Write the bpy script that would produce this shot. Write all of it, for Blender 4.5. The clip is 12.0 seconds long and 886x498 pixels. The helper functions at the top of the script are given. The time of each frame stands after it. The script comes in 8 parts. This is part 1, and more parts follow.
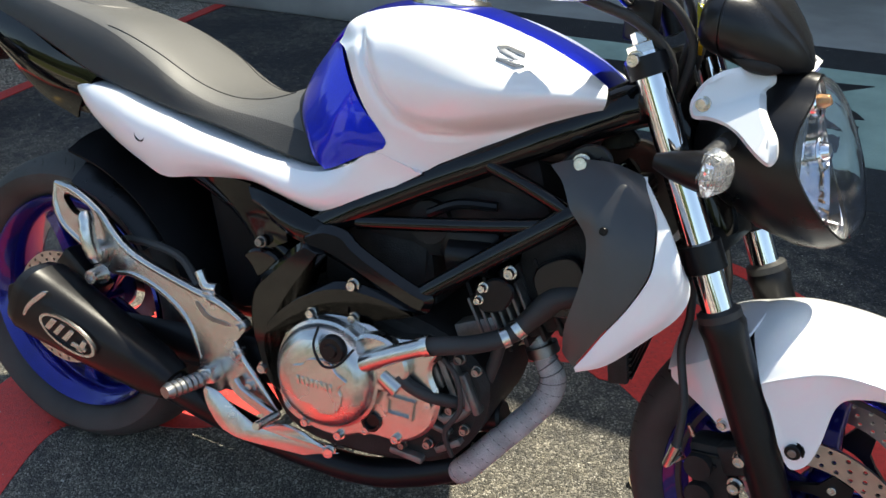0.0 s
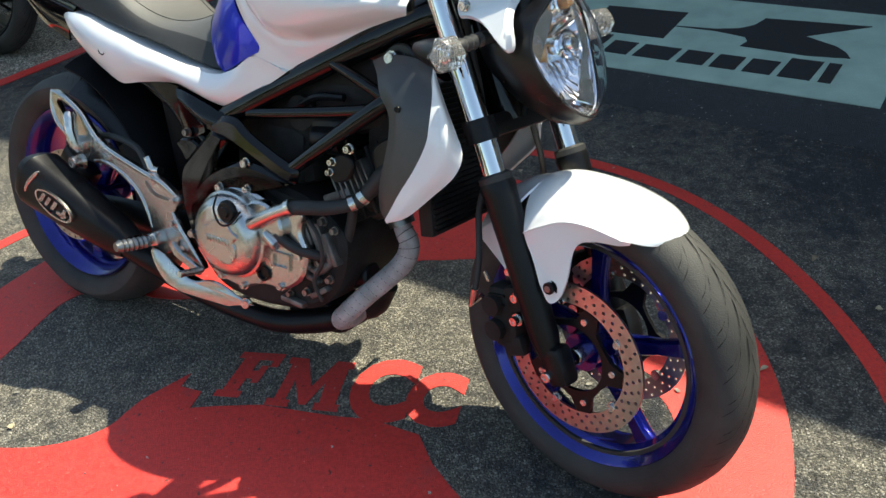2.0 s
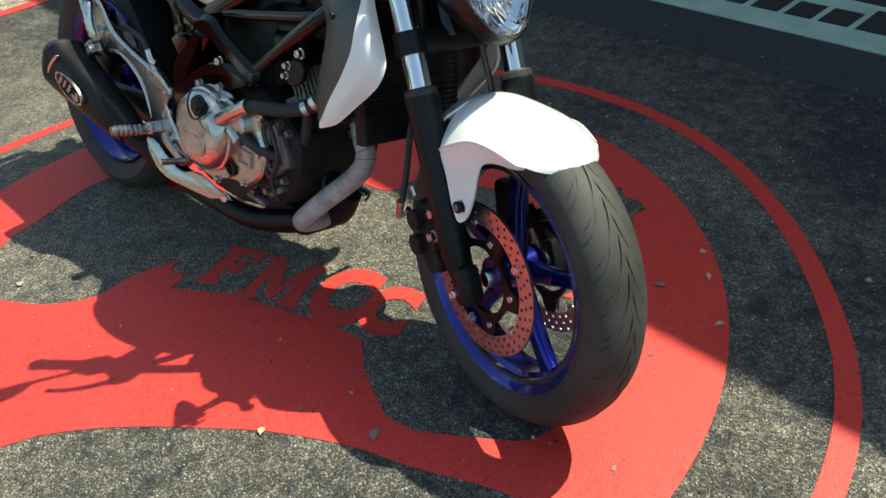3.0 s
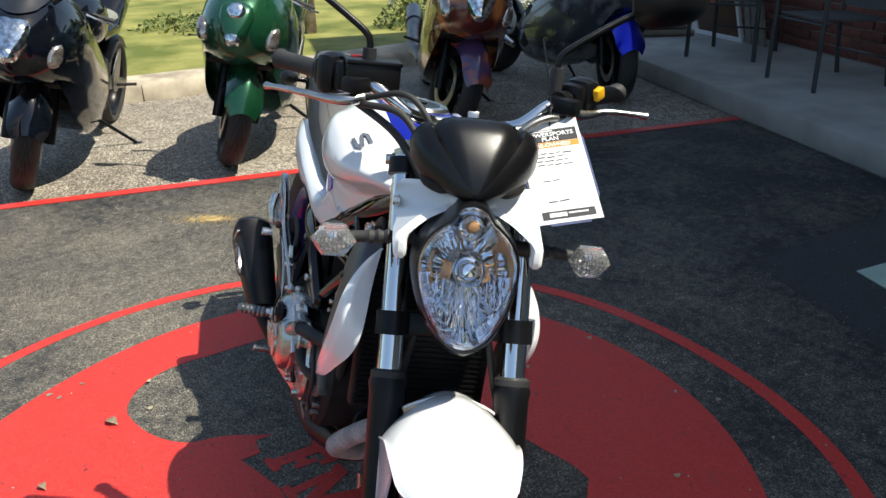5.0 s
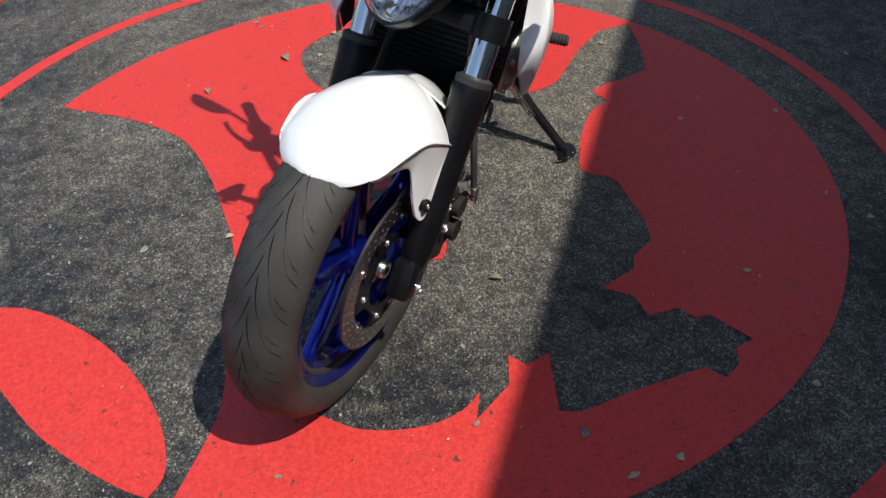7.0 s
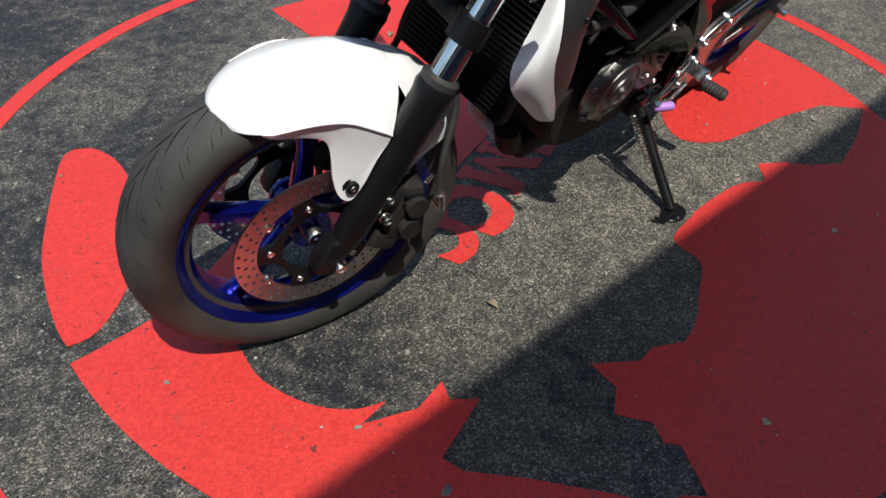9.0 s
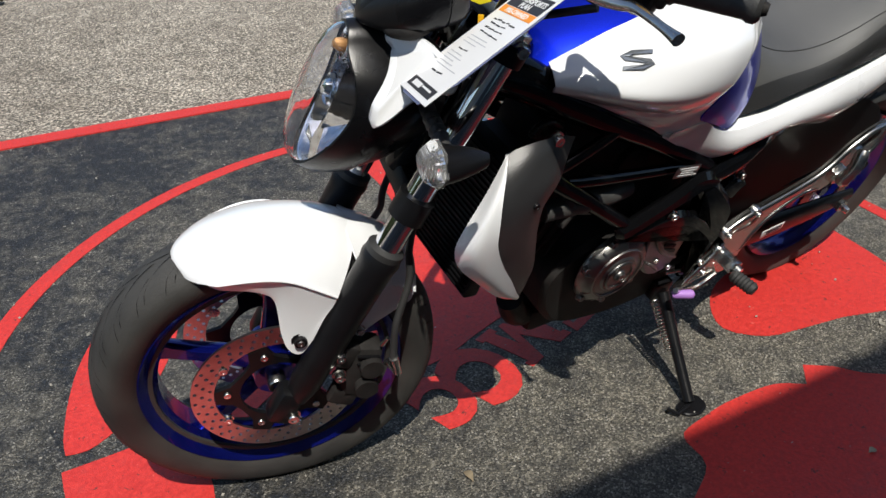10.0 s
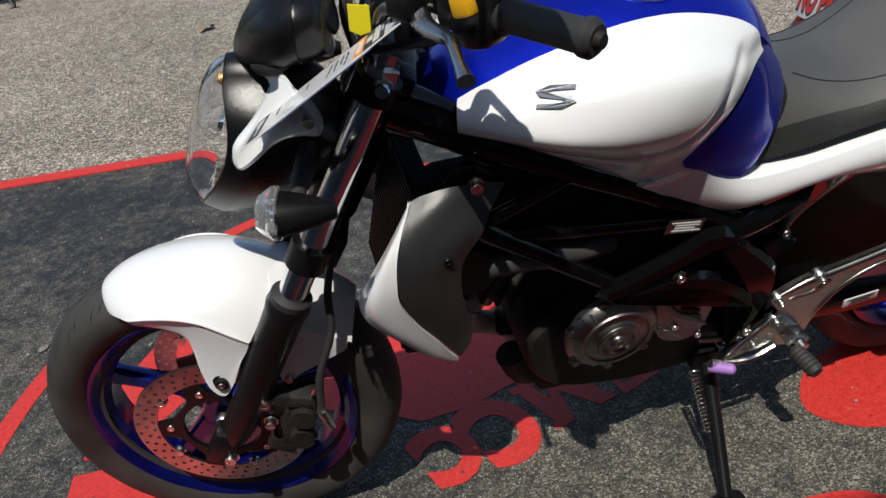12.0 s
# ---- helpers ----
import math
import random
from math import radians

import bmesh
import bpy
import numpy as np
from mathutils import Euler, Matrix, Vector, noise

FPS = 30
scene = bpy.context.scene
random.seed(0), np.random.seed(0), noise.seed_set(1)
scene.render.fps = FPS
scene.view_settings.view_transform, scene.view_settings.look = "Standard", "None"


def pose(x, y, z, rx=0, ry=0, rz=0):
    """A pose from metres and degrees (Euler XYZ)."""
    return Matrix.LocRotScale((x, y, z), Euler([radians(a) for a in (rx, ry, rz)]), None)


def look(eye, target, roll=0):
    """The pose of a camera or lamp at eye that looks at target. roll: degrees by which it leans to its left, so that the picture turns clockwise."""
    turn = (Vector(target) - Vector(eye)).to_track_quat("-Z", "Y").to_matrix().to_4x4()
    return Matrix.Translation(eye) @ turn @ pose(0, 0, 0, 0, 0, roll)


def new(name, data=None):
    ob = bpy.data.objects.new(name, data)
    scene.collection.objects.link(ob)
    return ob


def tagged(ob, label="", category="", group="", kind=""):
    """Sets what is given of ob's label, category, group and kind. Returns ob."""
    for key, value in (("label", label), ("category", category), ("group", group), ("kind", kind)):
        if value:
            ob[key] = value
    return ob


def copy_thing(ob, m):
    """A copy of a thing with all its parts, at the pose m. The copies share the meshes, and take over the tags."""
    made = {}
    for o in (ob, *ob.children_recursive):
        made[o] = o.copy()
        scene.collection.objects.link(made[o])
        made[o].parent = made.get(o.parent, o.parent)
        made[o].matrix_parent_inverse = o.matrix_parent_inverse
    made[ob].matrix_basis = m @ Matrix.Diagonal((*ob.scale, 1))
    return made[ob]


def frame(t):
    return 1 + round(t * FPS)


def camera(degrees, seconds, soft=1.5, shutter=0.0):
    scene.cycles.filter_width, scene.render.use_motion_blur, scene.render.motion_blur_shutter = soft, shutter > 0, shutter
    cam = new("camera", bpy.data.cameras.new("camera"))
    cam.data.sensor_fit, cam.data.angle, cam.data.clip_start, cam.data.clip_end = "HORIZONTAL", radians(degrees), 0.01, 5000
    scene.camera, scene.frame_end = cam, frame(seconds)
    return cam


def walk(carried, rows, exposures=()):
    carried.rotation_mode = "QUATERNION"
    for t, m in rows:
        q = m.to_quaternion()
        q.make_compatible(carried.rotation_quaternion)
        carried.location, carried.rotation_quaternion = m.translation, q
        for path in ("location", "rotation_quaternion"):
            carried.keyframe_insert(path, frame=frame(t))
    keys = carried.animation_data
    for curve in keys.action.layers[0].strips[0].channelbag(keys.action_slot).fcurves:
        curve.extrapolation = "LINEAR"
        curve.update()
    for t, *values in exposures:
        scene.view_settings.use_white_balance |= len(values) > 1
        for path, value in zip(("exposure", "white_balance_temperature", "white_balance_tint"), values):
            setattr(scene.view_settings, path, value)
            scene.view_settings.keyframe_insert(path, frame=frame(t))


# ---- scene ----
cam = camera(57.3, 12.0)
PATH = [
    (0, (-0.006, -0.06, 1.275), (-0.052, 1.641, 0.225), -1.4),
    (0.5, (0.151, -0.105, 1.309), (-0.122, 1.597, 0.294), -5.4),
    (1, (0.243, -0.252, 1.298), (-0.086, 1.443, 0.289), -4.5),
    (1.5, (0.308, -0.337, 1.3), (-0.003, 1.379, 0.321), -2.3),
    (2, (0.502, -0.383, 1.276), (0.158, 1.256, 0.183), -5.6),
    (2.5, (0.742, -0.432, 1.248), (0.283, 1.112, 0.063), -3.8),
    (3, (0.879, -0.339, 1.227), (0.237, 1.133, 0.035), -5.6),
    (3.5, (1.031, -0.182, 1.249), (0.19, 1.227, 0.106), -0.3),
    (3.6, (1.061, -0.161, 1.261), (0.124, 1.222, 0.162), -0.3),
    (3.7, (1.111, -0.136, 1.263), (0.066, 1.225, 0.237), -0.9),
    (5.3, (1.362, 0.274, 1.334), (-0.145, 1.345, 0.573), -2.8),
    (5.5, (1.402, 0.324, 1.324), (-0.162, 1.296, 0.547), -3.5),
    (6, (1.549, 0.476, 1.291), (-0.068, 1.185, 0.352), -2.3),
    (6.5, (1.592, 0.616, 1.235), (-0.003, 0.999, 0.092), -5.0),
    (7, (1.596, 0.803, 1.212), (0.097, 1.009, -0.096), -1.9),
    (7.2, (1.613, 0.861, 1.229), (0.147, 0.957, -0.127), -2.8),
    (8.8, (1.475, 1.365, 1.177), (0.056, 0.925, -0.162), 3.1),
    (9, (1.438, 1.395, 1.171), (0.042, 0.869, -0.161), 2.4),
    (9.5, (1.352, 1.559, 1.195), (-0.065, 0.786, 0.015), 2.5),
    (10, (1.276, 1.688, 1.221), (-0.115, 0.71, 0.169), 0.3),
    (10.5, (1.146, 1.733, 1.246), (-0.219, 0.617, 0.303), -0.4),
    (11, (1.043, 1.758, 1.247), (-0.317, 0.635, 0.304), 0.2),
    (11.5, (0.968, 1.838, 1.229), (-0.232, 0.564, 0.26), -3.2),
    (12, (0.848, 1.938, 1.183), (-0.146, 0.518, 0.185), -6.2),
]
walk(cam, [(t, look(eye, target, roll)) for t, eye, target, roll in PATH], [(0, 1.14, 7150, 4), (1.5, 1.08, 7100, 3), (2.0, 1.02, 7250, 0), (2.5, 0.92, 7300, -5), (3.0, 0.86, 7300, -5), (3.7, 0.86, 7200, -4), (5.3, 0.38, 6800, 6), (6.0, 0.02, 6600, 7), (7.0, 0.10, 6500, 9), (9.0, 0.16, 6500, 8), (9.5, 0.20, 6500, 7), (10.0, 0.02, 6500, 8), (10.5, -0.18, 6500, 8), (11.0, -0.42, 6500, 8), (11.5, -0.27, 6500, 8), (12.0, -0.22, 6500, 8)])

# ---- light ----
SUN_AZ, SUN_EL = 40.6, 60.3
world = bpy.data.worlds.new("sky")
scene.world = world
world.use_nodes = True
_nt = world.node_tree
_sky = _nt.nodes.new("ShaderNodeTexSky")
_sky.sky_type, _sky.sun_disc = "NISHITA", False
_sky.sun_elevation, _sky.sun_rotation = radians(SUN_EL), radians(90 - SUN_AZ)
_nt.links.new(_sky.outputs[0], _nt.nodes["Background"].inputs[0])
_nt.nodes["Background"].inputs[1].default_value = 0.132
sun = new("sun", bpy.data.lights.new("sun", "SUN"))
sun.data.energy, sun.data.angle, sun.data.color = 4.5, radians(0.5), (1.0, 0.95, 0.87)
_a, _e = radians(SUN_AZ), radians(SUN_EL)
sun.matrix_world = look((9 * math.cos(_a), 9 * math.sin(_a), 16), (9 * math.cos(_a) - math.cos(_e) * math.cos(_a), 9 * math.sin(_a) - math.cos(_e) * math.sin(_a), 16 - math.sin(_e)))


# ---- materials ----
def mat(name, col, rough=0.5, metal=0.0, var=0.12, scale=9.0, bump=0.0, bscale=250.0, coat=0.0, col2=None, rvar=0.12, spread=(0.35, 0.65), spec=0.5, random=0.0, detail=5.0, bdist=0.002):
    """Two scales of variation: broad patches of colour and gloss, and fine grain as bump."""
    m = bpy.data.materials.new(name)
    m.use_nodes = True
    nt, b = m.node_tree, m.node_tree.nodes["Principled BSDF"]
    L = nt.links.new
    tc = nt.nodes.new("ShaderNodeTexCoord")
    n1 = nt.nodes.new("ShaderNodeTexNoise")
    n1.inputs["Scale"].default_value, n1.inputs["Detail"].default_value = scale, detail
    L(tc.outputs["Object"], n1.inputs["Vector"])
    ramp = nt.nodes.new("ShaderNodeMapRange")
    ramp.inputs[1].default_value, ramp.inputs[2].default_value = spread
    L(n1.outputs["Fac"], ramp.inputs[0])
    mix = nt.nodes.new("ShaderNodeMix")
    mix.data_type = "RGBA"
    c1 = [c * (1 - var) for c in col]
    c2 = list(col2) if col2 else [min(1, c * (1 + var)) for c in col]
    mix.inputs[6].default_value, mix.inputs[7].default_value = (*c1, 1), (*c2, 1)
    L(ramp.outputs[0], mix.inputs[0])
    out = mix.outputs[2]
    if random:
        info = nt.nodes.new("ShaderNodeObjectInfo")
        hsv = nt.nodes.new("ShaderNodeHueSaturation")
        mr = nt.nodes.new("ShaderNodeMapRange")
        mr.inputs[3].default_value, mr.inputs[4].default_value = 1 - random, 1 + random
        L(info.outputs["Random"], mr.inputs[0])
        L(mr.outputs[0], hsv.inputs["Value"])
        L(out, hsv.inputs["Color"])
        out = hsv.outputs[0]
    L(out, b.inputs["Base Color"])
    rr = nt.nodes.new("ShaderNodeMapRange")
    rr.inputs[3].default_value, rr.inputs[4].default_value = rough * (1 - rvar), min(1, rough * (1 + rvar))
    L(n1.outputs["Fac"], rr.inputs[0])
    L(rr.outputs[0], b.inputs["Roughness"])
    b.inputs["Metallic"].default_value = metal
    b.inputs["Specular IOR Level"].default_value = spec
    b.inputs["Coat Weight"].default_value, b.inputs["Coat Roughness"].default_value = coat, 0.03
    if bump:
        n2 = nt.nodes.new("ShaderNodeTexNoise")
        n2.inputs["Scale"].default_value, n2.inputs["Detail"].default_value = bscale, 3.0
        L(tc.outputs["Object"], n2.inputs["Vector"])
        bp = nt.nodes.new("ShaderNodeBump")
        bp.inputs["Strength"].default_value, bp.inputs["Distance"].default_value = bump, bdist
        L(n2.outputs["Fac"], bp.inputs["Height"])
        L(bp.outputs[0], b.inputs["Normal"])
    return m


def asphalt(name, dark, light, patch=0.9, lo=0.38, hi=0.62, rough=0.85, centre=None, chip=150.0, contrast=0.55, pale=0.06, pores=0.10, bump=0.9):
    """Stone chips in a binder with pits and pale crumbs, over broad and middling worn patches; centre: spots lightened
    for wear and for sun glare put into the colour.
    """
    m = bpy.data.materials.new(name)
    m.use_nodes = True
    nt, b = m.node_tree, m.node_tree.nodes["Principled BSDF"]
    L, N = nt.links.new, nt.nodes.new
    geo = N("ShaderNodeNewGeometry")

    def noise(scale, detail, rough_):
        n = N("ShaderNodeTexNoise")
        n.inputs["Scale"].default_value, n.inputs["Detail"].default_value, n.inputs["Roughness"].default_value = scale, detail, rough_
        L(geo.outputs["Position"], n.inputs["Vector"])
        return n.outputs["Fac"]

    def calc(op, x, y, z=None):
        n = N("ShaderNodeMath")
        n.operation = op
        for k, v in enumerate((x, y, z)):
            if v is None:
                continue
            if isinstance(v, (int, float)):
                n.inputs[k].default_value = v
            else:
                L(v, n.inputs[k])
        return n.outputs[0]

    def remap(v, a0, a1, b0, b1):
        n = N("ShaderNodeMapRange")
        for k, w in enumerate((a0, a1, b0, b1)):
            n.inputs[k + 1].default_value = w
        L(v, n.inputs[0])
        return n.outputs[0]

    def blend(f, c1, c2, kind="MIX"):
        n = N("ShaderNodeMix")
        n.data_type, n.blend_type = "RGBA", kind
        for k, v in ((0, f), (6, c1), (7, c2)):
            if isinstance(v, (int, float)):
                n.inputs[k].default_value = v
            elif isinstance(v, tuple):
                n.inputs[k].default_value = (*v, 1)
            else:
                L(v, n.inputs[k])
        return n.outputs[2]

    def cells(scale):
        n = N("ShaderNodeTexVoronoi")
        n.inputs["Scale"].default_value = scale
        L(geo.outputs["Position"], n.inputs["Vector"])
        s = N("ShaderNodeSeparateColor")
        L(n.outputs["Color"], s.inputs[0])
        return n.outputs["Distance"], s.outputs[0], s.outputs[1]

    fac = calc("MULTIPLY_ADD", noise(patch * 11, 8.0, 0.75), 0.5, calc("MULTIPLY", noise(patch, 9.0, 0.72), 0.5))
    for spot in centre or ():
        d = N("ShaderNodeVectorMath")
        d.operation = "DISTANCE"
        d.inputs[1].default_value = (spot[0], spot[1], 0)
        L(geo.outputs["Position"], d.inputs[0])
        fac = calc("ADD", fac, remap(d.outputs["Value"], *spot[2:]))
    worn = remap(fac, lo, hi, 0.0, 1.0)
    col = blend(worn, dark, light)
    cd, c1, c2 = cells(chip)
    tone = remap(calc("POWER", c1, 2.6), 0.0, 1.0, 1 - contrast * 0.80, 1 + contrast * 2.1)
    cc = N("ShaderNodeCombineColor")
    for k in range(3):
        L(tone, cc.inputs[k])
    col = blend(1.0, col, cc.outputs[0], "MULTIPLY")
    pits = calc("MULTIPLY", calc("GREATER_THAN", c2, 1 - pores), calc("LESS_THAN", cd, 0.55))
    col = blend(calc("MULTIPLY", pits, 0.8), col, (0.012, 0.012, 0.012))
    fd, f1, f2 = cells(chip * 0.62)
    crumb = calc("MULTIPLY", calc("GREATER_THAN", f1, 1 - pale), calc("LESS_THAN", fd, 0.40))
    col = blend(calc("MULTIPLY", crumb, calc("MULTIPLY_ADD", worn, 0.6, 0.25)), col, (0.52, 0.49, 0.43))
    gd, g1, g2 = cells(chip * 0.24)
    flake = calc("MULTIPLY", calc("GREATER_THAN", g1, 1 - pale * 0.22), calc("LESS_THAN", gd, 0.26))
    col = blend(calc("MULTIPLY", flake, 0.7), col, (0.46, 0.43, 0.37))
    L(col, b.inputs["Base Color"])
    b.inputs["Roughness"].default_value = rough
    h = calc("MULTIPLY_ADD", cd, -0.8, noise(60.0, 4.0, 0.6))
    h = calc("MULTIPLY_ADD", pits, -0.5, h)
    bp = N("ShaderNodeBump")
    bp.inputs["Strength"].default_value, bp.inputs["Distance"].default_value = bump, 0.006
    L(h, bp.inputs["Height"])
    L(bp.outputs[0], b.inputs["Normal"])
    return m


def glass(name, tint=(1, 1, 1), rough=0.0, ior=1.45):
    m = bpy.data.materials.new(name)
    m.use_nodes = True
    b = m.node_tree.nodes["Principled BSDF"]
    b.inputs["Base Color"].default_value = (*tint, 1)
    b.inputs["Transmission Weight"].default_value = 1.0
    b.inputs["Roughness"].default_value, b.inputs["IOR"].default_value = rough, ior
    return m


LOT = asphalt("lot_asphalt", (0.225, 0.194, 0.154), (0.385, 0.342, 0.280), patch=0.8, lo=0.42, hi=0.62, chip=150.0, contrast=0.80, pale=0.13, pores=0.13)
# its lighter spots are part wear, part sun glare painted into the asphalt
BAY = asphalt("bay_asphalt", (0.018, 0.0205, 0.0265), (0.218, 0.198, 0.157), patch=1.9, lo=0.42, hi=0.66, centre=((-0.85, 1.40, 0.75, 2.0, 0.075, -0.045), (1.25, 0.40, 0.15, 0.75, 0.11, 0.0), (0.13, 1.02, 0.08, 0.42, 0.045, 0.0), (-2.30, 0.85, 0.25, 1.0, 0.07, 0.0), (1.10, 1.45, 0.15, 0.6, 0.05, 0.0)), chip=285.0, contrast=0.64, pale=0.105, pores=0.15, bump=1.0, rough=0.64)
SEAL = asphalt("fresh_sealer", (0.024, 0.026, 0.030), (0.044, 0.046, 0.050), patch=1.2, rough=0.65, chip=260.0, contrast=0.3, pale=0.012, pores=0.04)
RED_PAINT = mat("red_road_paint", (0.57, 0.030, 0.025), 0.50, var=0.10, scale=120, bump=0.55, bscale=330, col2=(0.665, 0.043, 0.034), rvar=0.3, detail=8.0, bdist=0.003)


def worn_through(m, scale, lo, hi, col, seed=0.0):
    """Chips where the paint has gone and the ground shows."""
    nt, b = m.node_tree, m.node_tree.nodes["Principled BSDF"]
    src = b.inputs["Base Color"].links[0].from_socket
    geo, n, mr, mix = (nt.nodes.new(k) for k in ("ShaderNodeNewGeometry", "ShaderNodeTexNoise", "ShaderNodeMapRange", "ShaderNodeMix"))
    n.noise_dimensions = "4D"
    n.inputs["W"].default_value = seed
    n.inputs["Scale"].default_value, n.inputs["Detail"].default_value, n.inputs["Roughness"].default_value = scale, 4.0, 0.7
    mr.inputs[1].default_value, mr.inputs[2].default_value = lo, hi
    mix.data_type = "RGBA"
    mix.inputs[7].default_value = (*col, 1)
    nt.links.new(geo.outputs["Position"], n.inputs["Vector"])
    nt.links.new(n.outputs["Fac"], mr.inputs[0])
    nt.links.new(mr.outputs[0], mix.inputs[0])
    nt.links.new(src, mix.inputs[6])
    nt.links.new(mix.outputs[2], b.inputs["Base Color"])


worn_through(RED_PAINT, 60.0, 0.625, 0.665, (0.12, 0.03, 0.025))
worn_through(RED_PAINT, 9.0, 0.58, 0.76, (0.42, 0.05, 0.045), 3.0)
worn_through(RED_PAINT, 110.0, 0.65, 0.70, (0.74, 0.16, 0.13), 7.0)
GREEN_PAINT = mat("green_road_paint", (0.36, 0.48, 0.40), 0.75, var=0.12, scale=7, bump=0.9, bscale=120)
BLACK_ROAD = mat("black_road_paint", (0.018, 0.019, 0.021), 0.7, var=0.2, scale=9, bump=0.8, bscale=120)
CONCRETE = mat("concrete", (0.33, 0.32, 0.295), 0.85, var=0.16, scale=3.2, bump=0.5, bscale=90)
KERB_MAT = mat("kerb_concrete", (0.36, 0.30, 0.225), 0.9, var=0.25, scale=5.0, bump=0.8, bscale=60, col2=(0.52, 0.45, 0.34), detail=9.0)
WHITE = mat("pearl_white_paint", (0.84, 0.85, 0.865), 0.28, var=0.015, scale=6, coat=1.0, rvar=0.05)
BLUE = mat("metallic_blue_paint", (0.004, 0.020, 0.58), 0.33, metal=0.86, var=0.16, scale=900, coat=0.6, rvar=0.05, spec=0.25)
GLOSS = mat("gloss_black_paint", (0.0035, 0.0035, 0.004), 0.06, var=0.2, scale=20, spec=0.36, rvar=0.1)
MATTE = mat("matte_black_plastic", (0.006, 0.006, 0.007), 0.28, var=0.2, scale=14, bump=0.12, bscale=800, spec=0.40)
SATIN = mat("satin_black_metal", (0.007, 0.007, 0.008), 0.32, var=0.2, scale=18, bump=0.1, bscale=600, spec=0.24)
DARK = mat("grimy_engine_black", (0.021, 0.0195, 0.0188), 0.6, var=0.35, scale=22, bump=0.4, bscale=300, spec=0.2)
DEEP = mat("deep_black_plastic", (0.006, 0.006, 0.007), 0.5, var=0.3, scale=12, bump=0.2, bscale=500, spec=0.10)
RUBBER = mat("black_rubber", (0.027, 0.027, 0.027), 0.6, var=0.2, scale=16, bump=0.25, bscale=500)
DUSTY = mat("dusty_black_rubber", (0.050, 0.049, 0.047), 0.6, var=0.3, scale=18, bump=0.3, bscale=400)
TYRE = mat("tyre_rubber", (0.031, 0.0305, 0.0295), 0.66, var=0.25, scale=9, bump=0.35, bscale=420, col2=(0.050, 0.048, 0.0445))
# near-black that paints in the shade inside the tread grooves
GROOVE_SHADE = mat("painted_groove_shade", (0.0045, 0.0045, 0.0045), 0.9, spec=0.15)
SHROUD = mat("grained_grey_plastic", (0.026, 0.026, 0.027), 0.36, var=0.15, scale=14, bump=0.2, bscale=700, spec=0.8)
VINYL = mat("grey_black_vinyl", (0.066, 0.065, 0.062), 0.58, var=0.08, scale=8, bump=0.45, bscale=620, spec=0.7, coat=0.35)
VINYL.node_tree.nodes["Principled BSDF"].inputs["Coat Roughness"].default_value = 0.5
VINYL_SIDE = mat("black_vinyl", (0.022, 0.022, 0.022), 0.50, var=0.12, scale=10, bump=0.5, bscale=520)
ENGINE_GREY = mat("sooty_casting", (0.17, 0.162, 0.152), 0.45, metal=0.6, var=0.35, scale=30, bump=0.5, bscale=300)
ALU = mat("cast_aluminium", (0.56, 0.55, 0.53), 0.26, metal=1.0, var=0.10, scale=14, bump=0.08, bscale=500, rvar=0.25)
ALU_DARK = mat("dull_aluminium", (0.27, 0.265, 0.255), 0.38, metal=1.0, var=0.22, scale=16, bump=0.2, bscale=400)
CHROME = mat("chrome", (0.78, 0.78, 0.79), 0.06, metal=1.0, var=0.03, scale=20)
STEEL = mat("zinc_bolt", (0.62, 0.61, 0.58), 0.25, metal=1.0, var=0.15, scale=60)
DISC = mat("brake_disc_steel", (0.52, 0.49, 0.46), 0.30, metal=1.0, var=0.12, scale=30, bump=0.1, bscale=600)
RIMBLUE = mat("anodised_blue", (0.006, 0.011, 0.21), 0.22, metal=0.7, var=0.15, scale=18, coat=0.7)
WRAP = mat("exhaust_wrap", (0.46, 0.44, 0.43), 0.9, var=0.25, scale=24, bump=1.0, bscale=340)
WRAP_EDGE = mat("wrap_seam", (0.20, 0.19, 0.19), 0.9, var=0.3, scale=40)
CLEAR = glass("clear_lens", (0.97, 0.98, 1.0), 0.0, 1.3)
SIGNAL_LENS = mat("signal_lens", (0.93, 0.93, 0.93), 0.02, var=0.02, scale=60)
SIGNAL_LENS.node_tree.nodes["Principled BSDF"].inputs["Transmission Weight"].default_value = 0.90
REFLECTOR = mat("reflector", (0.90, 0.91, 0.93), 0.035, metal=1.0, var=0.03, scale=60, rvar=0.3, bump=0.03, bscale=60, bdist=0.003)
AMBER = mat("amber_plastic", (0.42, 0.22, 0.09), 0.2, metal=0.6, var=0.3, scale=60)
YELLOW = mat("yellow_plastic", (0.80, 0.42, 0.01), 0.4, var=0.05)
YELLOW_TAG = mat("yellow_key_tag", (0.80, 0.70, 0.02), 0.5, var=0.05)
LILAC = mat("lilac_rubber", (0.40, 0.20, 0.58), 0.55, var=0.1)
PAPER = mat("laminated_paper", (0.80, 0.80, 0.80), 0.4, var=0.02, coat=0.6)
INK = mat("black_ink", (0.03, 0.03, 0.035), 0.5, var=0.1)
ORANGE_INK = mat("orange_ink", (0.80, 0.28, 0.03), 0.5, var=0.05)
RED_INK = mat("red_ink", (0.60, 0.03, 0.03), 0.5, var=0.08)
SIGN_RED = mat("sign_red_frame", (0.42, 0.012, 0.012), 0.45, var=0.15, scale=10, bump=0.15, bscale=80)
SIGN_WHITE = mat("sign_white", (0.78, 0.79, 0.80), 0.45, var=0.03, scale=4)
TAIL_RED = mat("tail_lamp_red", (0.35, 0.01, 0.01), 0.2, coat=1.0)
BRICK = mat("dark_red_brick", (0.17, 0.055, 0.04), 0.85, var=0.25, scale=25, bump=0.6, bscale=90, random=0.22)
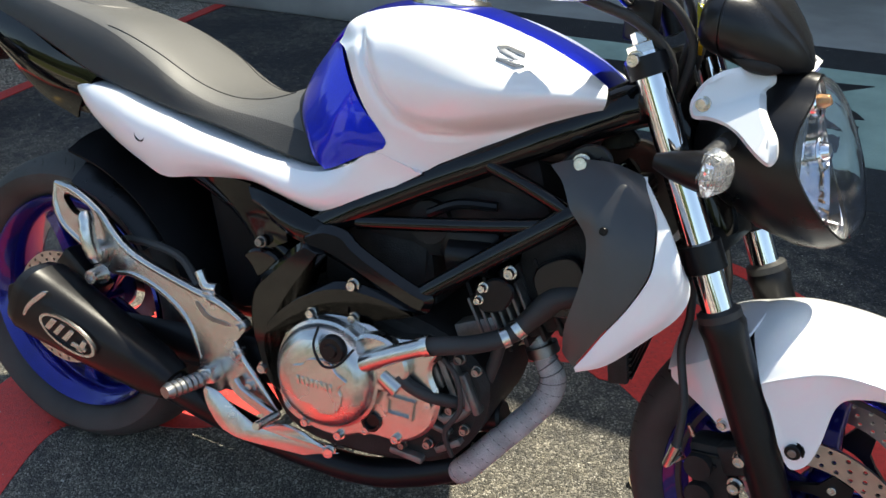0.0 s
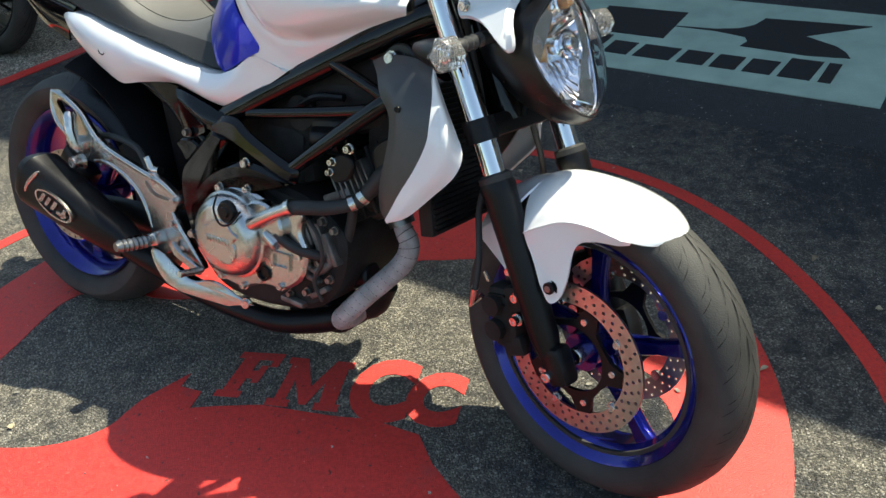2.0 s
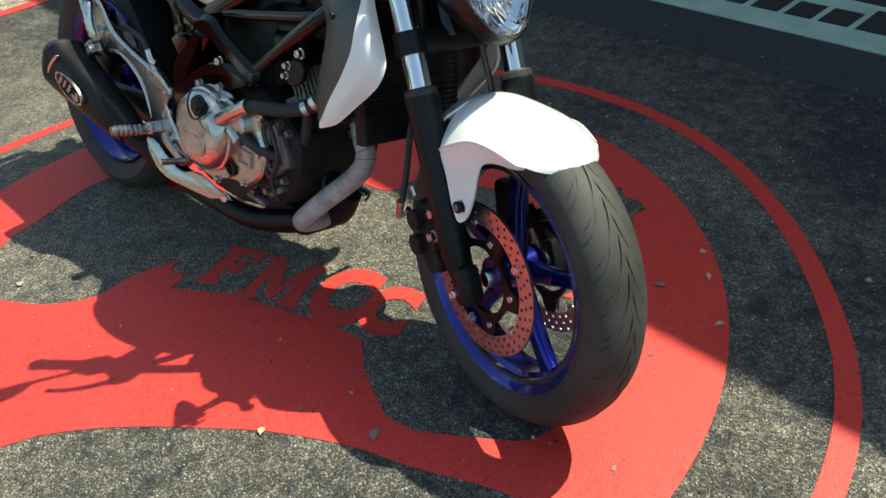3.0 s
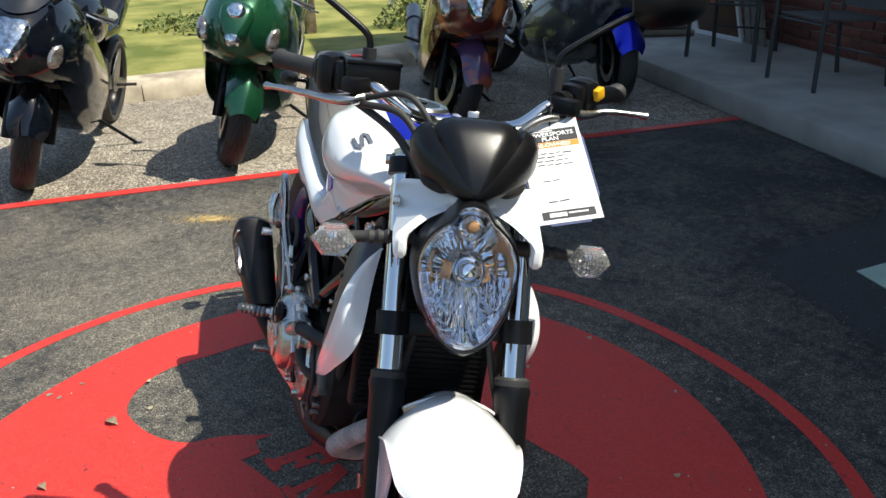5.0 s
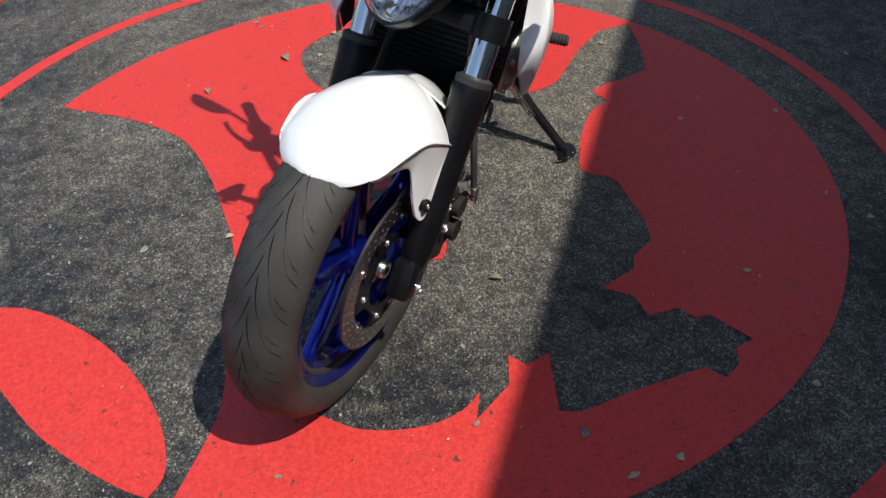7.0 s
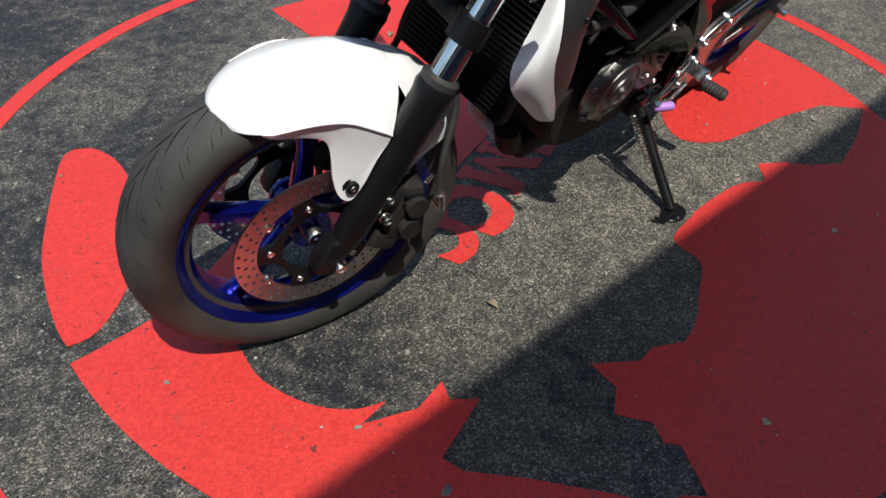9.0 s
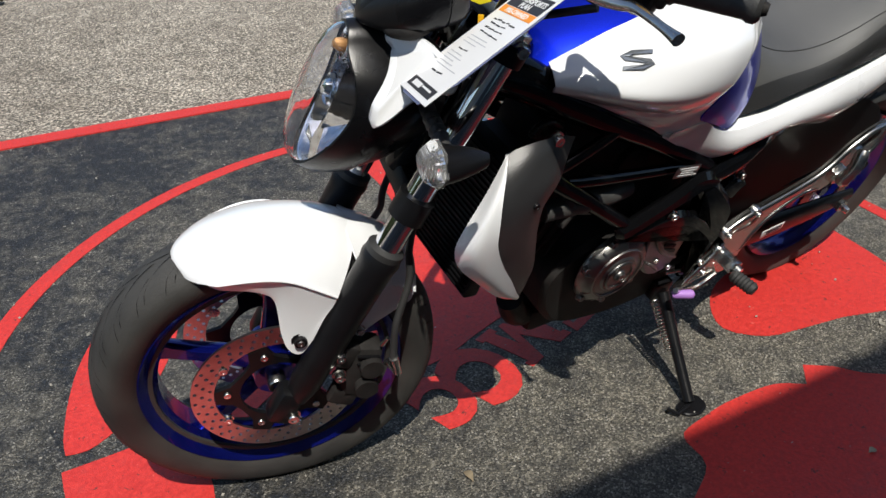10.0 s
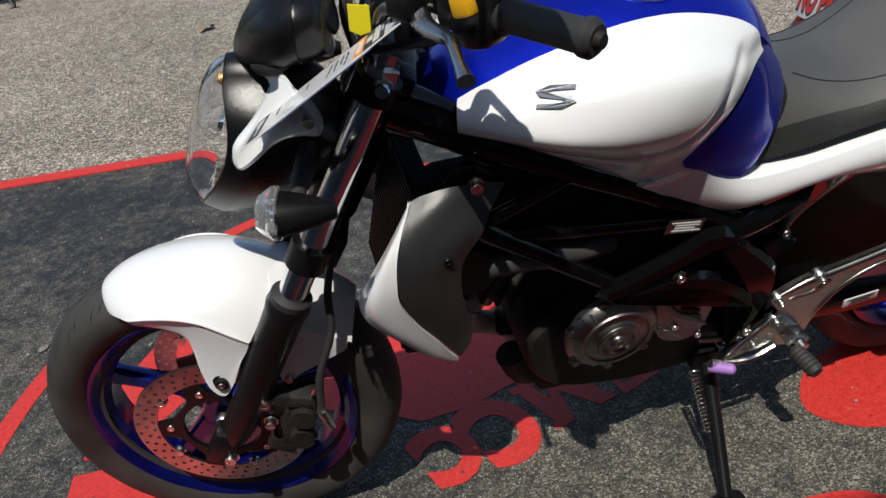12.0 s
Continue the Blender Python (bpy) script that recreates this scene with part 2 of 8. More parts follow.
MORTAR = mat("mortar", (0.26, 0.24, 0.21), 0.9, var=0.15, scale=30, bump=0.5, bscale=120)
BADGE = mat("brushed_silver_badge", (0.26, 0.28, 0.31), 0.16, metal=0.6, var=0.08, scale=40)


# ---- mesh tools ----
def spline(pts, n):
    """n points on a smooth curve through pts (any dimension)."""
    p = np.array(pts, float)
    if len(p) == 2:
        return [tuple(p[0] + (p[1] - p[0]) * i / (n - 1)) for i in range(n)]
    e = np.vstack([2 * p[0] - p[1], p, 2 * p[-1] - p[-2]])
    seg = np.linalg.norm(np.diff(p, axis=0), axis=1)
    cum = np.concatenate([[0], np.cumsum(seg)])
    out = []
    for s in np.linspace(0, cum[-1], n):
        k = min(int(np.searchsorted(cum, s, "right")) - 1, len(p) - 2)
        t = (s - cum[k]) / max(seg[k], 1e-9)
        a, b, c, d = e[k:k + 4]
        out.append(tuple(0.5 * (2 * b + (c - a) * t + (2 * a - 5 * b + 4 * c - d) * t * t + (3 * b - a - 3 * c + d) * t ** 3)))
    return out


def join(*geos):
    vs, fs = [], []
    for v, f in geos:
        k = len(vs)
        vs += [tuple(q) for q in v]
        fs += [tuple(i + k for i in face) for face in f]
    return vs, fs


def moved(geo, m):
    return [tuple(m @ Vector(q)) for q in geo[0]], geo[1]


MIRROR = Matrix.Scale(-1, 4, (0, 1, 0))


def mirrored(geo):
    return moved(geo, MIRROR)


def loft(rings, closed=True, caps=True):
    n = len(rings[0])
    vs = [tuple(q) for r in rings for q in r]
    fs = []
    for i in range(len(rings) - 1):
        for j in range(n if closed else n - 1):
            k = (j + 1) % n
            fs.append((i * n + j, i * n + k, (i + 1) * n + k, (i + 1) * n + j))
    if caps and closed:
        fs += [tuple(range(n - 1, -1, -1)), tuple(range((len(rings) - 1) * n, len(rings) * n))]
    return vs, fs


def tube(path, r, n=12, flat=1.0, steps=0, ref=(0, 1, 0)):
    """A round bar along path; r: one radius or one per point; flat: its width along ref against its height."""
    if steps:
        rs = [r] * len(path) if np.isscalar(r) else list(r)
        q = spline([(*p, w) for p, w in zip(path, rs)], steps)
        path, r = [a[:3] for a in q], [a[3] for a in q]
    P = [Vector(p) for p in path]
    rs = [r] * len(P) if np.isscalar(r) else r
    rings = []
    side = None
    for i, p in enumerate(P):
        t = (P[min(i + 1, len(P) - 1)] - P[max(i - 1, 0)]).normalized()
        if side is None:
            side = Vector(ref) - t * t.dot(Vector(ref))
            if side.length < 0.1:
                side = Vector((1, 0, 0)) - t * t.x
        else:
            side = side - t * t.dot(side)
        side.normalize()
        up = t.cross(side)
        rings.append([p + side * (math.cos(a) * rs[i] * flat) + up * (math.sin(a) * rs[i]) for a in (2 * math.pi * j / n for j in range(n))])
    return loft(rings)


def lathe(profile, centre, axis=(0, 1, 0), n=32, arc=None):
    """profile: (radius, distance along axis), turned about the axis through centre."""
    ax = Vector(axis).normalized()
    u = ax.orthogonal().normalized()
    v = ax.cross(u)
    c = Vector(centre)
    rings = [[c + ax * h + (u * math.cos(a) + v * math.sin(a)) * max(r, 1e-5) for r, h in profile] for a in (2 * math.pi * j / n for j in range(n))]
    rings.append(rings[0])
    vs, fs = loft(rings, closed=False)
    k = len(profile)
    return vs[:-k], [tuple(i % (n * k) for i in face) for face in fs]


def box(c, s, m=None, b=0.0):
    """A box of size s about c with chamfered edges b, turned by m about its centre."""
    bm = bmesh.new()
    bmesh.ops.create_cube(bm, size=1, matrix=Matrix.Diagonal((*s, 1)))
    if b:
        bmesh.ops.bevel(bm, geom=bm.edges[:], offset=min(b, 0.45 * min(s)), segments=2, affect="EDGES", profile=0.5)
    bm.verts.index_update()
    t = Matrix.Translation(c) @ (m if m else Matrix())
    geo = [tuple(t @ v.co) for v in bm.verts], [tuple(v.index for v in f.verts) for f in bm.faces]
    bm.free()
    return geo


def rounded(poly, rounds=2):
    """Corner cutting on a closed outline."""
    p = [Vector(q) for q in poly]
    for _ in range(rounds):
        p = [q for a, b in zip(p, p[1:] + p[:1]) for q in (a * 0.78 + b * 0.22, a * 0.22 + b * 0.78)]
    return [tuple(q) for q in p]


def plate(poly, lo, hi, b=0.002, rounds=2, plane="xz"):
    """An outline given in x and z (or x and y), made thick from lo to hi along the third axis, with chamfered rims."""
    p = [Vector(q) for q in (rounded(poly, rounds) if rounds else poly)]
    n = len(p)
    area = sum(p[i].x * p[(i + 1) % n].y - p[(i + 1) % n].x * p[i].y for i in range(n))
    sgn = 1 if area > 0 else -1
    inset = []
    for i in range(n):
        d1, d2 = (p[i] - p[i - 1]).normalized(), (p[(i + 1) % n] - p[i]).normalized()
        nm = Vector((-(d1.y + d2.y), d1.x + d2.x))
        nm = nm.normalized() if nm.length > 1e-6 else Vector((-d1.y, d1.x))
        inset.append(p[i] + nm * sgn * b)
    put = (lambda q, h: (q.x, h, q.y)) if plane == "xz" else (lambda q, h: (q.x, q.y, h))
    rings = [[put(q, lo) for q in inset], [put(q, lo + b) for q in p], [put(q, hi - b) for q in p], [put(q, hi) for q in inset]]
    return loft(rings)


def fill(outlines, lo, hi, plane="xy", bevel=0.0):
    """Outlines with holes (as in lettering), filled and made thick from lo to hi."""
    cu = bpy.data.curves.new("outline", "CURVE")
    cu.dimensions, cu.fill_mode, cu.extrude = "2D", "BOTH", (hi - lo) / 2
    for o in outlines:
        sp = cu.splines.new("POLY")
        sp.points.add(len(o) - 1)
        for q, pt in zip(o, sp.points):
            pt.co = (q[0], q[1], 0, 1)
        sp.use_cyclic_u = True
    return solid(cu, (lo + hi) / 2, plane)


def solid(cu, mid=0.0, plane="xy"):
    ob = bpy.data.objects.new("outline", cu)
    me = ob.to_mesh()
    put = (lambda q: (q.x, q.y, q.z + mid)) if plane == "xy" else (lambda q: (q.x, q.z + mid, q.y))
    geo = [put(v.co) for v in me.vertices], [tuple(f.vertices) for f in me.polygons]
    ob.to_mesh_clear()
    bpy.data.objects.remove(ob)
    bpy.data.curves.remove(cu)
    return geo


def lettering(words, size, depth=0.002, fat=0.0, shear=0.0, align="CENTER", space=1.0):
    cu = bpy.data.curves.new("lettering", "FONT")
    cu.body, cu.size, cu.extrude, cu.offset, cu.shear, cu.align_x, cu.space_character = words, size, depth / 2, fat, shear, align, space
    cu.resolution_u = 4
    return solid(cu, depth / 2)


def circle(x, y, r, n=32, a0=0.0):
    return [(x + r * math.cos(a0 + 2 * math.pi * i / n), y + r * math.sin(a0 + 2 * math.pi * i / n)) for i in range(n)]


def skin(top, mid, low, nu=28, nv=10, th=0.005):
    """A curved panel through three rails, with thickness th and a rolled rim."""
    U, C, D = spline(top, nu), spline(mid, nu), spline(low, nu)
    grid = []
    for a, c, d in zip(U, C, D):
        a, c, d = Vector(a), Vector(c), Vector(d)
        k = c * 2 - (a + d) * 0.5
        grid.append([a * (1 - v) ** 2 + k * (2 * v * (1 - v)) + d * v * v for v in (j / (nv - 1) for j in range(nv))])
    nrm = []
    for i in range(nu):
        row = []
        for j in range(nv):
            du = grid[min(i + 1, nu - 1)][j] - grid[max(i - 1, 0)][j]
            dv = grid[i][min(j + 1, nv - 1)] - grid[i][max(j - 1, 0)]
            w = du.cross(dv)
            row.append(w.normalized() if w.length > 1e-9 else Vector((0, 0, 1)))
        nrm.append(row)
    c0 = sum((q for r in grid for q in r), Vector()) / (nu * nv)
    flip = -1 if sum((grid[i][nv // 2] - Vector((c0.x, 0, c0.z - 0.05))).dot(nrm[i][nv // 2]) for i in range(nu)) < 0 else 1
    vs = [tuple(q) for r in grid for q in r] + [tuple(grid[i][j] - nrm[i][j] * th * flip) for i in range(nu) for j in range(nv)]
    k = nu * nv
    fs = []
    for i in range(nu - 1):
        for j in range(nv - 1):
            a, b, c, d = i * nv + j, i * nv + j + 1, (i + 1) * nv + j + 1, (i + 1) * nv + j
            fs += [(a, b, c, d), (d + k, c + k, b + k, a + k)]
    for i in range(nu - 1):
        for j in (0, nv - 1):
            a, d = i * nv + j, (i + 1) * nv + j
            fs.append((a, d, d + k, a + k))
    for j in range(nv - 1):
        for i in (0, nu - 1):
            a, b = i * nv + j, i * nv + j + 1
            fs.append((a, b, b + k, a + k))
    return vs, fs


def net(ctrl, nu=28, nv=16, th=0.005):
    """A curved panel through a net of points, ctrl[rail][station], with thickness th on its inner side."""
    def curve(p, n):
        e = np.concatenate([[2 * p[0] - p[1]], p, [2 * p[-1] - p[-2]]])
        out = []
        for q in np.linspace(0, len(p) - 1, n):
            i = min(int(q), len(p) - 2)
            t = q - i
            a, b, c, d = e[i:i + 4]
            out.append(0.5 * (2 * b + (c - a) * t + (2 * a - 5 * b + 4 * c - d) * t * t + (3 * b - a - 3 * c + d) * t ** 3))
        return np.array(out)

    g = curve(curve(np.array(ctrl, float), nv).transpose(1, 0, 2), nu)
    w = np.cross(np.gradient(g, axis=0), np.gradient(g, axis=1))
    w /= np.maximum(np.linalg.norm(w, axis=2, keepdims=True), 1e-9)
    mid = g.reshape(-1, 3).mean(0) * (1, 0.2, 1) - (0, 0, 0.05)
    if ((g - mid) * w).sum() < 0:
        w = -w
    vs = [tuple(q) for q in g.reshape(-1, 3)] + [tuple(q) for q in (g - w * th).reshape(-1, 3)]
    k = nu * nv
    fs = []
    for i in range(nu - 1):
        for j in range(nv - 1):
            a, b, c, d = i * nv + j, i * nv + j + 1, (i + 1) * nv + j + 1, (i + 1) * nv + j
            fs += [(a, b, c, d), (d + k, c + k, b + k, a + k)]
        for j in (0, nv - 1):
            a, d = i * nv + j, (i + 1) * nv + j
            fs.append((a, d, d + k, a + k))
    for j in range(nv - 1):
        for i in (0, nu - 1):
            a, b = i * nv + j, i * nv + j + 1
            fs.append((a, b, b + k, a + k))
    return vs, fs


def beam(path, sizes, chamfer=0.22, steps=0):
    """A box-section bar along path in the bike's side plane; sizes: (width across, depth) at each point."""
    q = [(*a, *b) for a, b in zip(path, sizes if np.ndim(sizes) > 1 else [sizes] * len(path))]
    if steps:
        q = spline(q, steps)
    P = [Vector(a[:3]) for a in q]
    rings = []
    for i, p in enumerate(P):
        t = (P[min(i + 1, len(P) - 1)] - P[max(i - 1, 0)]).normalized()
        side = (Vector((0, 1, 0)) - t * t.y).normalized()
        up = t.cross(side)
        w, h = q[i][3] / 2, q[i][4] / 2
        c = chamfer * min(w, h)
        rings.append([p + side * x + up * z for x, z in ((w, h - c), (w - c, h), (c - w, h), (-w, h - c), (-w, c - h), (c - w, -h), (w - c, -h), (w, c - h))])
    return loft(rings)


def meshed(name, geo, m=None, sharp=38, smooth=True):
    me = bpy.data.meshes.new(name)
    bm = bmesh.new()
    vs = [bm.verts.new(m @ Vector(q) if m else q) for q in geo[0]]
    for f in geo[1]:
        if len(set(f)) > 2:
            try:
                bm.faces.new([vs[i] for i in dict.fromkeys(f)])
            except ValueError:
                pass
    bmesh.ops.remove_doubles(bm, verts=bm.verts, dist=1e-6)
    bmesh.ops.recalc_face_normals(bm, faces=bm.faces)
    for f in bm.faces:
        f.smooth = smooth
    bm.to_mesh(me)
    bm.free()
    if smooth:
        me.set_sharp_from_angle(angle=radians(sharp))
    return me


def part(name, geo, material, parent, label="", m=None, sharp=38, smooth=True):
    ob = new(name, meshed(name, geo, m, sharp, smooth))
    ob.data.materials.append(material)
    if parent:
        ob.parent = parent
    if label:
        ob["label"] = label
    return ob


def thing(name, label, category, m=None, group="", kind=""):
    ob = new(name)
    ob.empty_display_size = 0.1
    if m:
        ob.matrix_basis = m
    return tagged(ob, label, category, group, kind)


def single(name, geo, material, label, category, m=None, group="", kind="", sharp=38, smooth=True):
    ob = part(name, geo, material, None, sharp=sharp, smooth=smooth)
    if m:
        ob.matrix_basis = m
    return tagged(ob, label, category, group, kind)


def bolt(c, r=0.008, axis=(0, -1, 0), h=0.006):
    return lathe([(0, h * 0.75), (r * 0.45, h * 0.75), (r * 0.5, h), (r * 0.9, h), (r, h * 0.7), (r, -0.004), (r * 1.35, -0.004), (r * 1.35, -0.008), (0, -0.008)], c, axis, n=12)


# ---- ground and setting; the lot's own axes lie along the parked motorcycle ----
HEAD = -26.0
LOTM = pose(0, 0, 0, 0, 0, HEAD)


def flat(x0, y0, x1, y1, z0, z1):
    return box(((x0 + x1) / 2, (y0 + y1) / 2, (z0 + z1) / 2), (x1 - x0, y1 - y0, z1 - z0))


def sheet(x0, y0, x1, y1, z):
    return [(x0, y0, z), (x1, y0, z), (x1, y1, z), (x0, y1, z)], [(0, 1, 2, 3)]


def strip(a, b, w, z0, z1):
    a, b = Vector(a), Vector(b)
    n = Vector((-(b - a).y, (b - a).x)).normalized() * w / 2
    q = [a - n, b - n, b + n, a + n]
    return [(p.x, p.y, z) for z in (z0, z1) for p in q], [(0, 1, 5, 4), (1, 2, 6, 5), (2, 3, 7, 6), (3, 0, 4, 7), (4, 5, 6, 7), (3, 2, 1, 0)]


ground = single("ground", sheet(-400, -400, 400, 400, 0), LOT, "weathered tan-grey asphalt parking lot", "ground", LOTM, kind="structure")
bay = single("pavement", ([(-3.14, -1.0, 0.004), (7, -1.0, 0.004), (7, 3.68, 0.004), (-3.37, 3.68, 0.004)], [(0, 1, 2, 3)]), BAY, "dark sealed asphalt display bay with worn patches", "pavement", LOTM, kind="structure")
single("pavement", sheet(-6.0, -9.0, 0.06, -3.84, 0.004), SEAL, "dark sealed neighbouring display bay", "pavement", LOTM, kind="structure")
single("trim", join(strip((-3.12, -1.03), (-3.38, 3.68), 0.075, 0.004, 0.008)), RED_PAINT, "red painted bay line on asphalt", "line", LOTM, kind="structure")
single("trim", join(strip((-3.16, -1.0), (7.0, -1.0), 0.075, 0.004, 0.009)), RED_PAINT, "red painted bay line on asphalt", "line", LOTM, kind="structure")
single("trim", join(strip((0.10, -3.86), (-6.0, -3.78), 0.10, 0.004, 0.009), strip((0.06, -3.84), (-0.12, -6.5), 0.10, 0.004, 0.0085)), RED_PAINT, "red painted outline of neighbouring bay", "line", LOTM, kind="structure")

# painted emblem: a thin ring round a broken disc
EC = (-0.143, 0.954)


def em(pts):
    """From the stencil's own plan to the lot."""
    return [(EC[0] + (x + 0.152) * 1.006, EC[1] + (y - 0.966) * 1.006) for x, y in pts]


# the ring was painted by hand and is not quite round
ROUND = [(0, 1.300), (5, 1.288), (15, 1.275), (28, 1.278), (39, 1.292), (52, 1.292), (64, 1.275), (72, 1.262), (80, 1.252), (90, 1.252), (100, 1.258), (110, 1.265), (120, 1.265), (131, 1.258), (150, 1.285), (170, 1.312), (188, 1.322), (208, 1.318), (225, 1.318), (240, 1.304), (255, 1.296), (270, 1.294), (283, 1.292), (296, 1.292), (308, 1.287), (322, 1.275), (340, 1.284)]


def wobble(off):
    a = np.arange(0, 360, 2.5)
    r = np.interp(a, [q[0] for q in ROUND], [q[1] for q in ROUND], period=360)
    r = sum(np.roll(r, k) for k in (-3, -2, -1, 0, 1, 2, 3)) / 7
    return [(EC[0] + (q + off) * math.cos(radians(d)), EC[1] + (q + off) * math.sin(radians(d))) for d, q in zip(a, r)]


ring = fill([wobble(0.024), wobble(-0.024)], 0.004, 0.0058)
a0, a1 = radians(243.3), radians(-29.3)
outer = [(EC[0] + r * math.cos(a), EC[1] + r * math.sin(a)) for a, r in ((a0 + (a1 - a0) * i / 110, 1.068 - 0.035 * math.exp(-(math.degrees(a0 + (a1 - a0) * i / 110 - radians(207)) / 26) ** 2)) for i in range(111))]
belly = spline([(0.785, 0.442), (0.70, 0.480), (0.615, 0.514), (0.536, 0.531), (0.382, 0.533), (0.26, 0.544), (0.093, 0.532), (-0.02, 0.508), (-0.186, 0.465), (-0.337, 0.405), (-0.42, 0.345), (-0.52, 0.22), (-0.627, 0.012)], 44)
jaw = spline([(0.36, 0.615), (0.47, 0.63), (0.58, 0.655), (0.625, 0.715), (0.667, 0.784), (0.68, 0.89), (0.657, 0.967), (0.619, 1.008)], 24)
bat = [(0.682, 0.990), (0.612, 1.066), (0.539, 1.081), (0.572, 1.110), (0.548, 1.159), (0.689, 1.143), (0.698, 1.185), (0.668, 1.29), (0.637, 1.445), (0.668, 1.472), (0.641, 1.512), (0.601, 1.523), (0.585, 1.567), (0.503, 1.508), (0.510, 1.480), (0.475, 1.455), (0.485, 1.387), (0.425, 1.378), (0.389, 1.320), (0.344, 1.405), (0.302, 1.418)]
bulge = spline([(0.26, 1.475), (0.19, 1.485), (0.12, 1.478), (0.018, 1.466), (-0.03, 1.40), (-0.11, 1.415), (-0.19, 1.443), (-0.30, 1.504), (-0.345, 1.566)], 30)
gap = [(-0.41, 1.54), (-0.445, 1.60), (-0.46, 1.66), (-0.503, 1.735), (-0.65, 1.768), (-0.806, 1.782), (-0.774, 1.672), (-0.663, 1.574)]
tongue = spline([(-0.55, 1.50), (-0.469, 1.437), (-0.441, 1.34), (-0.537, 1.275), (-0.66, 1.265), (-0.79, 1.30), (-0.92, 1.25), (-0.955, 1.05), (-0.97, 0.90), (-0.93, 0.80), (-0.87, 0.74), (-0.80, 0.712), (-0.664, 0.727), (-0.56, 0.785), (-0.52, 0.875), (-0.436, 0.977)], 56)
barb = [(-0.443, 0.930), (-0.385, 0.916), (-0.390, 0.862), (-0.33, 0.872), (-0.229, 0.884), (-0.06, 0.862), (0.04, 0.856), (0.15, 0.82), (0.19, 0.745), (0.24, 0.685), (0.29, 0.632)]
emblem = fill([outer + em(belly[1:-1]), em(jaw + bat + bulge + gap + tongue + barb)], 0.004, 0.0055)
lens = spline([(0.226, 0.015), (0.230, 0.053), (0.248, 0.105), (0.300, 0.184), (0.372, 0.264), (0.457, 0.331), (0.537, 0.377), (0.615, 0.408), (0.683, 0.422), (0.727, 0.419), (0.757, 0.397)], 34) + spline([(0.757, 0.397), (0.739, 0.362), (0.700, 0.308), (0.650, 0.248), (0.575, 0.172), (0.453, 0.080), (0.316, -0.012), (0.263, -0.032), (0.238, -0.010), (0.226, 0.015)], 34)[1:-1]
F_SHAPE = [(0, 0), (0.085, 0), (0.087, 0.027), (0.068, 0.027), (0.072, 0.083), (0.095, 0.083), (0.094, 0.066), (0.118, 0.066), (0.122, 0.142), (0.099, 0.142), (0.097, 0.117), (0.075, 0.117), (0.079, 0.168), (0.128, 0.168), (0.126, 0.140), (0.152, 0.140), (0.158, 0.2), (0.006, 0.2), (0.004, 0.173), (0.026, 0.173), (0.019, 0.027), (0.001, 0.027)]
M_SHAPE = [(-0.012, 0), (0.058, 0), (0.058, 0.022), (0.044, 0.022), (0.05, 0.09), (0.09, 0.012), (0.11, 0.012), (0.145, 0.09), (0.15, 0.022), (0.136, 0.022), (0.136, 0), (0.21, 0), (0.21, 0.022), (0.197, 0.022), (0.2, 0.143), (0.216, 0.143), (0.216, 0.165), (0.158, 0.165), (0.106, 0.07), (0.066, 0.165), (0.006, 0.165), (0.006, 0.143), (0.02, 0.143), (0.01, 0.022), (-0.012, 0.022)]


def stencilled(geo, foot, end, head):
    """A letter stretched over the slanted field between its foot, the end of its base line and its head."""
    p = np.array(geo[0])
    lo, hi = p.min(axis=0), p.max(axis=0)
    b, u, v = (np.array(q) for q in (foot, end, head))
    out = []
    for q in p:
        x, y = (q[0] - lo[0]) / (hi[0] - lo[0]), (q[1] - lo[1]) / (hi[1] - lo[1])
        w = b + (u - b) * x + (v - b) * y
        out.append((w[0], w[1], 0.004 + q[2] - lo[2]))
    return out, geo[1]


glyphs = [fill([F_SHAPE], 0, 0.0012), fill([M_SHAPE], 0, 0.0012), lettering("C", 0.2, 0.0012, 0.011), lettering("C", 0.2, 0.0012, 0.012)]
letters = [stencilled(g, *q) for g, q in zip(glyphs, (((-0.345, 0.893), (-0.228, 0.890), (-0.330, 1.049)), ((-0.212, 0.873), (-0.032, 0.861), (-0.212, 1.037)), ((-0.030, 0.842), (0.118, 0.832), (-0.014, 1.049)), ((0.104, 0.838), (0.232, 0.828), (0.122, 1.010))))]
paint = thing("painted_emblem", "red painted round emblem on dark asphalt", "road marking", kind="structure")
part("ring", ring, RED_PAINT, paint)
part("disc", emblem, RED_PAINT, paint)
part("lens_shape", fill([lens], 0.004, 0.0055), RED_PAINT, paint)
for k, g in enumerate(letters):
    part("letter", g, RED_PAINT, paint, m=Matrix.Translation((0, 0, 0.0003 * k)))

# patio slab with step, ramp with painted panel
slab = thing("patio", "grey concrete patio slab with step edge", "patio", LOTM, kind="structure")
part("slab", box((-1.0, 8.18, 0.075), (24, 9.0, 0.15), None, 0.02), CONCRETE, slab)
RAMP_K = 0.152 / 1.14
ramp = single("pavement", ([(-1.41, 2.54, 0.0065), (6, 2.54, 0.0065), (6, 3.70, 0.158), (-1.62, 3.70, 0.158), (-1.41, 2.54, 0), (6, 2.54, 0), (6, 3.70, 0), (-1.62, 3.70, 0)], [(0, 1, 2, 3), (4, 5, 1, 0), (5, 6, 2, 1), (6, 7, 3, 2), (7, 4, 0, 3), (7, 6, 5, 4)]), SEAL, "smooth black sealed ramp up to the patio", "ramp", LOTM, kind="structure")
RAMPM = LOTM @ pose(0, 2.54, 0.0065, math.degrees(math.atan(RAMP_K)))
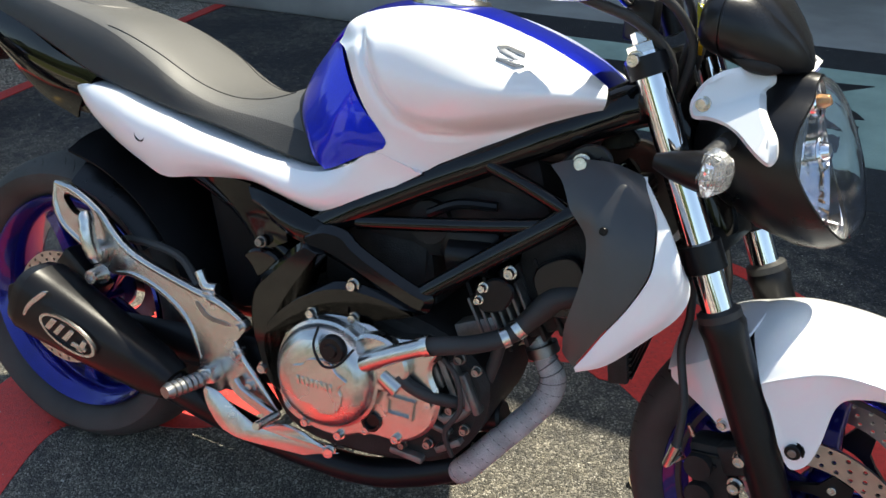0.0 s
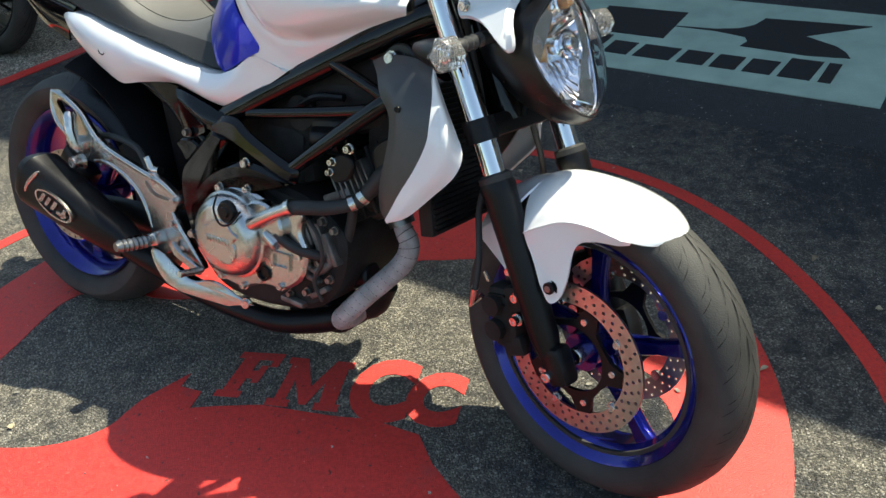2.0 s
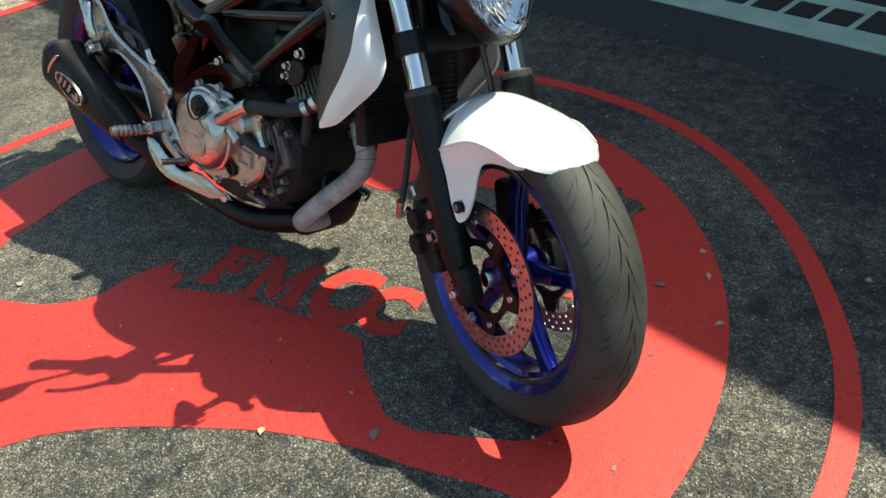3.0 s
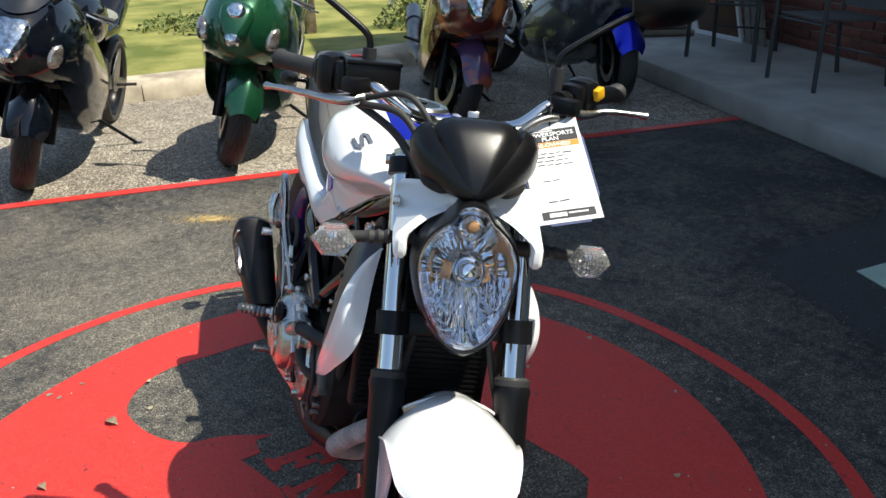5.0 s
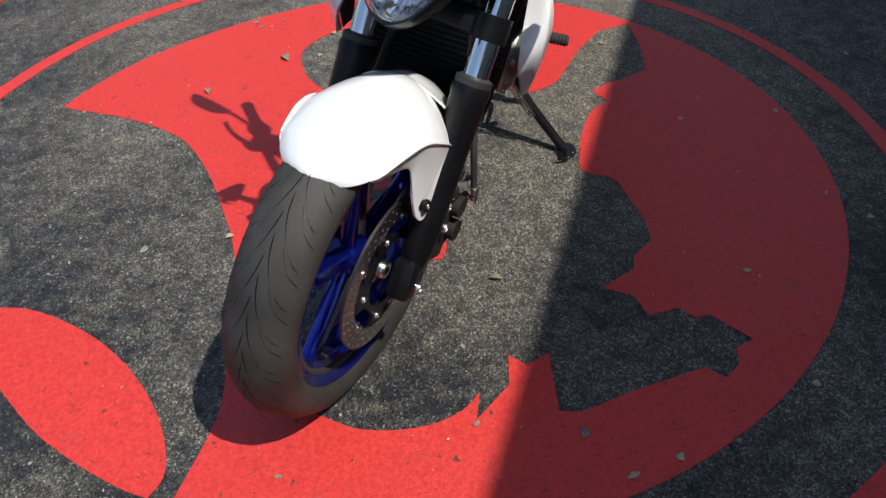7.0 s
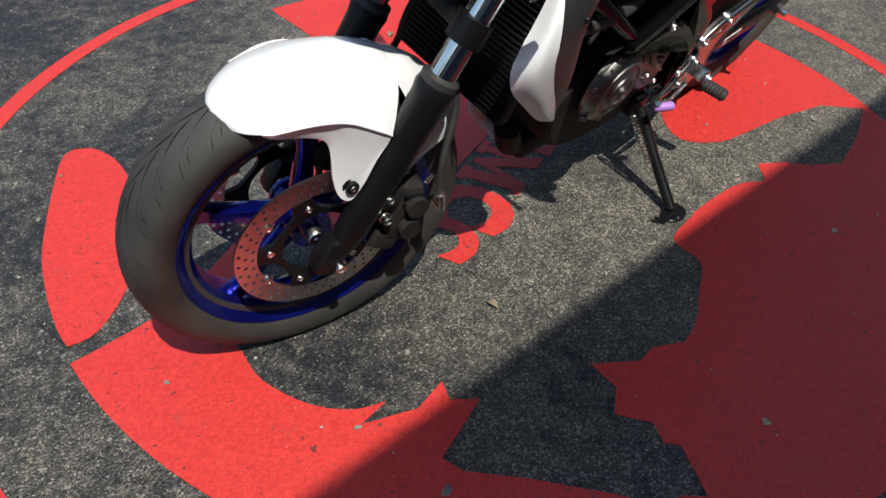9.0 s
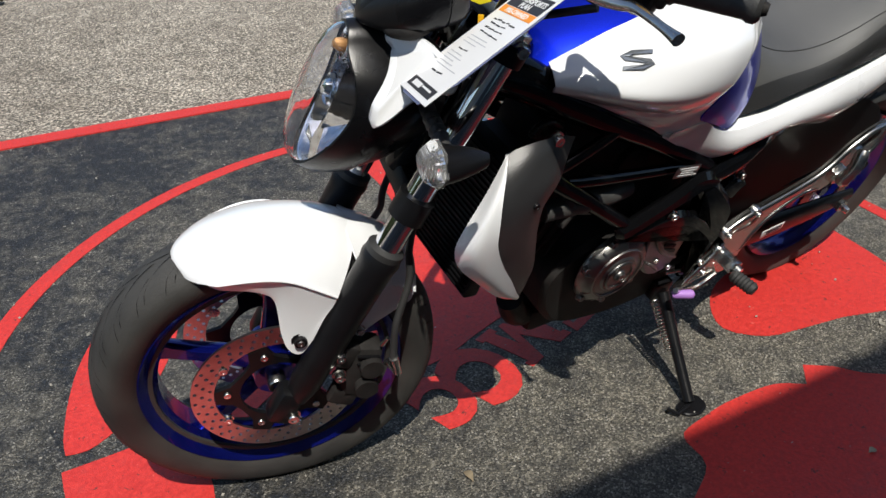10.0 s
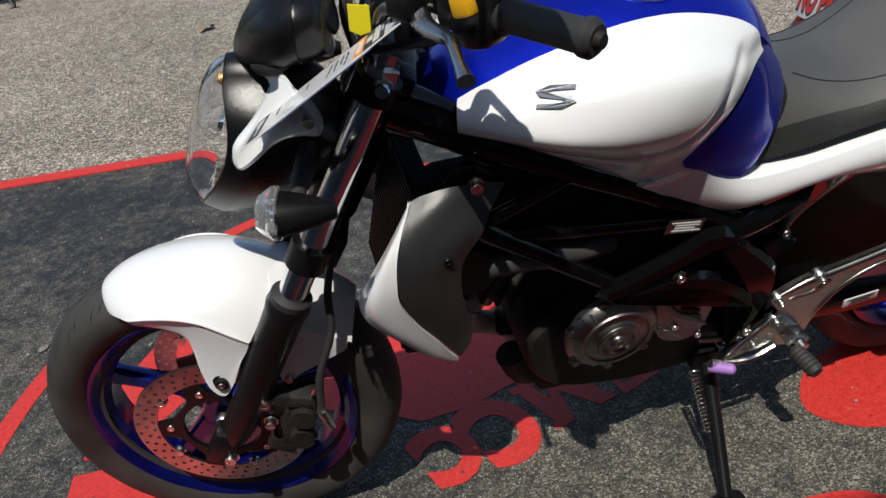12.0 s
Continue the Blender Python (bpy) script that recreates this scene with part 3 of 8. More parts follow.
logo = thing("painted_panel", "pale green panel painted on the black ramp", "road marking", RAMPM, kind="structure")
part("panel", flat(-1.16, 0.25, 0.295, 0.955, 0.0, 0.004), GREEN_PAINT, logo)
part("block", plate([(-0.95, 0.535), (-0.595, 0.537), (-0.585, 0.789), (-0.95, 0.775)], 0.004, 0.007, 0.0005, 0, "xy"), BLACK_ROAD, logo, "black emblem block")
part("flare", fill([[(-0.60, 0.655), (-0.42, 0.672), (-0.335, 0.700), (-0.285, 0.745), (-0.262, 0.815), (0.138, 0.841), (0.030, 0.770), (-0.074, 0.700), (-0.02, 0.676), (0.055, 0.645), (0.098, 0.608), (0.124, 0.566), (-0.02, 0.545), (-0.283, 0.554), (-0.268, 0.600), (-0.290, 0.635), (-0.42, 0.656)]], 0.004, 0.007), BLACK_ROAD, logo, "black flared emblem shape")
x = -0.955
for w, h in ((0.150, 0.150), (0.118, 0.108), (0.172, 0.108), (0.118, 0.108), (0.112, 0.108), (0.118, 0.108), (0.130, 0.150), (0.050, 0.150)):
    part("bar", plate([(x, 0.362), (x + w * 0.90, 0.362), (x + w, 0.362 + h), (x + w * 0.10, 0.362 + h)], 0.004, 0.0065, 0.0005, 0, "xy"), BLACK_ROAD, logo, "black lettering bar")
    x += w + 0.014

# ---- the displayed motorcycle: x ahead, y to its left, z up, from under the rear axle ----
BIKE = pose(-0.82, 1.283, 0, 0, 0, -23.0) @ pose(0, 0, 0, -15.2, 0, 0)
RAKE, PIVOT = 25.0, Vector((1.11, 0, 0.93))
STEER = Matrix.Translation(PIVOT) @ Matrix.Rotation(radians(-14.8), 4, Vector((-math.sin(radians(RAKE)), 0, math.cos(radians(RAKE))))) @ Matrix.Translation(-PIVOT)
bike = thing("motorcycle", "white and blue naked sport motorcycle leaning on its side stand", "motorcycle", BIKE)


def both(name, geo, material, parent, label="", m=None, **k):
    """A part and its mirror image on the other side."""
    return part(name, geo, material, parent, label, m, **k), part(name, mirrored(geo), material, parent, label, m, **k)


def tyre_geo(c, R, w, n=72):
    h = w / 2
    prof = [(R - 0.083, -h * 0.62), (R - 0.075, -h * 0.78), (R - 0.055, -h * 0.97), (R - 0.036, -h), (R - 0.022, -h * 0.88), (R - 0.010, -h * 0.64), (R - 0.003, -h * 0.34), (R, 0)]
    prof += [(r, -y) for r, y in reversed(prof[:-1])] + [(R - 0.098, h * 0.6), (R - 0.098, -h * 0.6)]
    return lathe(prof + prof[:1], c, n=n)


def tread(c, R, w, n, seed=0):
    """Curved sipes as thin near-black strips; the colour paints in the grooves' shade."""
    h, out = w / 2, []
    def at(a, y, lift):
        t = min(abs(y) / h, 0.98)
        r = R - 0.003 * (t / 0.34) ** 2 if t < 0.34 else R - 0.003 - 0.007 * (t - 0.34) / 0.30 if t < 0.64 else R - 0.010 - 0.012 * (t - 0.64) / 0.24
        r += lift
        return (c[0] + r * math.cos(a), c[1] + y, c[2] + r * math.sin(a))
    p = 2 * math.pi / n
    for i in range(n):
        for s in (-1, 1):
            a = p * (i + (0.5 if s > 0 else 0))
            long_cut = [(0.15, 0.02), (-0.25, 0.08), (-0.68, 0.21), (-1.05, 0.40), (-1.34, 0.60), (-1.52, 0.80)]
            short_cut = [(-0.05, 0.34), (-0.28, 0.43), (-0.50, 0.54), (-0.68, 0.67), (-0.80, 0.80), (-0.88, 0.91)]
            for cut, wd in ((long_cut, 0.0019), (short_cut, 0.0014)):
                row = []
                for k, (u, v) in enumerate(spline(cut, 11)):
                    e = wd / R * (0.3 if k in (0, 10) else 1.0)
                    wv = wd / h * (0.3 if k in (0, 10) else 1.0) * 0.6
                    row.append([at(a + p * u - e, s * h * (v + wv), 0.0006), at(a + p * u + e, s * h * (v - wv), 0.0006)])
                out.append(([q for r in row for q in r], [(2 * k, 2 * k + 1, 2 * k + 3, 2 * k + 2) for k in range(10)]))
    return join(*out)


def rim_geo(c, R, w):
    h = w / 2
    return lathe([(R, -h), (R + 0.006, -h - 0.004), (R + 0.010, -h), (R + 0.008, -h + 0.008), (R + 0.004, -h + 0.014), (R - 0.016, -h * 0.45), (R - 0.018, h * 0.45), (R + 0.004, h - 0.014), (R + 0.008, h - 0.008), (R + 0.010, h), (R + 0.006, h + 0.004), (R, h), (R - 0.012, h - 0.012), (R - 0.026, h * 0.45), (R - 0.026, -h * 0.45), (R - 0.012, -h + 0.012), (R, -h)], c, n=72)


def spoke_geo(c, r0, r1, a, wide, thick, lean=0.0):
    rings = []
    for t in (0, 0.12, 0.3, 0.6, 0.85, 1.0):
        r = r0 + (r1 - r0) * t
        w = wide * (1.25 - 0.75 * t + (0.85 * (t - 0.75) / 0.25 if t > 0.75 else 0))
        th = thick * (1 - 0.25 * t)
        ang = a + lean * t
        d, n = Vector((math.cos(ang), 0, math.sin(ang))), Vector((-math.sin(ang), 0, math.cos(ang)))
        p = Vector(c) + d * r
        rings.append([p + n * x * w + Vector((0, y * th, 0)) for x, y in ((-1, -0.5), (-0.7, -1), (0.7, -1), (1, -0.5), (1, 0.5), (0.7, 1), (-0.7, 1), (-1, 0.5))])
    return loft(rings)


def disc_geo(c, y, R, r, th, holes, turn=0.0):
    outs = [circle(c[0], c[2], R, 72), circle(c[0], c[2], r, 60)]
    for i in range(holes):
        for k, rr in enumerate((0.18, 0.5, 0.82)):
            a = 2 * math.pi * (i + k * 0.36) / holes + turn
            q = r + (R - r) * rr
            outs.append(circle(c[0] + q * math.cos(a), c[2] + q * math.sin(a), 0.0034, 8))
    return fill(outs, y - th / 2, y + th / 2, "xz")


# front wheel
FC = (1.435, 0, 0.303)
fw = part("front_wheel", join(lathe([(0.0, -0.062), (0.013, -0.062), (0.013, -0.05), (0.036, -0.05), (0.040, -0.03), (0.034, 0), (0.040, 0.03), (0.036, 0.05), (0.013, 0.05), (0.013, 0.062), (0, 0.062)], FC, n=32)), RIMBLUE, bike, "blue anodised front wheel", STEER)
part("tyre", tyre_geo(FC, 0.300, 0.120), TYRE, fw, "worn black sport tyre", STEER)
part("tread", tread(FC, 0.300, 0.120, 30), GROOVE_SHADE, fw, "", STEER)
part("rim", rim_geo(FC, 0.219, 0.092), RIMBLUE, fw, "metallic blue rim", STEER)
for i in range(5):
    part("spoke", spoke_geo(FC, 0.030, 0.203, radians(20 + 72 * i), 0.017, 0.017), RIMBLUE, fw, "", STEER)
for s in (-1, 1):
    part("brake_disc", disc_geo(FC, s * 0.072, 0.145, 0.107, 0.005, 36), DISC, fw, "drilled steel brake disc", STEER, smooth=False)
    star = [(FC[0] + r * math.cos(radians(a)), FC[2] + r * math.sin(radians(a))) for k in range(5) for a, r in ((72 * k - 30, 0.074), (72 * k - 16, 0.080), (72 * k - 8, 0.106), (72 * k + 8, 0.107), (72 * k + 16, 0.082))]
    part("disc_carrier", fill([star, circle(FC[0], FC[2], 0.064, 32)], s * 0.072 - 0.004, s * 0.072 + 0.004, "xz"), SATIN, fw, "black disc carrier", STEER, smooth=False)
    ins = [bolt((FC[0] + 0.108 * math.cos(radians(72 * k + 36 + d)), s * 0.0745, FC[2] + 0.108 * math.sin(radians(72 * k + 36 + d))), 0.0075, (0, s, 0), 0.0025) for k in range(5) for d in (0,)]
    ins += [bolt((FC[0] + 0.085 * math.cos(radians(72 * k + 4)), s * 0.077, FC[2] + 0.085 * math.sin(radians(72 * k + 4))), 0.0065, (0, s, 0), 0.003) for k in range(5)]
    for g in ins:
        part("disc_bolt", g, STEEL, fw, "", STEER)
    part("axle_end", lathe([(0.008, 0.022), (0.014, 0.022), (0.017, 0.018), (0.017, 0.0), (0.008, 0.0)], (FC[0], s * 0.05, FC[2]), (0, s, 0), 16), STEEL, fw, "", STEER)

# rear wheel, chain and brake
RC = (0.0, 0, 0.305)
rw = part("rear_wheel", lathe([(0, -0.08), (0.014, -0.08), (0.014, -0.07), (0.045, -0.07), (0.05, 0), (0.045, 0.07), (0.014, 0.07), (0.014, 0.08), (0, 0.08)], RC, n=28), RIMBLUE, bike, "blue anodised rear wheel")
part("tyre", tyre_geo(RC, 0.312, 0.162), TYRE, rw, "wide black rear tyre")
part("tread", tread(RC, 0.312, 0.162, 22), GROOVE_SHADE, rw)
part("rim", rim_geo(RC, 0.219, 0.122), RIMBLUE, rw, "metallic blue rim")
for i in range(5):
    part("spoke", spoke_geo(RC, 0.035, 0.203, radians(50 + 72 * i), 0.019, 0.022), RIMBLUE, rw)
part("brake_disc", disc_geo(RC, -0.085, 0.12, 0.085, 0.005, 30), DISC, rw, "drilled rear brake disc", smooth=False)
part("sprocket", fill([[(RC[0] + (0.098 if k % 2 else 0.091) * math.cos(math.pi * k / 46), RC[2] + (0.098 if k % 2 else 0.091) * math.sin(math.pi * k / 46)) for k in range(92)], circle(0, 0.305, 0.06, 30)], 0.078, 0.084, "xz"), ALU_DARK, rw, "rear sprocket", smooth=False)
for zz, z1, nm in ((0.396, 0.405, "upper"), (0.214, 0.300, "lower")):
    links = [box((0.02 + t / 45 * 0.58, 0.081, zz + (z1 - zz) * t / 45), (0.0145, 0.014 if t % 2 else 0.011, 0.009), None, 0.002) for t in range(46)]
    part("chain_run", join(*links), SATIN, bike, "greasy drive chain")
part("swingarm", join(tube([(0.60, 0.11, 0.335), (0.30, 0.125, 0.325), (0.06, 0.118, 0.31), (-0.06, 0.112, 0.303)], [0.042, 0.040, 0.030, 0.022], 12, 0.45, 20), mirrored(tube([(0.60, 0.11, 0.335), (0.30, 0.125, 0.325), (0.06, 0.118, 0.31), (-0.06, 0.112, 0.303)], [0.042, 0.040, 0.030, 0.022], 12, 0.45, 20)), box((0.47, 0, 0.335), (0.06, 0.22, 0.07), None, 0.012)), SATIN, bike, "black swingarm")
part("axle_nut", lathe([(0, 0.03), (0.007, 0.03), (0.009, 0.026), (0.009, 0.012), (0.017, 0.012), (0.017, 0), (0, 0)], (0, 0.128, 0.305), (0, 1, 0), 6), STEEL, bike)
part("chain_guard", plate([(0.50, 0.405), (0.10, 0.430), (-0.05, 0.415), (-0.10, 0.385), (-0.08, 0.360), (0.06, 0.352), (0.30, 0.352), (0.50, 0.350)], 0.088, 0.100, 0.003, 1), DEEP, bike, "black chain guard")
part("mudguard_side", plate([(0.52, 0.40), (0.47, 0.60), (0.32, 0.655), (0.14, 0.645), (0.02, 0.58), (-0.02, 0.49), (0.10, 0.455), (0.28, 0.425), (0.40, 0.385)], 0.100, 0.105, 0.002, 1), DEEP, bike, "black mudguard side over the chain run")
part("rear_caliper", box((0.075, -0.098, 0.40), (0.11, 0.045, 0.055), pose(0, 0, 0, 0, 38, 0), 0.01), SATIN, bike, "rear brake caliper")
hug = []
for i in range(15):
    a = radians(38 + 44 * i / 14)
    d = Vector((math.cos(a), 0, math.sin(a)))
    hug.append([Vector(RC) + d * (0.326 - 0.055 * abs(s) ** 2.2) + Vector((0, 0.088 * s, 0)) for s in (-1, -0.9, -0.6, 0, 0.6, 0.9, 1)] + [Vector(RC) + d * (0.321 - 0.055 * abs(s) ** 2.2) + Vector((0, 0.084 * s, 0)) for s in (1, 0.9, 0.6, 0, -0.6, -0.9, -1)])
part("rear_hugger", loft(hug), MATTE, bike, "matte black tyre hugger")

# fork, in the straight-ahead frame and then steered
FD = Vector((math.sin(radians(RAKE)), 0, -math.cos(radians(RAKE))))
for s in (-1, 1):
    top = Vector((1.113, s * 0.105, 0.945))
    leg = part("fork_leg", join(tube([top + FD * k for k in (0.375, 0.385, 0.40, 0.55, 0.66, 0.70)], [0.030, 0.033, 0.0305, 0.0285, 0.027, 0.020], 20), box((1.428, s * 0.103, 0.298), (0.045, 0.044, 0.075), pose(0, 0, 0, 0, -25, 0), 0.012)), SATIN, bike, "satin black fork slider", STEER)
    part("fork_tube", tube([top, top + FD * 0.40], 0.0215, 24), CHROME, leg, "chrome fork tube", STEER)
    part("dust_seal", tube([top + FD * k for k in (0.362, 0.366, 0.376, 0.38)], [0.024, 0.0305, 0.0305, 0.027], 20), RUBBER, leg, "rubber dust seal", STEER)
    part("fork_cap", tube([top - FD * k for k in (0.0, 0.012, 0.014, 0.028)], [0.0215, 0.0215, 0.012, 0.012], 6), STEEL, leg, "", STEER)
    part("pinch_bolt", bolt((1.418, s * 0.1245, 0.279), 0.010, (0, s, 0), 0.007), STEEL, leg, "", STEER)
    CALM = STEER @ Matrix.Translation((-0.033, s * 0.004, 0.062))
    # caliper behind the leg
    cal = part("front_caliper", join(box((1.335, s * 0.088, 0.285), (0.062, 0.050, 0.125), pose(0, 0, 0, 0, -12, 0), 0.014), box((1.365, s * 0.100, 0.335), (0.05, 0.028, 0.05), pose(0, 0, 0, 0, -25, 0), 0.008), box((1.362, s * 0.100, 0.235), (0.05, 0.026, 0.04), pose(0, 0, 0, 0, -25, 0), 0.008), tube([(1.318, s * 0.112, 0.31), (1.318, s * 0.128, 0.31)], 0.020, 16), tube([(1.326, s * 0.112, 0.262), (1.326, s * 0.128, 0.262)], 0.020, 16)), DARK, bike, "black front brake caliper", CALM)
    for q in ((1.372, 0.345), (1.372, 0.298)):
        part("caliper_bolt", bolt((q[0], s * 0.118, q[1]), 0.009, (0, s, 0), 0.008), STEEL, cal, "", CALM)
    for zz in (0.330, 0.312, 0.262, 0.244):
        part("caliper_rib", box((1.322, s * 0.1145, zz), (0.040, 0.006, 0.005), pose(0, 0, 0, 0, -12, 0), 0.0015), SATIN, cal, "", CALM)
    part("bleed_screw", tube([(1.300, s * 0.110, 0.350), (1.292, s * 0.114, 0.368)], [0.0045, 0.0035], 8), STEEL, cal, "", CALM)
    part("banjo", tube([(1.292, s * 0.118, 0.318), (1.275, s * 0.130, 0.300), (1.285, s * 0.132, 0.338)], 0.008, 10), STEEL, cal, "zinc hose fitting", CALM)
    part("brake_hose", tube([(1.285, s * 0.130, 0.335), (1.280, s * 0.116, 0.40), (1.256, s * 0.092, 0.47), (1.255, s * 0.075, 0.53), (1.230, s * 0.055, 0.64), (1.18, s * 0.05, 0.80)], 0.0062, 10, 1.0, 36), RUBBER, bike, "black brake hose", CALM)
for name, k, th, lab in (("lower_clamp", 0.285, 0.040, "black lower fork clamp"), ("top_clamp", 0.018, 0.028, "black top fork clamp")):
    cc = Vector((1.113, 0, 0.945)) + FD * k
    g = join(box(cc - Vector((0.02, 0, 0.008)), (0.055, 0.17, th), pose(0, 0, 0, 0, -25, 0), 0.008), *[tube([cc + Vector((0, s * 0.105, 0)) - FD * th * 0.5, cc + Vector((0, s * 0.105, 0)) + FD * th * 0.5], 0.029, 20) for s in (-1, 1)])
    part(name, g, SATIN, bike, lab, STEER)
for s in (-1, 1):
    part("clamp_bolt", bolt((1.112, s * 0.134, 0.938), 0.009, (0, s, 0), 0.006), STEEL, bike, "", STEER)

# front fender: a hooped shell that widens to a corner at each fork leg, a side flange with a bolted leg, a narrow rear part
brim = [(1.580, 0.012, 0.5545), (1.556, 0.054, 0.5555), (1.515, 0.082, 0.564), (1.470, 0.091, 0.573), (1.435, 0.096, 0.573), (1.395, 0.101, 0.560), (1.362, 0.105, 0.543), (1.342, 0.106, 0.530)]
crown = [(1.583, 0.557), (1.572, 0.575), (1.540, 0.595), (1.492, 0.609), (1.430, 0.618), (1.370, 0.619), (1.330, 0.610), (1.296, 0.594)]


brim = [(x, y * 1.05, z) for x, y, z in brim]


def hoop(edge, spine, shape=((1.0, 0.0), (0.86, 0.27), (0.62, 0.60), (0.30, 0.90), (0.0, 1.0))):
    """Rails of a hooped panel from one edge over its spine to the other."""
    half = [[(e[0] + (c[0] - e[0]) * (1 - k ** 2), e[1] * k, e[2] + (c[1] - e[2]) * h) for e, c in zip(edge, spine)] for k, h in shape]
    return half + [[(x, -y, z) for x, y, z in r] for r in reversed(half[:-1])]


fender = part("front_fender", net(hoop(brim, crown), 44, 33, 0.004), WHITE, bike, "pearl white front fender", STEER, sharp=60)
flange = [[(1.532, 0.0735, 0.5605), (1.515, 0.083, 0.5635), (1.470, 0.092, 0.5725), (1.435, 0.097, 0.5725), (1.408, 0.100, 0.566), (1.385, 0.103, 0.555), (1.362, 0.106, 0.5425), (1.343, 0.107, 0.530)],
          [(1.531, 0.0735, 0.5585), (1.514, 0.082, 0.559), (1.470, 0.090, 0.562), (1.432, 0.094, 0.556), (1.408, 0.098, 0.520), (1.390, 0.101, 0.500), (1.370, 0.104, 0.500), (1.350, 0.106, 0.512)],
          [(1.530, 0.073, 0.5565), (1.513, 0.080, 0.554), (1.468, 0.087, 0.549), (1.435, 0.091, 0.528), (1.424, 0.096, 0.474), (1.411, 0.101, 0.446), (1.394, 0.103, 0.446), (1.363, 0.106, 0.490)],
          [(1.529, 0.0725, 0.5550), (1.512, 0.079, 0.551), (1.468, 0.086, 0.546), (1.438, 0.089, 0.526), (1.430, 0.097, 0.462), (1.420, 0.102, 0.428), (1.401, 0.105, 0.417), (1.381, 0.106, 0.446)]]
flange = [[(x, y * 1.05, z) for x, y, z in r] for r in flange]
tailp = [(1.300, 0.086, 0.560), (1.270, 0.086, 0.530), (1.235, 0.080, 0.505), (1.200, 0.070, 0.478)]
part("fender_tail", net(hoop(tailp, [(1.315, 0.602), (1.275, 0.588), (1.232, 0.560), (1.192, 0.520)]), 16, 17, 0.004), WHITE, fender, "white rear part of the fender", STEER, sharp=60)
stay = [[(1.330, 0.090, 0.545), (1.290, 0.087, 0.545), (1.245, 0.083, 0.512), (1.205, 0.073, 0.484)], [(1.325, 0.094, 0.490), (1.290, 0.092, 0.490), (1.252, 0.088, 0.480), (1.208, 0.075, 0.472)], [(1.312, 0.097, 0.432), (1.300, 0.096, 0.424), (1.280, 0.093, 0.440), (1.212, 0.077, 0.468)]]
for k in (1, -1):
    f = (lambda g: g) if k > 0 else mirrored
    part("fender_leg", f(net(flange, 40, 14, 0.004)), WHITE, fender, "", STEER, sharp=60)
    part("fender_crease", f(tube([(x, y + 0.0012, z + 0.0012) for x, y, z in flange[0][1:]], [0.0006] + [0.0022] * 5 + [0.0012], 8, 1.0, 30)), WHITE, fender, "", STEER)
    part("fender_bolt", bolt((1.401, k * 0.1105, 0.444), 0.011, (0, k, 0), 0.004), SATIN, fender, "", STEER)
    part("bolt_head", bolt((1.401, k * 0.1135, 0.444), 0.006, (0, k, 0), 0.003), ALU_DARK, fender, "", STEER)
    part("fender_stay", f(net(stay, 14, 10, 0.004)), WHITE, fender, "white rear fender stay", STEER, sharp=60)
    part("stay_bolt", bolt((1.300, k * 0.099, 0.436), 0.007, (0, k, 0), 0.005), STEEL, fender, "", STEER)
def oval(x, zc, w, h, n=48):
    """The lamp's outline: a shield with a small round lobe on top and a blunt point below."""
    prof = [(0.0, -1.0), (0.20, -0.965), (0.44, -0.85), (0.68, -0.62), (0.88, -0.32), (0.99, 0.0), (0.985, 0.26), (0.84, 0.50), (0.60, 0.67), (0.42, 0.765), (0.33, 0.85), (0.23, 0.945), (0.0, 1.0)]
    k = n // 2
    side = spline(prof, k + 1)
    pts = side + [(-a, b) for a, b in reversed(side[1:-1])]
    return [(a * w, zc + b * h) for a, b in pts]


LT = Matrix.Rotation(radians(-20.0), 4, "Y")
LM = Matrix.Translation((1.344, -0.001, 0.822)) @ LT
def swept(x, y, z):
    """The lamp's face is bowed: its sides run back."""
    return LM @ Vector((x - 0.027 * min(1.3, (y / 0.077) ** 2), y, z))


def lampring(scale, x, up=0.0):
    return [swept(x, p[0] * scale, p[1] * scale + up) for p in oval(0, 0, 0.077, 0.109)]


lamp = part("headlamp", join(loft([lampring(k, x, u) for k, x, u in ((1.04, 0.008, 0), (1.075, 0.002, 0), (1.13, -0.020, 0.002), (1.14, -0.050, 0.010), (1.02, -0.095, 0.026), (0.72, -0.140, 0.036))], caps=False) , loft([lampring(k, x) for k, x in ((1.045, 0.009), (1.0, 0.008), (0.98, -0.01))], caps=False)), MATTE, bike, "textured black headlamp housing", STEER)
part("lamp_lens", loft([lampring(k, x, u) for k, x, u in ((1.02, 0.000, 0), (1.01, 0.010, 0), (0.97, 0.017, 0), (0.88, 0.025, -0.002), (0.68, 0.033, -0.006), (0.42, 0.0375, -0.009), (0.16, 0.0395, -0.011), (0.02, 0.040, -0.011), (0.02, 0.0375, -0.011), (0.16, 0.037, -0.011), (0.41, 0.035, -0.009), (0.66, 0.0305, -0.006), (0.85, 0.0225, -0.002), (0.945, 0.0145, 0), (0.985, 0.008, 0), (1.0, 0.0, 0))]), CLEAR, lamp, "clear domed headlamp lens", STEER).visible_shadow = False
def fluted(scale, x, up, flute):
    """A reflector ring with upright flutes pressed into it."""
    out = []
    for i, p in enumerate(oval(0, 0, 0.077, 0.109, 112)):
        w = flute * (1 if i % 4 < 2 else -1)
        out.append(swept(x + w, p[0] * (scale + w * 1.5), p[1] * (scale + w * 1.5) + up))
    return out


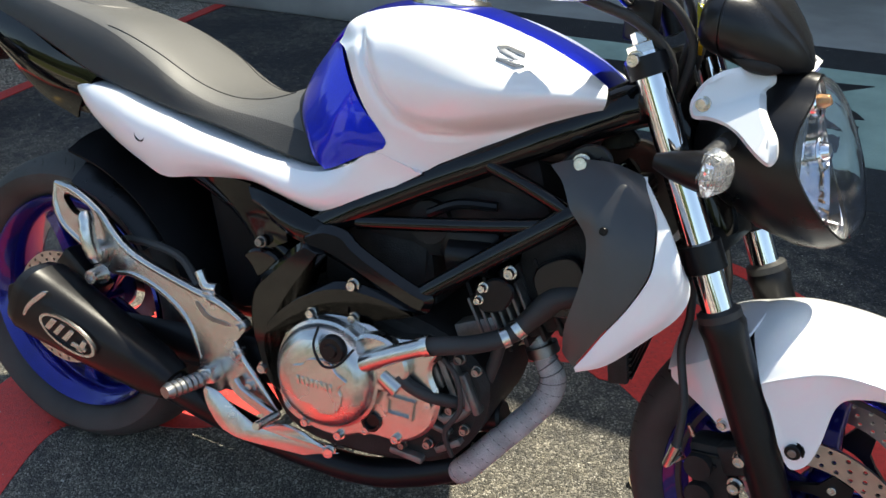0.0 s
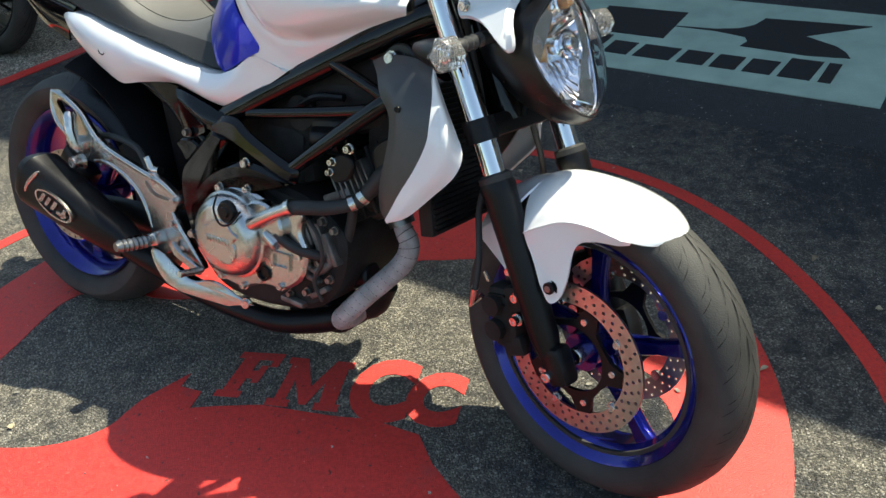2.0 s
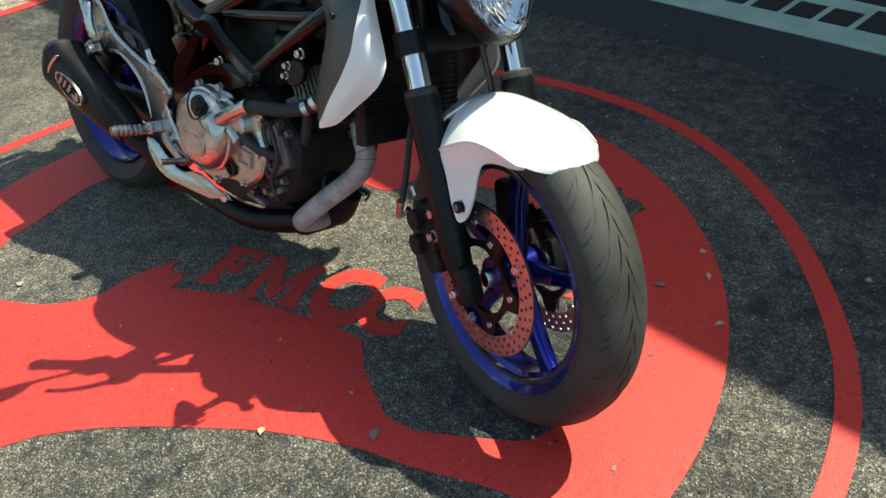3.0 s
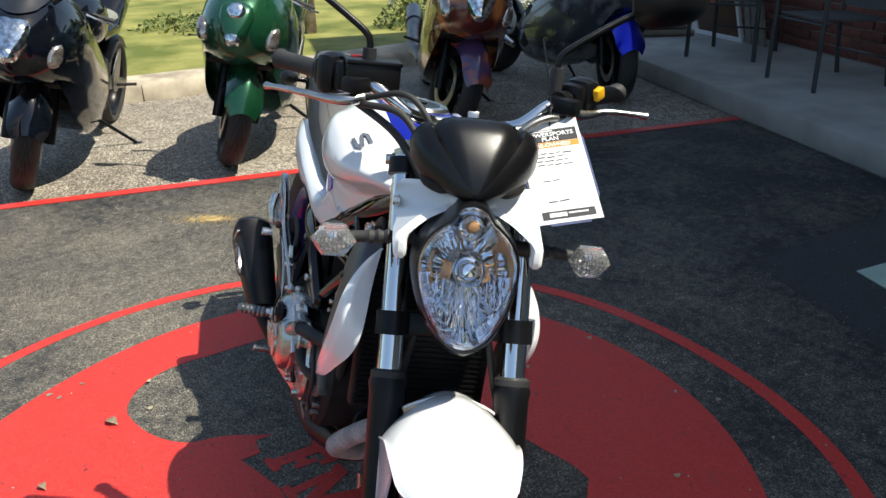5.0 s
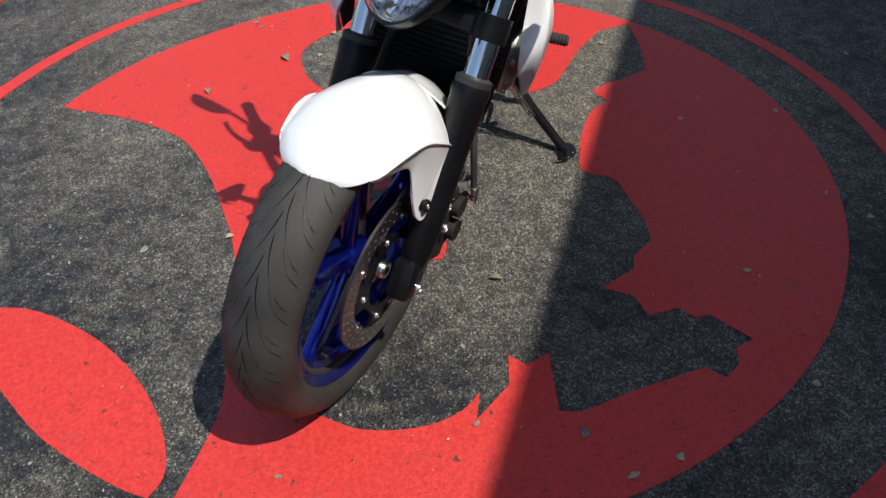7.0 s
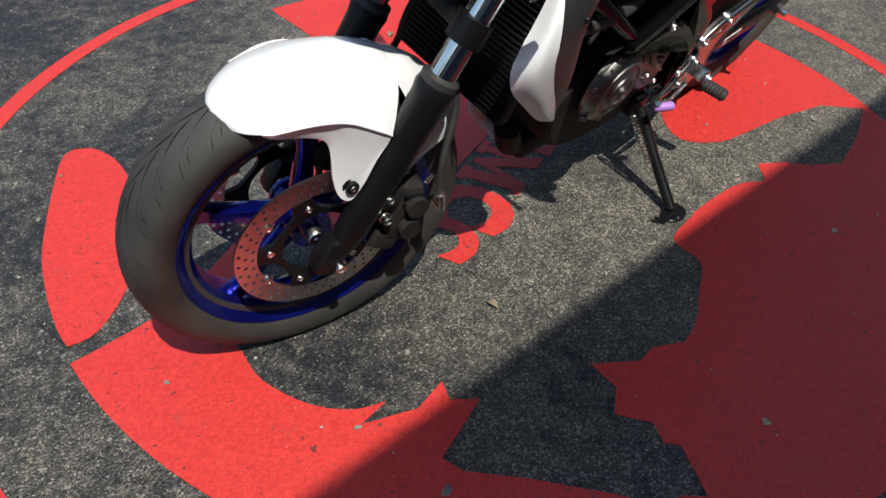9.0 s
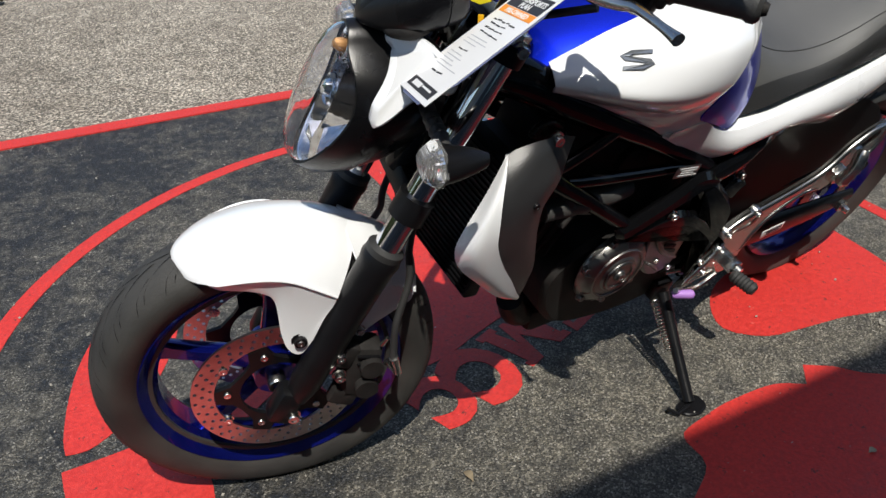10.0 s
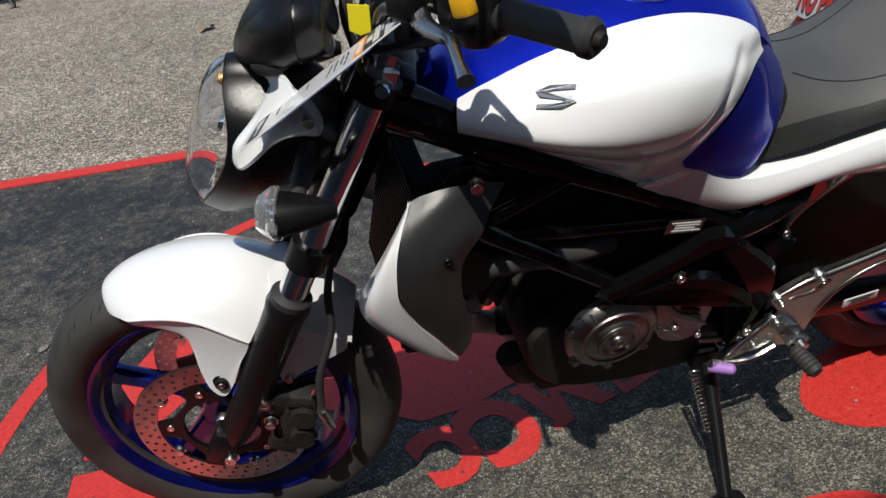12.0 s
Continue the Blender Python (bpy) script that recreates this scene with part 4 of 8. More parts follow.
refl = loft([fluted(*q) for q in ((0.99, 0.002, 0, 0.0), (0.95, -0.004, 0, 0.0), (0.90, -0.014, 0, 0.0004), (0.80, -0.030, 0.0, 0.0004), (0.66, -0.044, 0.002, 0.0005), (0.50, -0.056, 0.004, 0.0004), (0.34, -0.064, 0.006, 0.0002), (0.18, -0.069, 0.008, 0.0), (0.02, -0.070, 0.008, 0.0))], caps=False)
part("reflector", refl, REFLECTOR, lamp, "bright faceted reflector", STEER, sharp=12)
for i in range(-4, 5):
    part("reflector_rib", moved(box((-0.040 - 0.012 * (1 - (i / 4) ** 2), i * 0.0115, -0.034 + 0.006 * abs(i)), (0.008, 0.0030, 0.052 - 0.004 * abs(i)), pose(0, 0, 0, 0, -20, 0), 0.002), LM), REFLECTOR, lamp, "", STEER)
part("bulb", moved(lathe([(0, 0.028), (0.010, 0.026), (0.014, 0.018), (0.014, 0.0), (0.020, -0.002), (0.020, -0.030), (0, -0.03)], (-0.022, 0, 0.012), (1, 0, 0), 20), LM), REFLECTOR, lamp, "silver bulb shield", STEER)
part("bulb_ring", moved(lathe([(0.021, 0.0), (0.0235, 0.004), (0.026, 0.0), (0.0235, -0.004), (0.021, 0.0)], (-0.008, 0, 0.012), (1, 0, 0), 28), LM), CHROME, lamp, "", STEER)
for s in (-1, 1):
    part("bulb_strut", moved(tube([(-0.030, s * 0.020, 0.018), (-0.030, s * 0.042, 0.024)], 0.0016, 8), LM), AMBER, lamp, "", STEER)
part("marker_bulb", moved(lathe([(0, 0.02), (0.007, 0.018), (0.010, 0.010), (0.010, -0.012), (0, -0.012)], (-0.004, 0, 0.078), (1, 0, 0), 16), LM), AMBER, lamp, "amber marker bulb", STEER)
# amber blocks paint in the bulb's reflection on the bowl
for s in (-1, 1):
    part("amber_reflection", moved(box((-0.044, s * 0.030, 0.010), (0.004, 0.018, 0.030), pose(0, 0, 0, s * 14, 0, s * 34), 0.0015), LM), AMBER, lamp, "", STEER)
part("lamp_seat", moved(lathe([(0.017, 0.002), (0.020, 0.0), (0.022, -0.01), (0.022, -0.02)], (-0.002, 0, 0.078), (1, 0, 0), 20), LM), REFLECTOR, lamp, "", STEER)

# white winglets beside the lamp
wing_out = [(1.185, 0.890), (1.200, 0.922), (1.228, 0.940), (1.280, 0.952), (1.318, 0.946), (1.322, 0.930), (1.302, 0.914), (1.293, 0.888), (1.306, 0.842), (1.300, 0.826), (1.284, 0.833), (1.246, 0.868), (1.215, 0.874), (1.192, 0.870)]
for s in (-1, 1):
    pl = plate(wing_out, 0.100, 0.120, 0.006, 3)
    def bent(x, y, z):
        k = max(0, min(1, (x - 1.215) / 0.10)) * max(0, min(1, (z - 0.865) / 0.055))
        return (x - 0.055 * k, s * (y - 0.080 * k - 0.10 * max(0, x - 1.27)), z - 0.018 * k)
    wg = part("winglet", ([bent(*q) for q in pl[0]], pl[1]), WHITE, bike, "white headlamp side cover", STEER)
    part("winglet_bolt", bolt((1.204, s * 0.120, 0.893), 0.0078, (0, s, 0), 0.003), STEEL, wg, "", STEER)

# instrument cowl
def cowl_loop(x, zc, w, up, dn, valley):
    """One hoop of the cowl: a middle lobe between two valleys above, a plain curve below."""
    out = []
    for i in range(48):
        a = 2 * math.pi * i / 48
        cs, sn = math.cos(a), math.sin(a)
        y = w * math.copysign(abs(cs) ** 0.85, cs)
        z = math.copysign(abs(sn) ** 0.75, sn)
        z *= up * (1 - valley * 2.2 * math.exp(-((abs(cs) - 0.58) / 0.075) ** 2) - 0.9 * valley * max(0, abs(cs) - 0.70)) if sn > 0 else dn
        out.append((x, y, zc + z))
    return out


cw = [cowl_loop(*q) for q in ((1.176, 0.988, 0.094, 0.040, 0.040, 0.04), (1.186, 0.990, 0.102, 0.047, 0.047, 0.06), (1.2035, 0.989, 0.1045, 0.0515, 0.051, 0.09), (1.204, 0.989, 0.1025, 0.050, 0.050, 0.09), (1.2065, 0.989, 0.1025, 0.050, 0.050, 0.09), (1.207, 0.988, 0.104, 0.052, 0.052, 0.10), (1.226, 0.984, 0.099, 0.054, 0.055, 0.16), (1.246, 0.975, 0.087, 0.049, 0.050, 0.22), (1.266, 0.963, 0.066, 0.040, 0.038, 0.26), (1.284, 0.951, 0.043, 0.029, 0.024, 0.24), (1.296, 0.942, 0.022, 0.016, 0.012, 0.2), (1.301, 0.938, 0.006, 0.005, 0.004, 0.0))]
CM = Matrix.Translation((1.182, -0.002, 0.990)) @ Matrix.Rotation(radians(19), 4, "Y") @ Matrix.Diagonal((1.0, 1.0, 0.8, 1))
cowl = part("instrument_cowl", loft(cw), MATTE, bike, "textured black instrument cowl", STEER, sharp=50)
for s in (-1, 1):
    part("cowl_vent", tube([(1.222, s * 0.082, 0.950), (1.242, s * 0.074, 0.944), (1.262, s * 0.054, 0.938), (1.274, s * 0.038, 0.936)], [0.003, 0.010, 0.010, 0.003], 10, 1.0, 12), DARK, cowl, "dark vent hollow", STEER)
part("gauge_face", moved(lathe([(0, 0.001), (0.040, 0.001), (0.044, 0.004), (0.048, 0.0), (0.0, -0.002)], (-0.001, 0, 0), (-1, 0, 0), 28), CM), DARK, cowl, "", STEER)

# turn signals
def signal(px, py, pz, s, name="turn_signal"):
    base = Vector((px, py, pz))
    body = [(-0.060, 0.008, 0.010), (-0.040, 0.020, 0.017), (-0.012, 0.030, 0.023), (0.006, 0.034, 0.026)]
    rings = [[base + Vector((x, w * math.cos(a) * (1 if math.cos(a) * s > 0 else 0.85), h * math.sin(a))) for a in (2 * math.pi * i / 12 for i in range(12))] for x, w, h in body]
    ob = part(name, loft(rings), SATIN, bike, "black turn signal with clear lens", STEER)
    lr = [[base + Vector((x, w * math.cos(a), h * math.sin(a))) for a in (2 * math.pi * i / 6 for i in range(6))] for x, w, h in ((0.004, 0.036, 0.030), (0.014, 0.036, 0.030), (0.030, 0.024, 0.019), (0.034, 0.006, 0.005))]
    part("signal_lens", loft(lr), SIGNAL_LENS, ob, "clear ribbed lens", STEER, sharp=20).visible_shadow = False
    for k in range(-4, 5):
        part("lens_rib", box(base + Vector((0.0225 - 0.0012 * abs(k), 0.0062 * k, 0)), (0.0016, 0.0013, 0.038 - 0.0036 * abs(k))), ALU_DARK, ob, "", STEER)
    for k in range(-2, 3):
        part("lens_rib", box(base + Vector((0.0225 - 0.002 * abs(k), 0, 0.0075 * k)), (0.0016, 0.050 - 0.006 * abs(k), 0.0013)), ALU_DARK, ob, "", STEER)
    part("signal_reflector", loft([[base + Vector((x, w * math.cos(a), h * math.sin(a))) for a in (2 * math.pi * i / 12 for i in range(12))] for x, w, h in ((0.007, 0.031, 0.024), (0.0065, 0.012, 0.010), (0.018, 0.006, 0.006), (0.0185, 0.001, 0.001))]), REFLECTOR, ob, "", STEER, sharp=15)
    st = [base + Vector((-0.012, -s * 0.024, 0)), base + Vector((-0.016, -s * 0.13, 0.008))]
    part("stalk", tube([st[0].lerp(st[1], t) for t in (0, 0.25, 0.3, 0.38, 0.44, 0.52, 0.58, 0.66, 0.72, 0.8, 1)], [0.010, 0.010, 0.013, 0.009, 0.013, 0.009, 0.013, 0.009, 0.013, 0.011, 0.012], 12), RUBBER, ob, "ribbed rubber stalk", STEER)


signal(1.250, -0.212, 0.836, -1)
signal(1.232, 0.208, 0.828, 1)

# fuel tank
top_edge = [(0.562, 0.068, 0.835), (0.612, 0.095, 0.897), (0.650, 0.106, 0.926), (0.690, 0.106, 0.942), (0.745, 0.101, 0.953), (0.81, 0.097, 0.954), (0.915, 0.091, 0.930), (0.988, 0.083, 0.902), (1.024, 0.076, 0.882), (1.062, 0.066, 0.858)]
tank = part("fuel_tank", skin(top_edge, [(0.556, 0, 0.842), (0.602, 0, 0.925), (0.665, 0, 0.962), (0.745, 0, 0.974), (0.83, 0, 0.970), (0.91, 0, 0.948), (0.975, 0, 0.924), (1.025, 0, 0.900), (1.066, 0, 0.866)], [(x, -y, z) for x, y, z in top_edge], 40, 21, 0.004), BLUE, bike, "metallic blue fuel tank top")
flank = [[(0.632, 0.113, 0.900), (0.652, 0.101, 0.935), (0.698, 0.091, 0.955), (0.768, 0.083, 0.965), (0.848, 0.080, 0.958), (0.934, 0.079, 0.934), (1.000, 0.078, 0.905), (1.037, 0.071, 0.882)],
         [(0.650, 0.128, 0.894), (0.672, 0.129, 0.916), (0.710, 0.128, 0.933), (0.775, 0.124, 0.943), (0.855, 0.118, 0.937), (0.935, 0.111, 0.916), (1.000, 0.101, 0.897), (1.043, 0.088, 0.881)],
         [(0.664, 0.141, 0.880), (0.688, 0.152, 0.897), (0.724, 0.161, 0.911), (0.785, 0.170, 0.918), (0.858, 0.164, 0.912), (0.935, 0.143, 0.899), (1.000, 0.126, 0.888), (1.047, 0.102, 0.876)],
         [(0.680, 0.149, 0.850), (0.706, 0.163, 0.858), (0.740, 0.175, 0.862), (0.795, 0.185, 0.864), (0.862, 0.184, 0.865), (0.935, 0.168, 0.868), (1.000, 0.143, 0.872), (1.049, 0.110, 0.868)],
         [(0.696, 0.149, 0.820), (0.718, 0.156, 0.814), (0.748, 0.162, 0.810), (0.800, 0.168, 0.812), (0.864, 0.168, 0.824), (0.935, 0.158, 0.843), (1.000, 0.141, 0.859), (1.048, 0.109, 0.860)],
         [(0.716, 0.148, 0.790), (0.735, 0.150, 0.782), (0.762, 0.148, 0.779), (0.808, 0.145, 0.784), (0.868, 0.143, 0.800), (0.938, 0.140, 0.826), (1.002, 0.126, 0.847), (1.045, 0.104, 0.853)],
         [(0.730, 0.147, 0.762), (0.748, 0.144, 0.752), (0.772, 0.138, 0.748), (0.814, 0.132, 0.760), (0.870, 0.127, 0.784), (0.938, 0.122, 0.812), (1.002, 0.112, 0.838), (1.041, 0.097, 0.848)],
         [(0.722, 0.146, 0.748), (0.752, 0.140, 0.738), (0.788, 0.129, 0.726), (0.820, 0.124, 0.744), (0.872, 0.118, 0.771), (0.938, 0.112, 0.801), (1.002, 0.101, 0.829), (1.036, 0.088, 0.844)]]
PILLOW = [(0.660, 0.99), (0.694, 0.915), (0.708, 0.880), (0.730, 0.845), (0.762, 0.812), (0.800, 0.798), (0.849, 0.799), (0.915, 0.816), (0.985, 0.838), (1.030, 0.860), (1.10, 0.90), (1.10, 1.0)]


def pressed(v):
    """The main field of the tank side stands proud of its rim, with a soft step between."""
    x, y, z = v
    d = 1.0
    for (ax, az), (bx, bz) in zip(PILLOW[:-1], PILLOW[1:]):
        t = max(0.0, min(1.0, ((x - ax) * (bx - ax) + (z - az) * (bz - az)) / ((bx - ax) ** 2 + (bz - az) ** 2)))
        gx, gz = x - ax - t * (bx - ax), z - az - t * (bz - az)
        side_ = (bx - ax) * (z - az) - (bz - az) * (x - ax)
        d = min(d, math.copysign(math.hypot(gx, gz), side_), key=abs)
    k = max(0.0, min(1.0, (d + 0.006) / 0.030))
    dip = math.exp(-((d + 0.008) / 0.009) ** 2)
    crest = max(0.0, min(1.0, (z - 0.905) / 0.03))
    k, dip = k + (1 - k) * crest, dip * (1 - crest)
    return (x, y + (0.0095 * k * k * (3 - 2 * k) - 0.0065 * dip) * max(0.0, min(1.0, (1.02 - x) / 0.1)), z)


pan = net(flank, 80, 72, 0.006)
pan = [pressed(v) for v in pan[0]], pan[1]
knee = net([[(0.634, 0.112, 0.901), (0.652, 0.129, 0.872), (0.674, 0.145, 0.842), (0.698, 0.150, 0.812), (0.724, 0.151, 0.786), (0.738, 0.150, 0.768), (0.734, 0.149, 0.756)],
            [(0.630, 0.108, 0.901), (0.634, 0.122, 0.868), (0.648, 0.138, 0.832), (0.664, 0.146, 0.802), (0.684, 0.149, 0.776), (0.702, 0.149, 0.757), (0.716, 0.148, 0.748)],
            [(0.622, 0.102, 0.899), (0.612, 0.112, 0.862), (0.612, 0.126, 0.820), (0.622, 0.136, 0.787), (0.640, 0.142, 0.757), (0.656, 0.143, 0.735), (0.684, 0.145, 0.732)],
            [(0.612, 0.094, 0.895), (0.586, 0.096, 0.852), (0.574, 0.104, 0.812), (0.578, 0.116, 0.782), (0.596, 0.130, 0.752), (0.617, 0.136, 0.727), (0.652, 0.141, 0.715)],
            [(0.606, 0.088, 0.892), (0.574, 0.086, 0.848), (0.560, 0.092, 0.808), (0.566, 0.106, 0.780), (0.586, 0.122, 0.750), (0.606, 0.132, 0.722), (0.630, 0.138, 0.706)]], 30, 16, 0.006)
for s in (1, -1):
    f = (lambda g: g) if s > 0 else mirrored
    tp = part("tank_panel", f(pan), WHITE, tank, "pearl white tank side")
    part("knee_pad", f(knee), BLUE, tank, "metallic blue knee panel")
    ec = Vector((0.930, 0.136, 0.900) if s > 0 else (0.914, 0.139, 0.902))
    near = sorted(((Vector(q) - ec).length, q) for q in pan[0][:80 * 72])[:40]
    mid_ = Vector(np.mean([q for _, q in near], axis=0))
    en = Vector(np.linalg.svd(np.array([q for _, q in near]) - np.array(mid_))[2][2])
    en = en if en.y > 0 else -en
    ec = ec + en * max((Vector(q) - ec).dot(en) for _, q in near[:12])
    eu = (Vector((1, 0, 0)) - en * en.x).normalized()
    ew = eu.cross(en) if eu.cross(en).z > 0 else en.cross(eu)
    line = [(0.027, 0.021), (-0.010, 0.021), (-0.024, 0.012), (-0.020, 0.005), (0.020, -0.005), (0.024, -0.012), (0.010, -0.021), (-0.027, -0.021)]
    halves = []
    for side in (1, -1):
        for i, q in enumerate(line):
            a, c = Vector(line[max(i - 1, 0)]), Vector(line[min(i + 1, 7)])
            d1, d2 = (Vector(q) - a).normalized() if i else (c - Vector(q)).normalized(), (c - Vector(q)).normalized() if i < 7 else (Vector(q) - a).normalized()
            w = (Vector((-d1.y, d1.x)) + Vector((-d2.y, d2.x)))
            w = w / max(w.length_squared * 0.5, 0.6)
            halves.append((q[0] + side * w.x * 0.0060, q[1] + side * w.y * 0.0060))
    badge = [halves[:8] + halves[:7:-1]]
    for o in badge:
        g = plate([(x * (0.82 if s > 0 else 0.70), z * (0.54 if s > 0 else 0.66)) for x, z in o], -0.002, 0.002, 0.0006, 0)
        ev = []
        for x, y, z in g[0]:
            x, z = (x - 0.18 * z, z) if s < 0 else (-0.956 * x - 0.292 * z - 0.18 * z, 0.956 * z - 0.292 * x)
            q = ec + eu * x + ew * z + en * (0.0022 + abs(y) * (1 if (y > 0) == (s > 0) else -1) - (x * x + z * z) * 3.2)
            ev.append((q.x, s * q.y, q.z))
        part("emblem", (ev, g[1]), BADGE, tp, "silver tank emblem", smooth=False)
part("filler_ring", lathe([(0.044, 0.006), (0.046, 0.009), (0.058, 0.008), (0.063, 0.002), (0.063, -0.006)], (0.765, 0, 0.970), (0.02, 0, 1), 40), ALU, tank, "brushed filler ring")
part("filler_cap", lathe([(0, 0.007), (0.030, 0.009), (0.043, 0.006), (0.044, 0.0), (0, 0)], (0.765, 0, 0.970), (0.02, 0, 1), 36), SATIN, tank, "black filler cap")
part("cap_flap", box((0.755, 0, 0.9795), (0.045, 0.022, 0.004), None, 0.0015), MATTE, tank)
for k in range(7):
    a = 2 * math.pi * k / 7
    part("cap_bolt", bolt((0.765 + 0.053 * math.cos(a), 0.053 * math.sin(a), 0.977), 0.0035, (0, 0, 1), 0.003), STEEL, tank)
part("tank_core", join(box((0.82, 0, 0.82), (0.40, 0.17, 0.13), None, 0.03), box((0.67, 0, 0.82), (0.14, 0.15, 0.12), None, 0.03)), MATTE, tank, "black tank underside")

# seat
seat_rows = [(-0.218, 0.040, 0.922, 0.908, 0.10), (-0.195, 0.068, 0.936, 0.902, 0.16), (-0.13, 0.092, 0.942, 0.888, 0.20), (-0.05, 0.106, 0.934, 0.868, 0.23), (0.04, 0.116, 0.918, 0.838, 0.245), (0.13, 0.125, 0.902, 0.805, 0.24), (0.20, 0.131, 0.884, 0.788, 0.22), (0.28, 0.134, 0.848, 0.772, 0.19), (0.35, 0.134, 0.806, 0.759, 0.16), (0.41, 0.132, 0.788, 0.748, 0.13), (0.47, 0.130, 0.792, 0.736, 0.10), (0.52, 0.128, 0.810, 0.724, 0.07), (0.570, 0.120, 0.828, 0.711, 0.05), (0.596, 0.114, 0.820, 0.707, 0.04), (0.616, 0.102, 0.790, 0.709, 0.04)]


def seat_ring(row, lo=0.0, hi=1.0, n=23, inset=0.0):
    x, w, zt, zb = row[:4]
    pts = []
    front = max(0, min(1, (x - 0.30) / 0.22))
    for i in range(n):
        a = math.pi * (lo + (hi - lo) * i / (n - 1))
        c, q = math.cos(a), math.sin(a)
        yy = (w - inset) * math.copysign(abs(c) ** 0.58, c)
        zz = zb + (zt - zb) * abs(q) ** 0.60
        yy *= 1 - front * 0.38 * max(0, (zz - zb) / (zt - zb))
        pts.append((x, yy, zz - inset))
    return pts


stations = spline(seat_rows, 64)
seat = part("seat", loft([seat_ring(r, r[4], 1 - r[4], 29) for r in stations]), VINYL, bike, "grey-black vinyl seat with passenger pad")
for lo_, hi_ in ((0.0, 1.0), (1.0, 0.0)):
    skirt = [seat_ring(r, lo_, lo_ + (hi_ - lo_) * (r[4] + 0.004), 9, -0.0012) + seat_ring(r, lo_, lo_ + (hi_ - lo_) * (r[4] + 0.004), 9, 0.006)[::-1] for r in stations]
    part("skirt", loft(skirt), VINYL_SIDE, seat, "black vinyl seat side")
for s in (1, -1):
    line = [seat_ring(r, 0.27 + 0.10 * (r[0] - 0.15) / 0.38, 1.0, 2, -0.0004)[0] for r in stations if 0.15 < r[0] < 0.53]
    part("seam", tube([(x, s * y, z) for x, y, z in line], 0.0010, 6), VINYL_SIDE, seat)
pad = [(-0.16, 0.050), (-0.08, 0.064), (0.03, 0.066), (0.10, 0.055), (0.122, 0.0), (0.10, -0.055), (0.03, -0.066), (-0.08, -0.064), (-0.16, -0.050)]
pg = plate(pad, 0.0, 0.009, 0.004, 3, "xy")
def seat_top(x):
    return float(np.interp(x, [r[0] for r in seat_rows], [r[2] for r in seat_rows]))


part("seat_pad", ([(x, y, z + seat_top(x) - 0.006 - 0.9 * y * y) for x, y, z in pg[0]], pg[1]), VINYL, seat, "raised passenger pad")
nose = skin([(0.575, 0.108, 0.738), (0.552, 0.092, 0.80), (0.570, 0.056, 0.846)], [(0.602, 0.112, 0.735), (0.576, 0.094, 0.80), (0.588, 0.060, 0.858)], [(0.614, 0.110, 0.730), (0.590, 0.088, 0.806), (0.600, 0.054, 0.866)], 14, 6, 0.004)
both("seat_nose", nose, VINYL_SIDE, seat, "black seat nose trim")

# tail and side panels
tail_side = skin([(-0.232, 0.045, 0.918), (-0.13, 0.090, 0.892), (-0.04, 0.106, 0.866), (0.05, 0.114, 0.826), (0.15, 0.120, 0.794)], [(-0.252, 0.060, 0.905), (-0.16, 0.098, 0.862), (-0.06, 0.110, 0.812), (0.03, 0.112, 0.774), (0.11, 0.114, 0.752)], [(-0.258, 0.058, 0.918), (-0.222, 0.075, 0.882), (-0.146, 0.085, 0.832), (-0.036, 0.088, 0.744), (0.068, 0.090, 0.704)], 26, 12, 0.005)
both("tail_side", tail_side, GLOSS, bike, "gloss black tail cowl")
part("tail_under", join(box((-0.07, 0, 0.822), (0.30, 0.15, 0.03), pose(0, 0, 0, 0, 24, 0), 0.008), box((0.22, 0, 0.735), (0.34, 0.20, 0.06), pose(0, 0, 0, 0, 5, 0), 0.01)), MATTE, bike, "black under-tail tray")
part("tail_lamp", loft([[(-0.235 - d, w * math.cos(a), 0.900 + h * math.sin(a)) for a in (2 * math.pi * i / 20 for i in range(20))] for d, w, h in ((0, 0.055, 0.022), (0.02, 0.052, 0.020), (0.03, 0.03, 0.010))]), TAIL_RED, bike, "red tail lamp")
part("plate_bracket", join(box((-0.235, 0, 0.800), (0.012, 0.06, 0.06), pose(0, 0, 0, 0, 28, 0), 0.004), tube([(-0.20, 0.12, 0.83), (-0.20, -0.12, 0.83)], 0.008, 10)), MATTE, bike, "black plate holder")
for s in (-1, 1):
    rs = part("rear_signal", loft([[(x, s * 0.145 + w * math.cos(a), 0.830 + h * math.sin(a)) for a in (2 * math.pi * i / 10 for i in range(10))] for x, w, h in ((-0.175, 0.012, 0.010), (-0.195, 0.026, 0.020), (-0.215, 0.030, 0.023))]), SATIN, bike, "black rear turn signal")
    part("signal_lens", loft([[(x, s * 0.145 + w * math.cos(a), 0.830 + h * math.sin(a)) for a in (2 * math.pi * i / 6 for i in range(6))] for x, w, h in ((-0.215, 0.031, 0.024), (-0.228, 0.030, 0.022), (-0.24, 0.016, 0.012))]), SIGNAL_LENS, rs)
side_u = [(0.112, 0.128, 0.772), (0.146, 0.138, 0.780), (0.210, 0.143, 0.777), (0.272, 0.145, 0.761), (0.332, 0.146, 0.747), (0.390, 0.146, 0.732), (0.447, 0.146, 0.721), (0.503, 0.145, 0.710), (0.557, 0.143, 0.702), (0.599, 0.141, 0.698), (0.640, 0.142, 0.706), (0.680, 0.146, 0.724), (0.722, 0.147, 0.748), (0.788, 0.135, 0.727)]
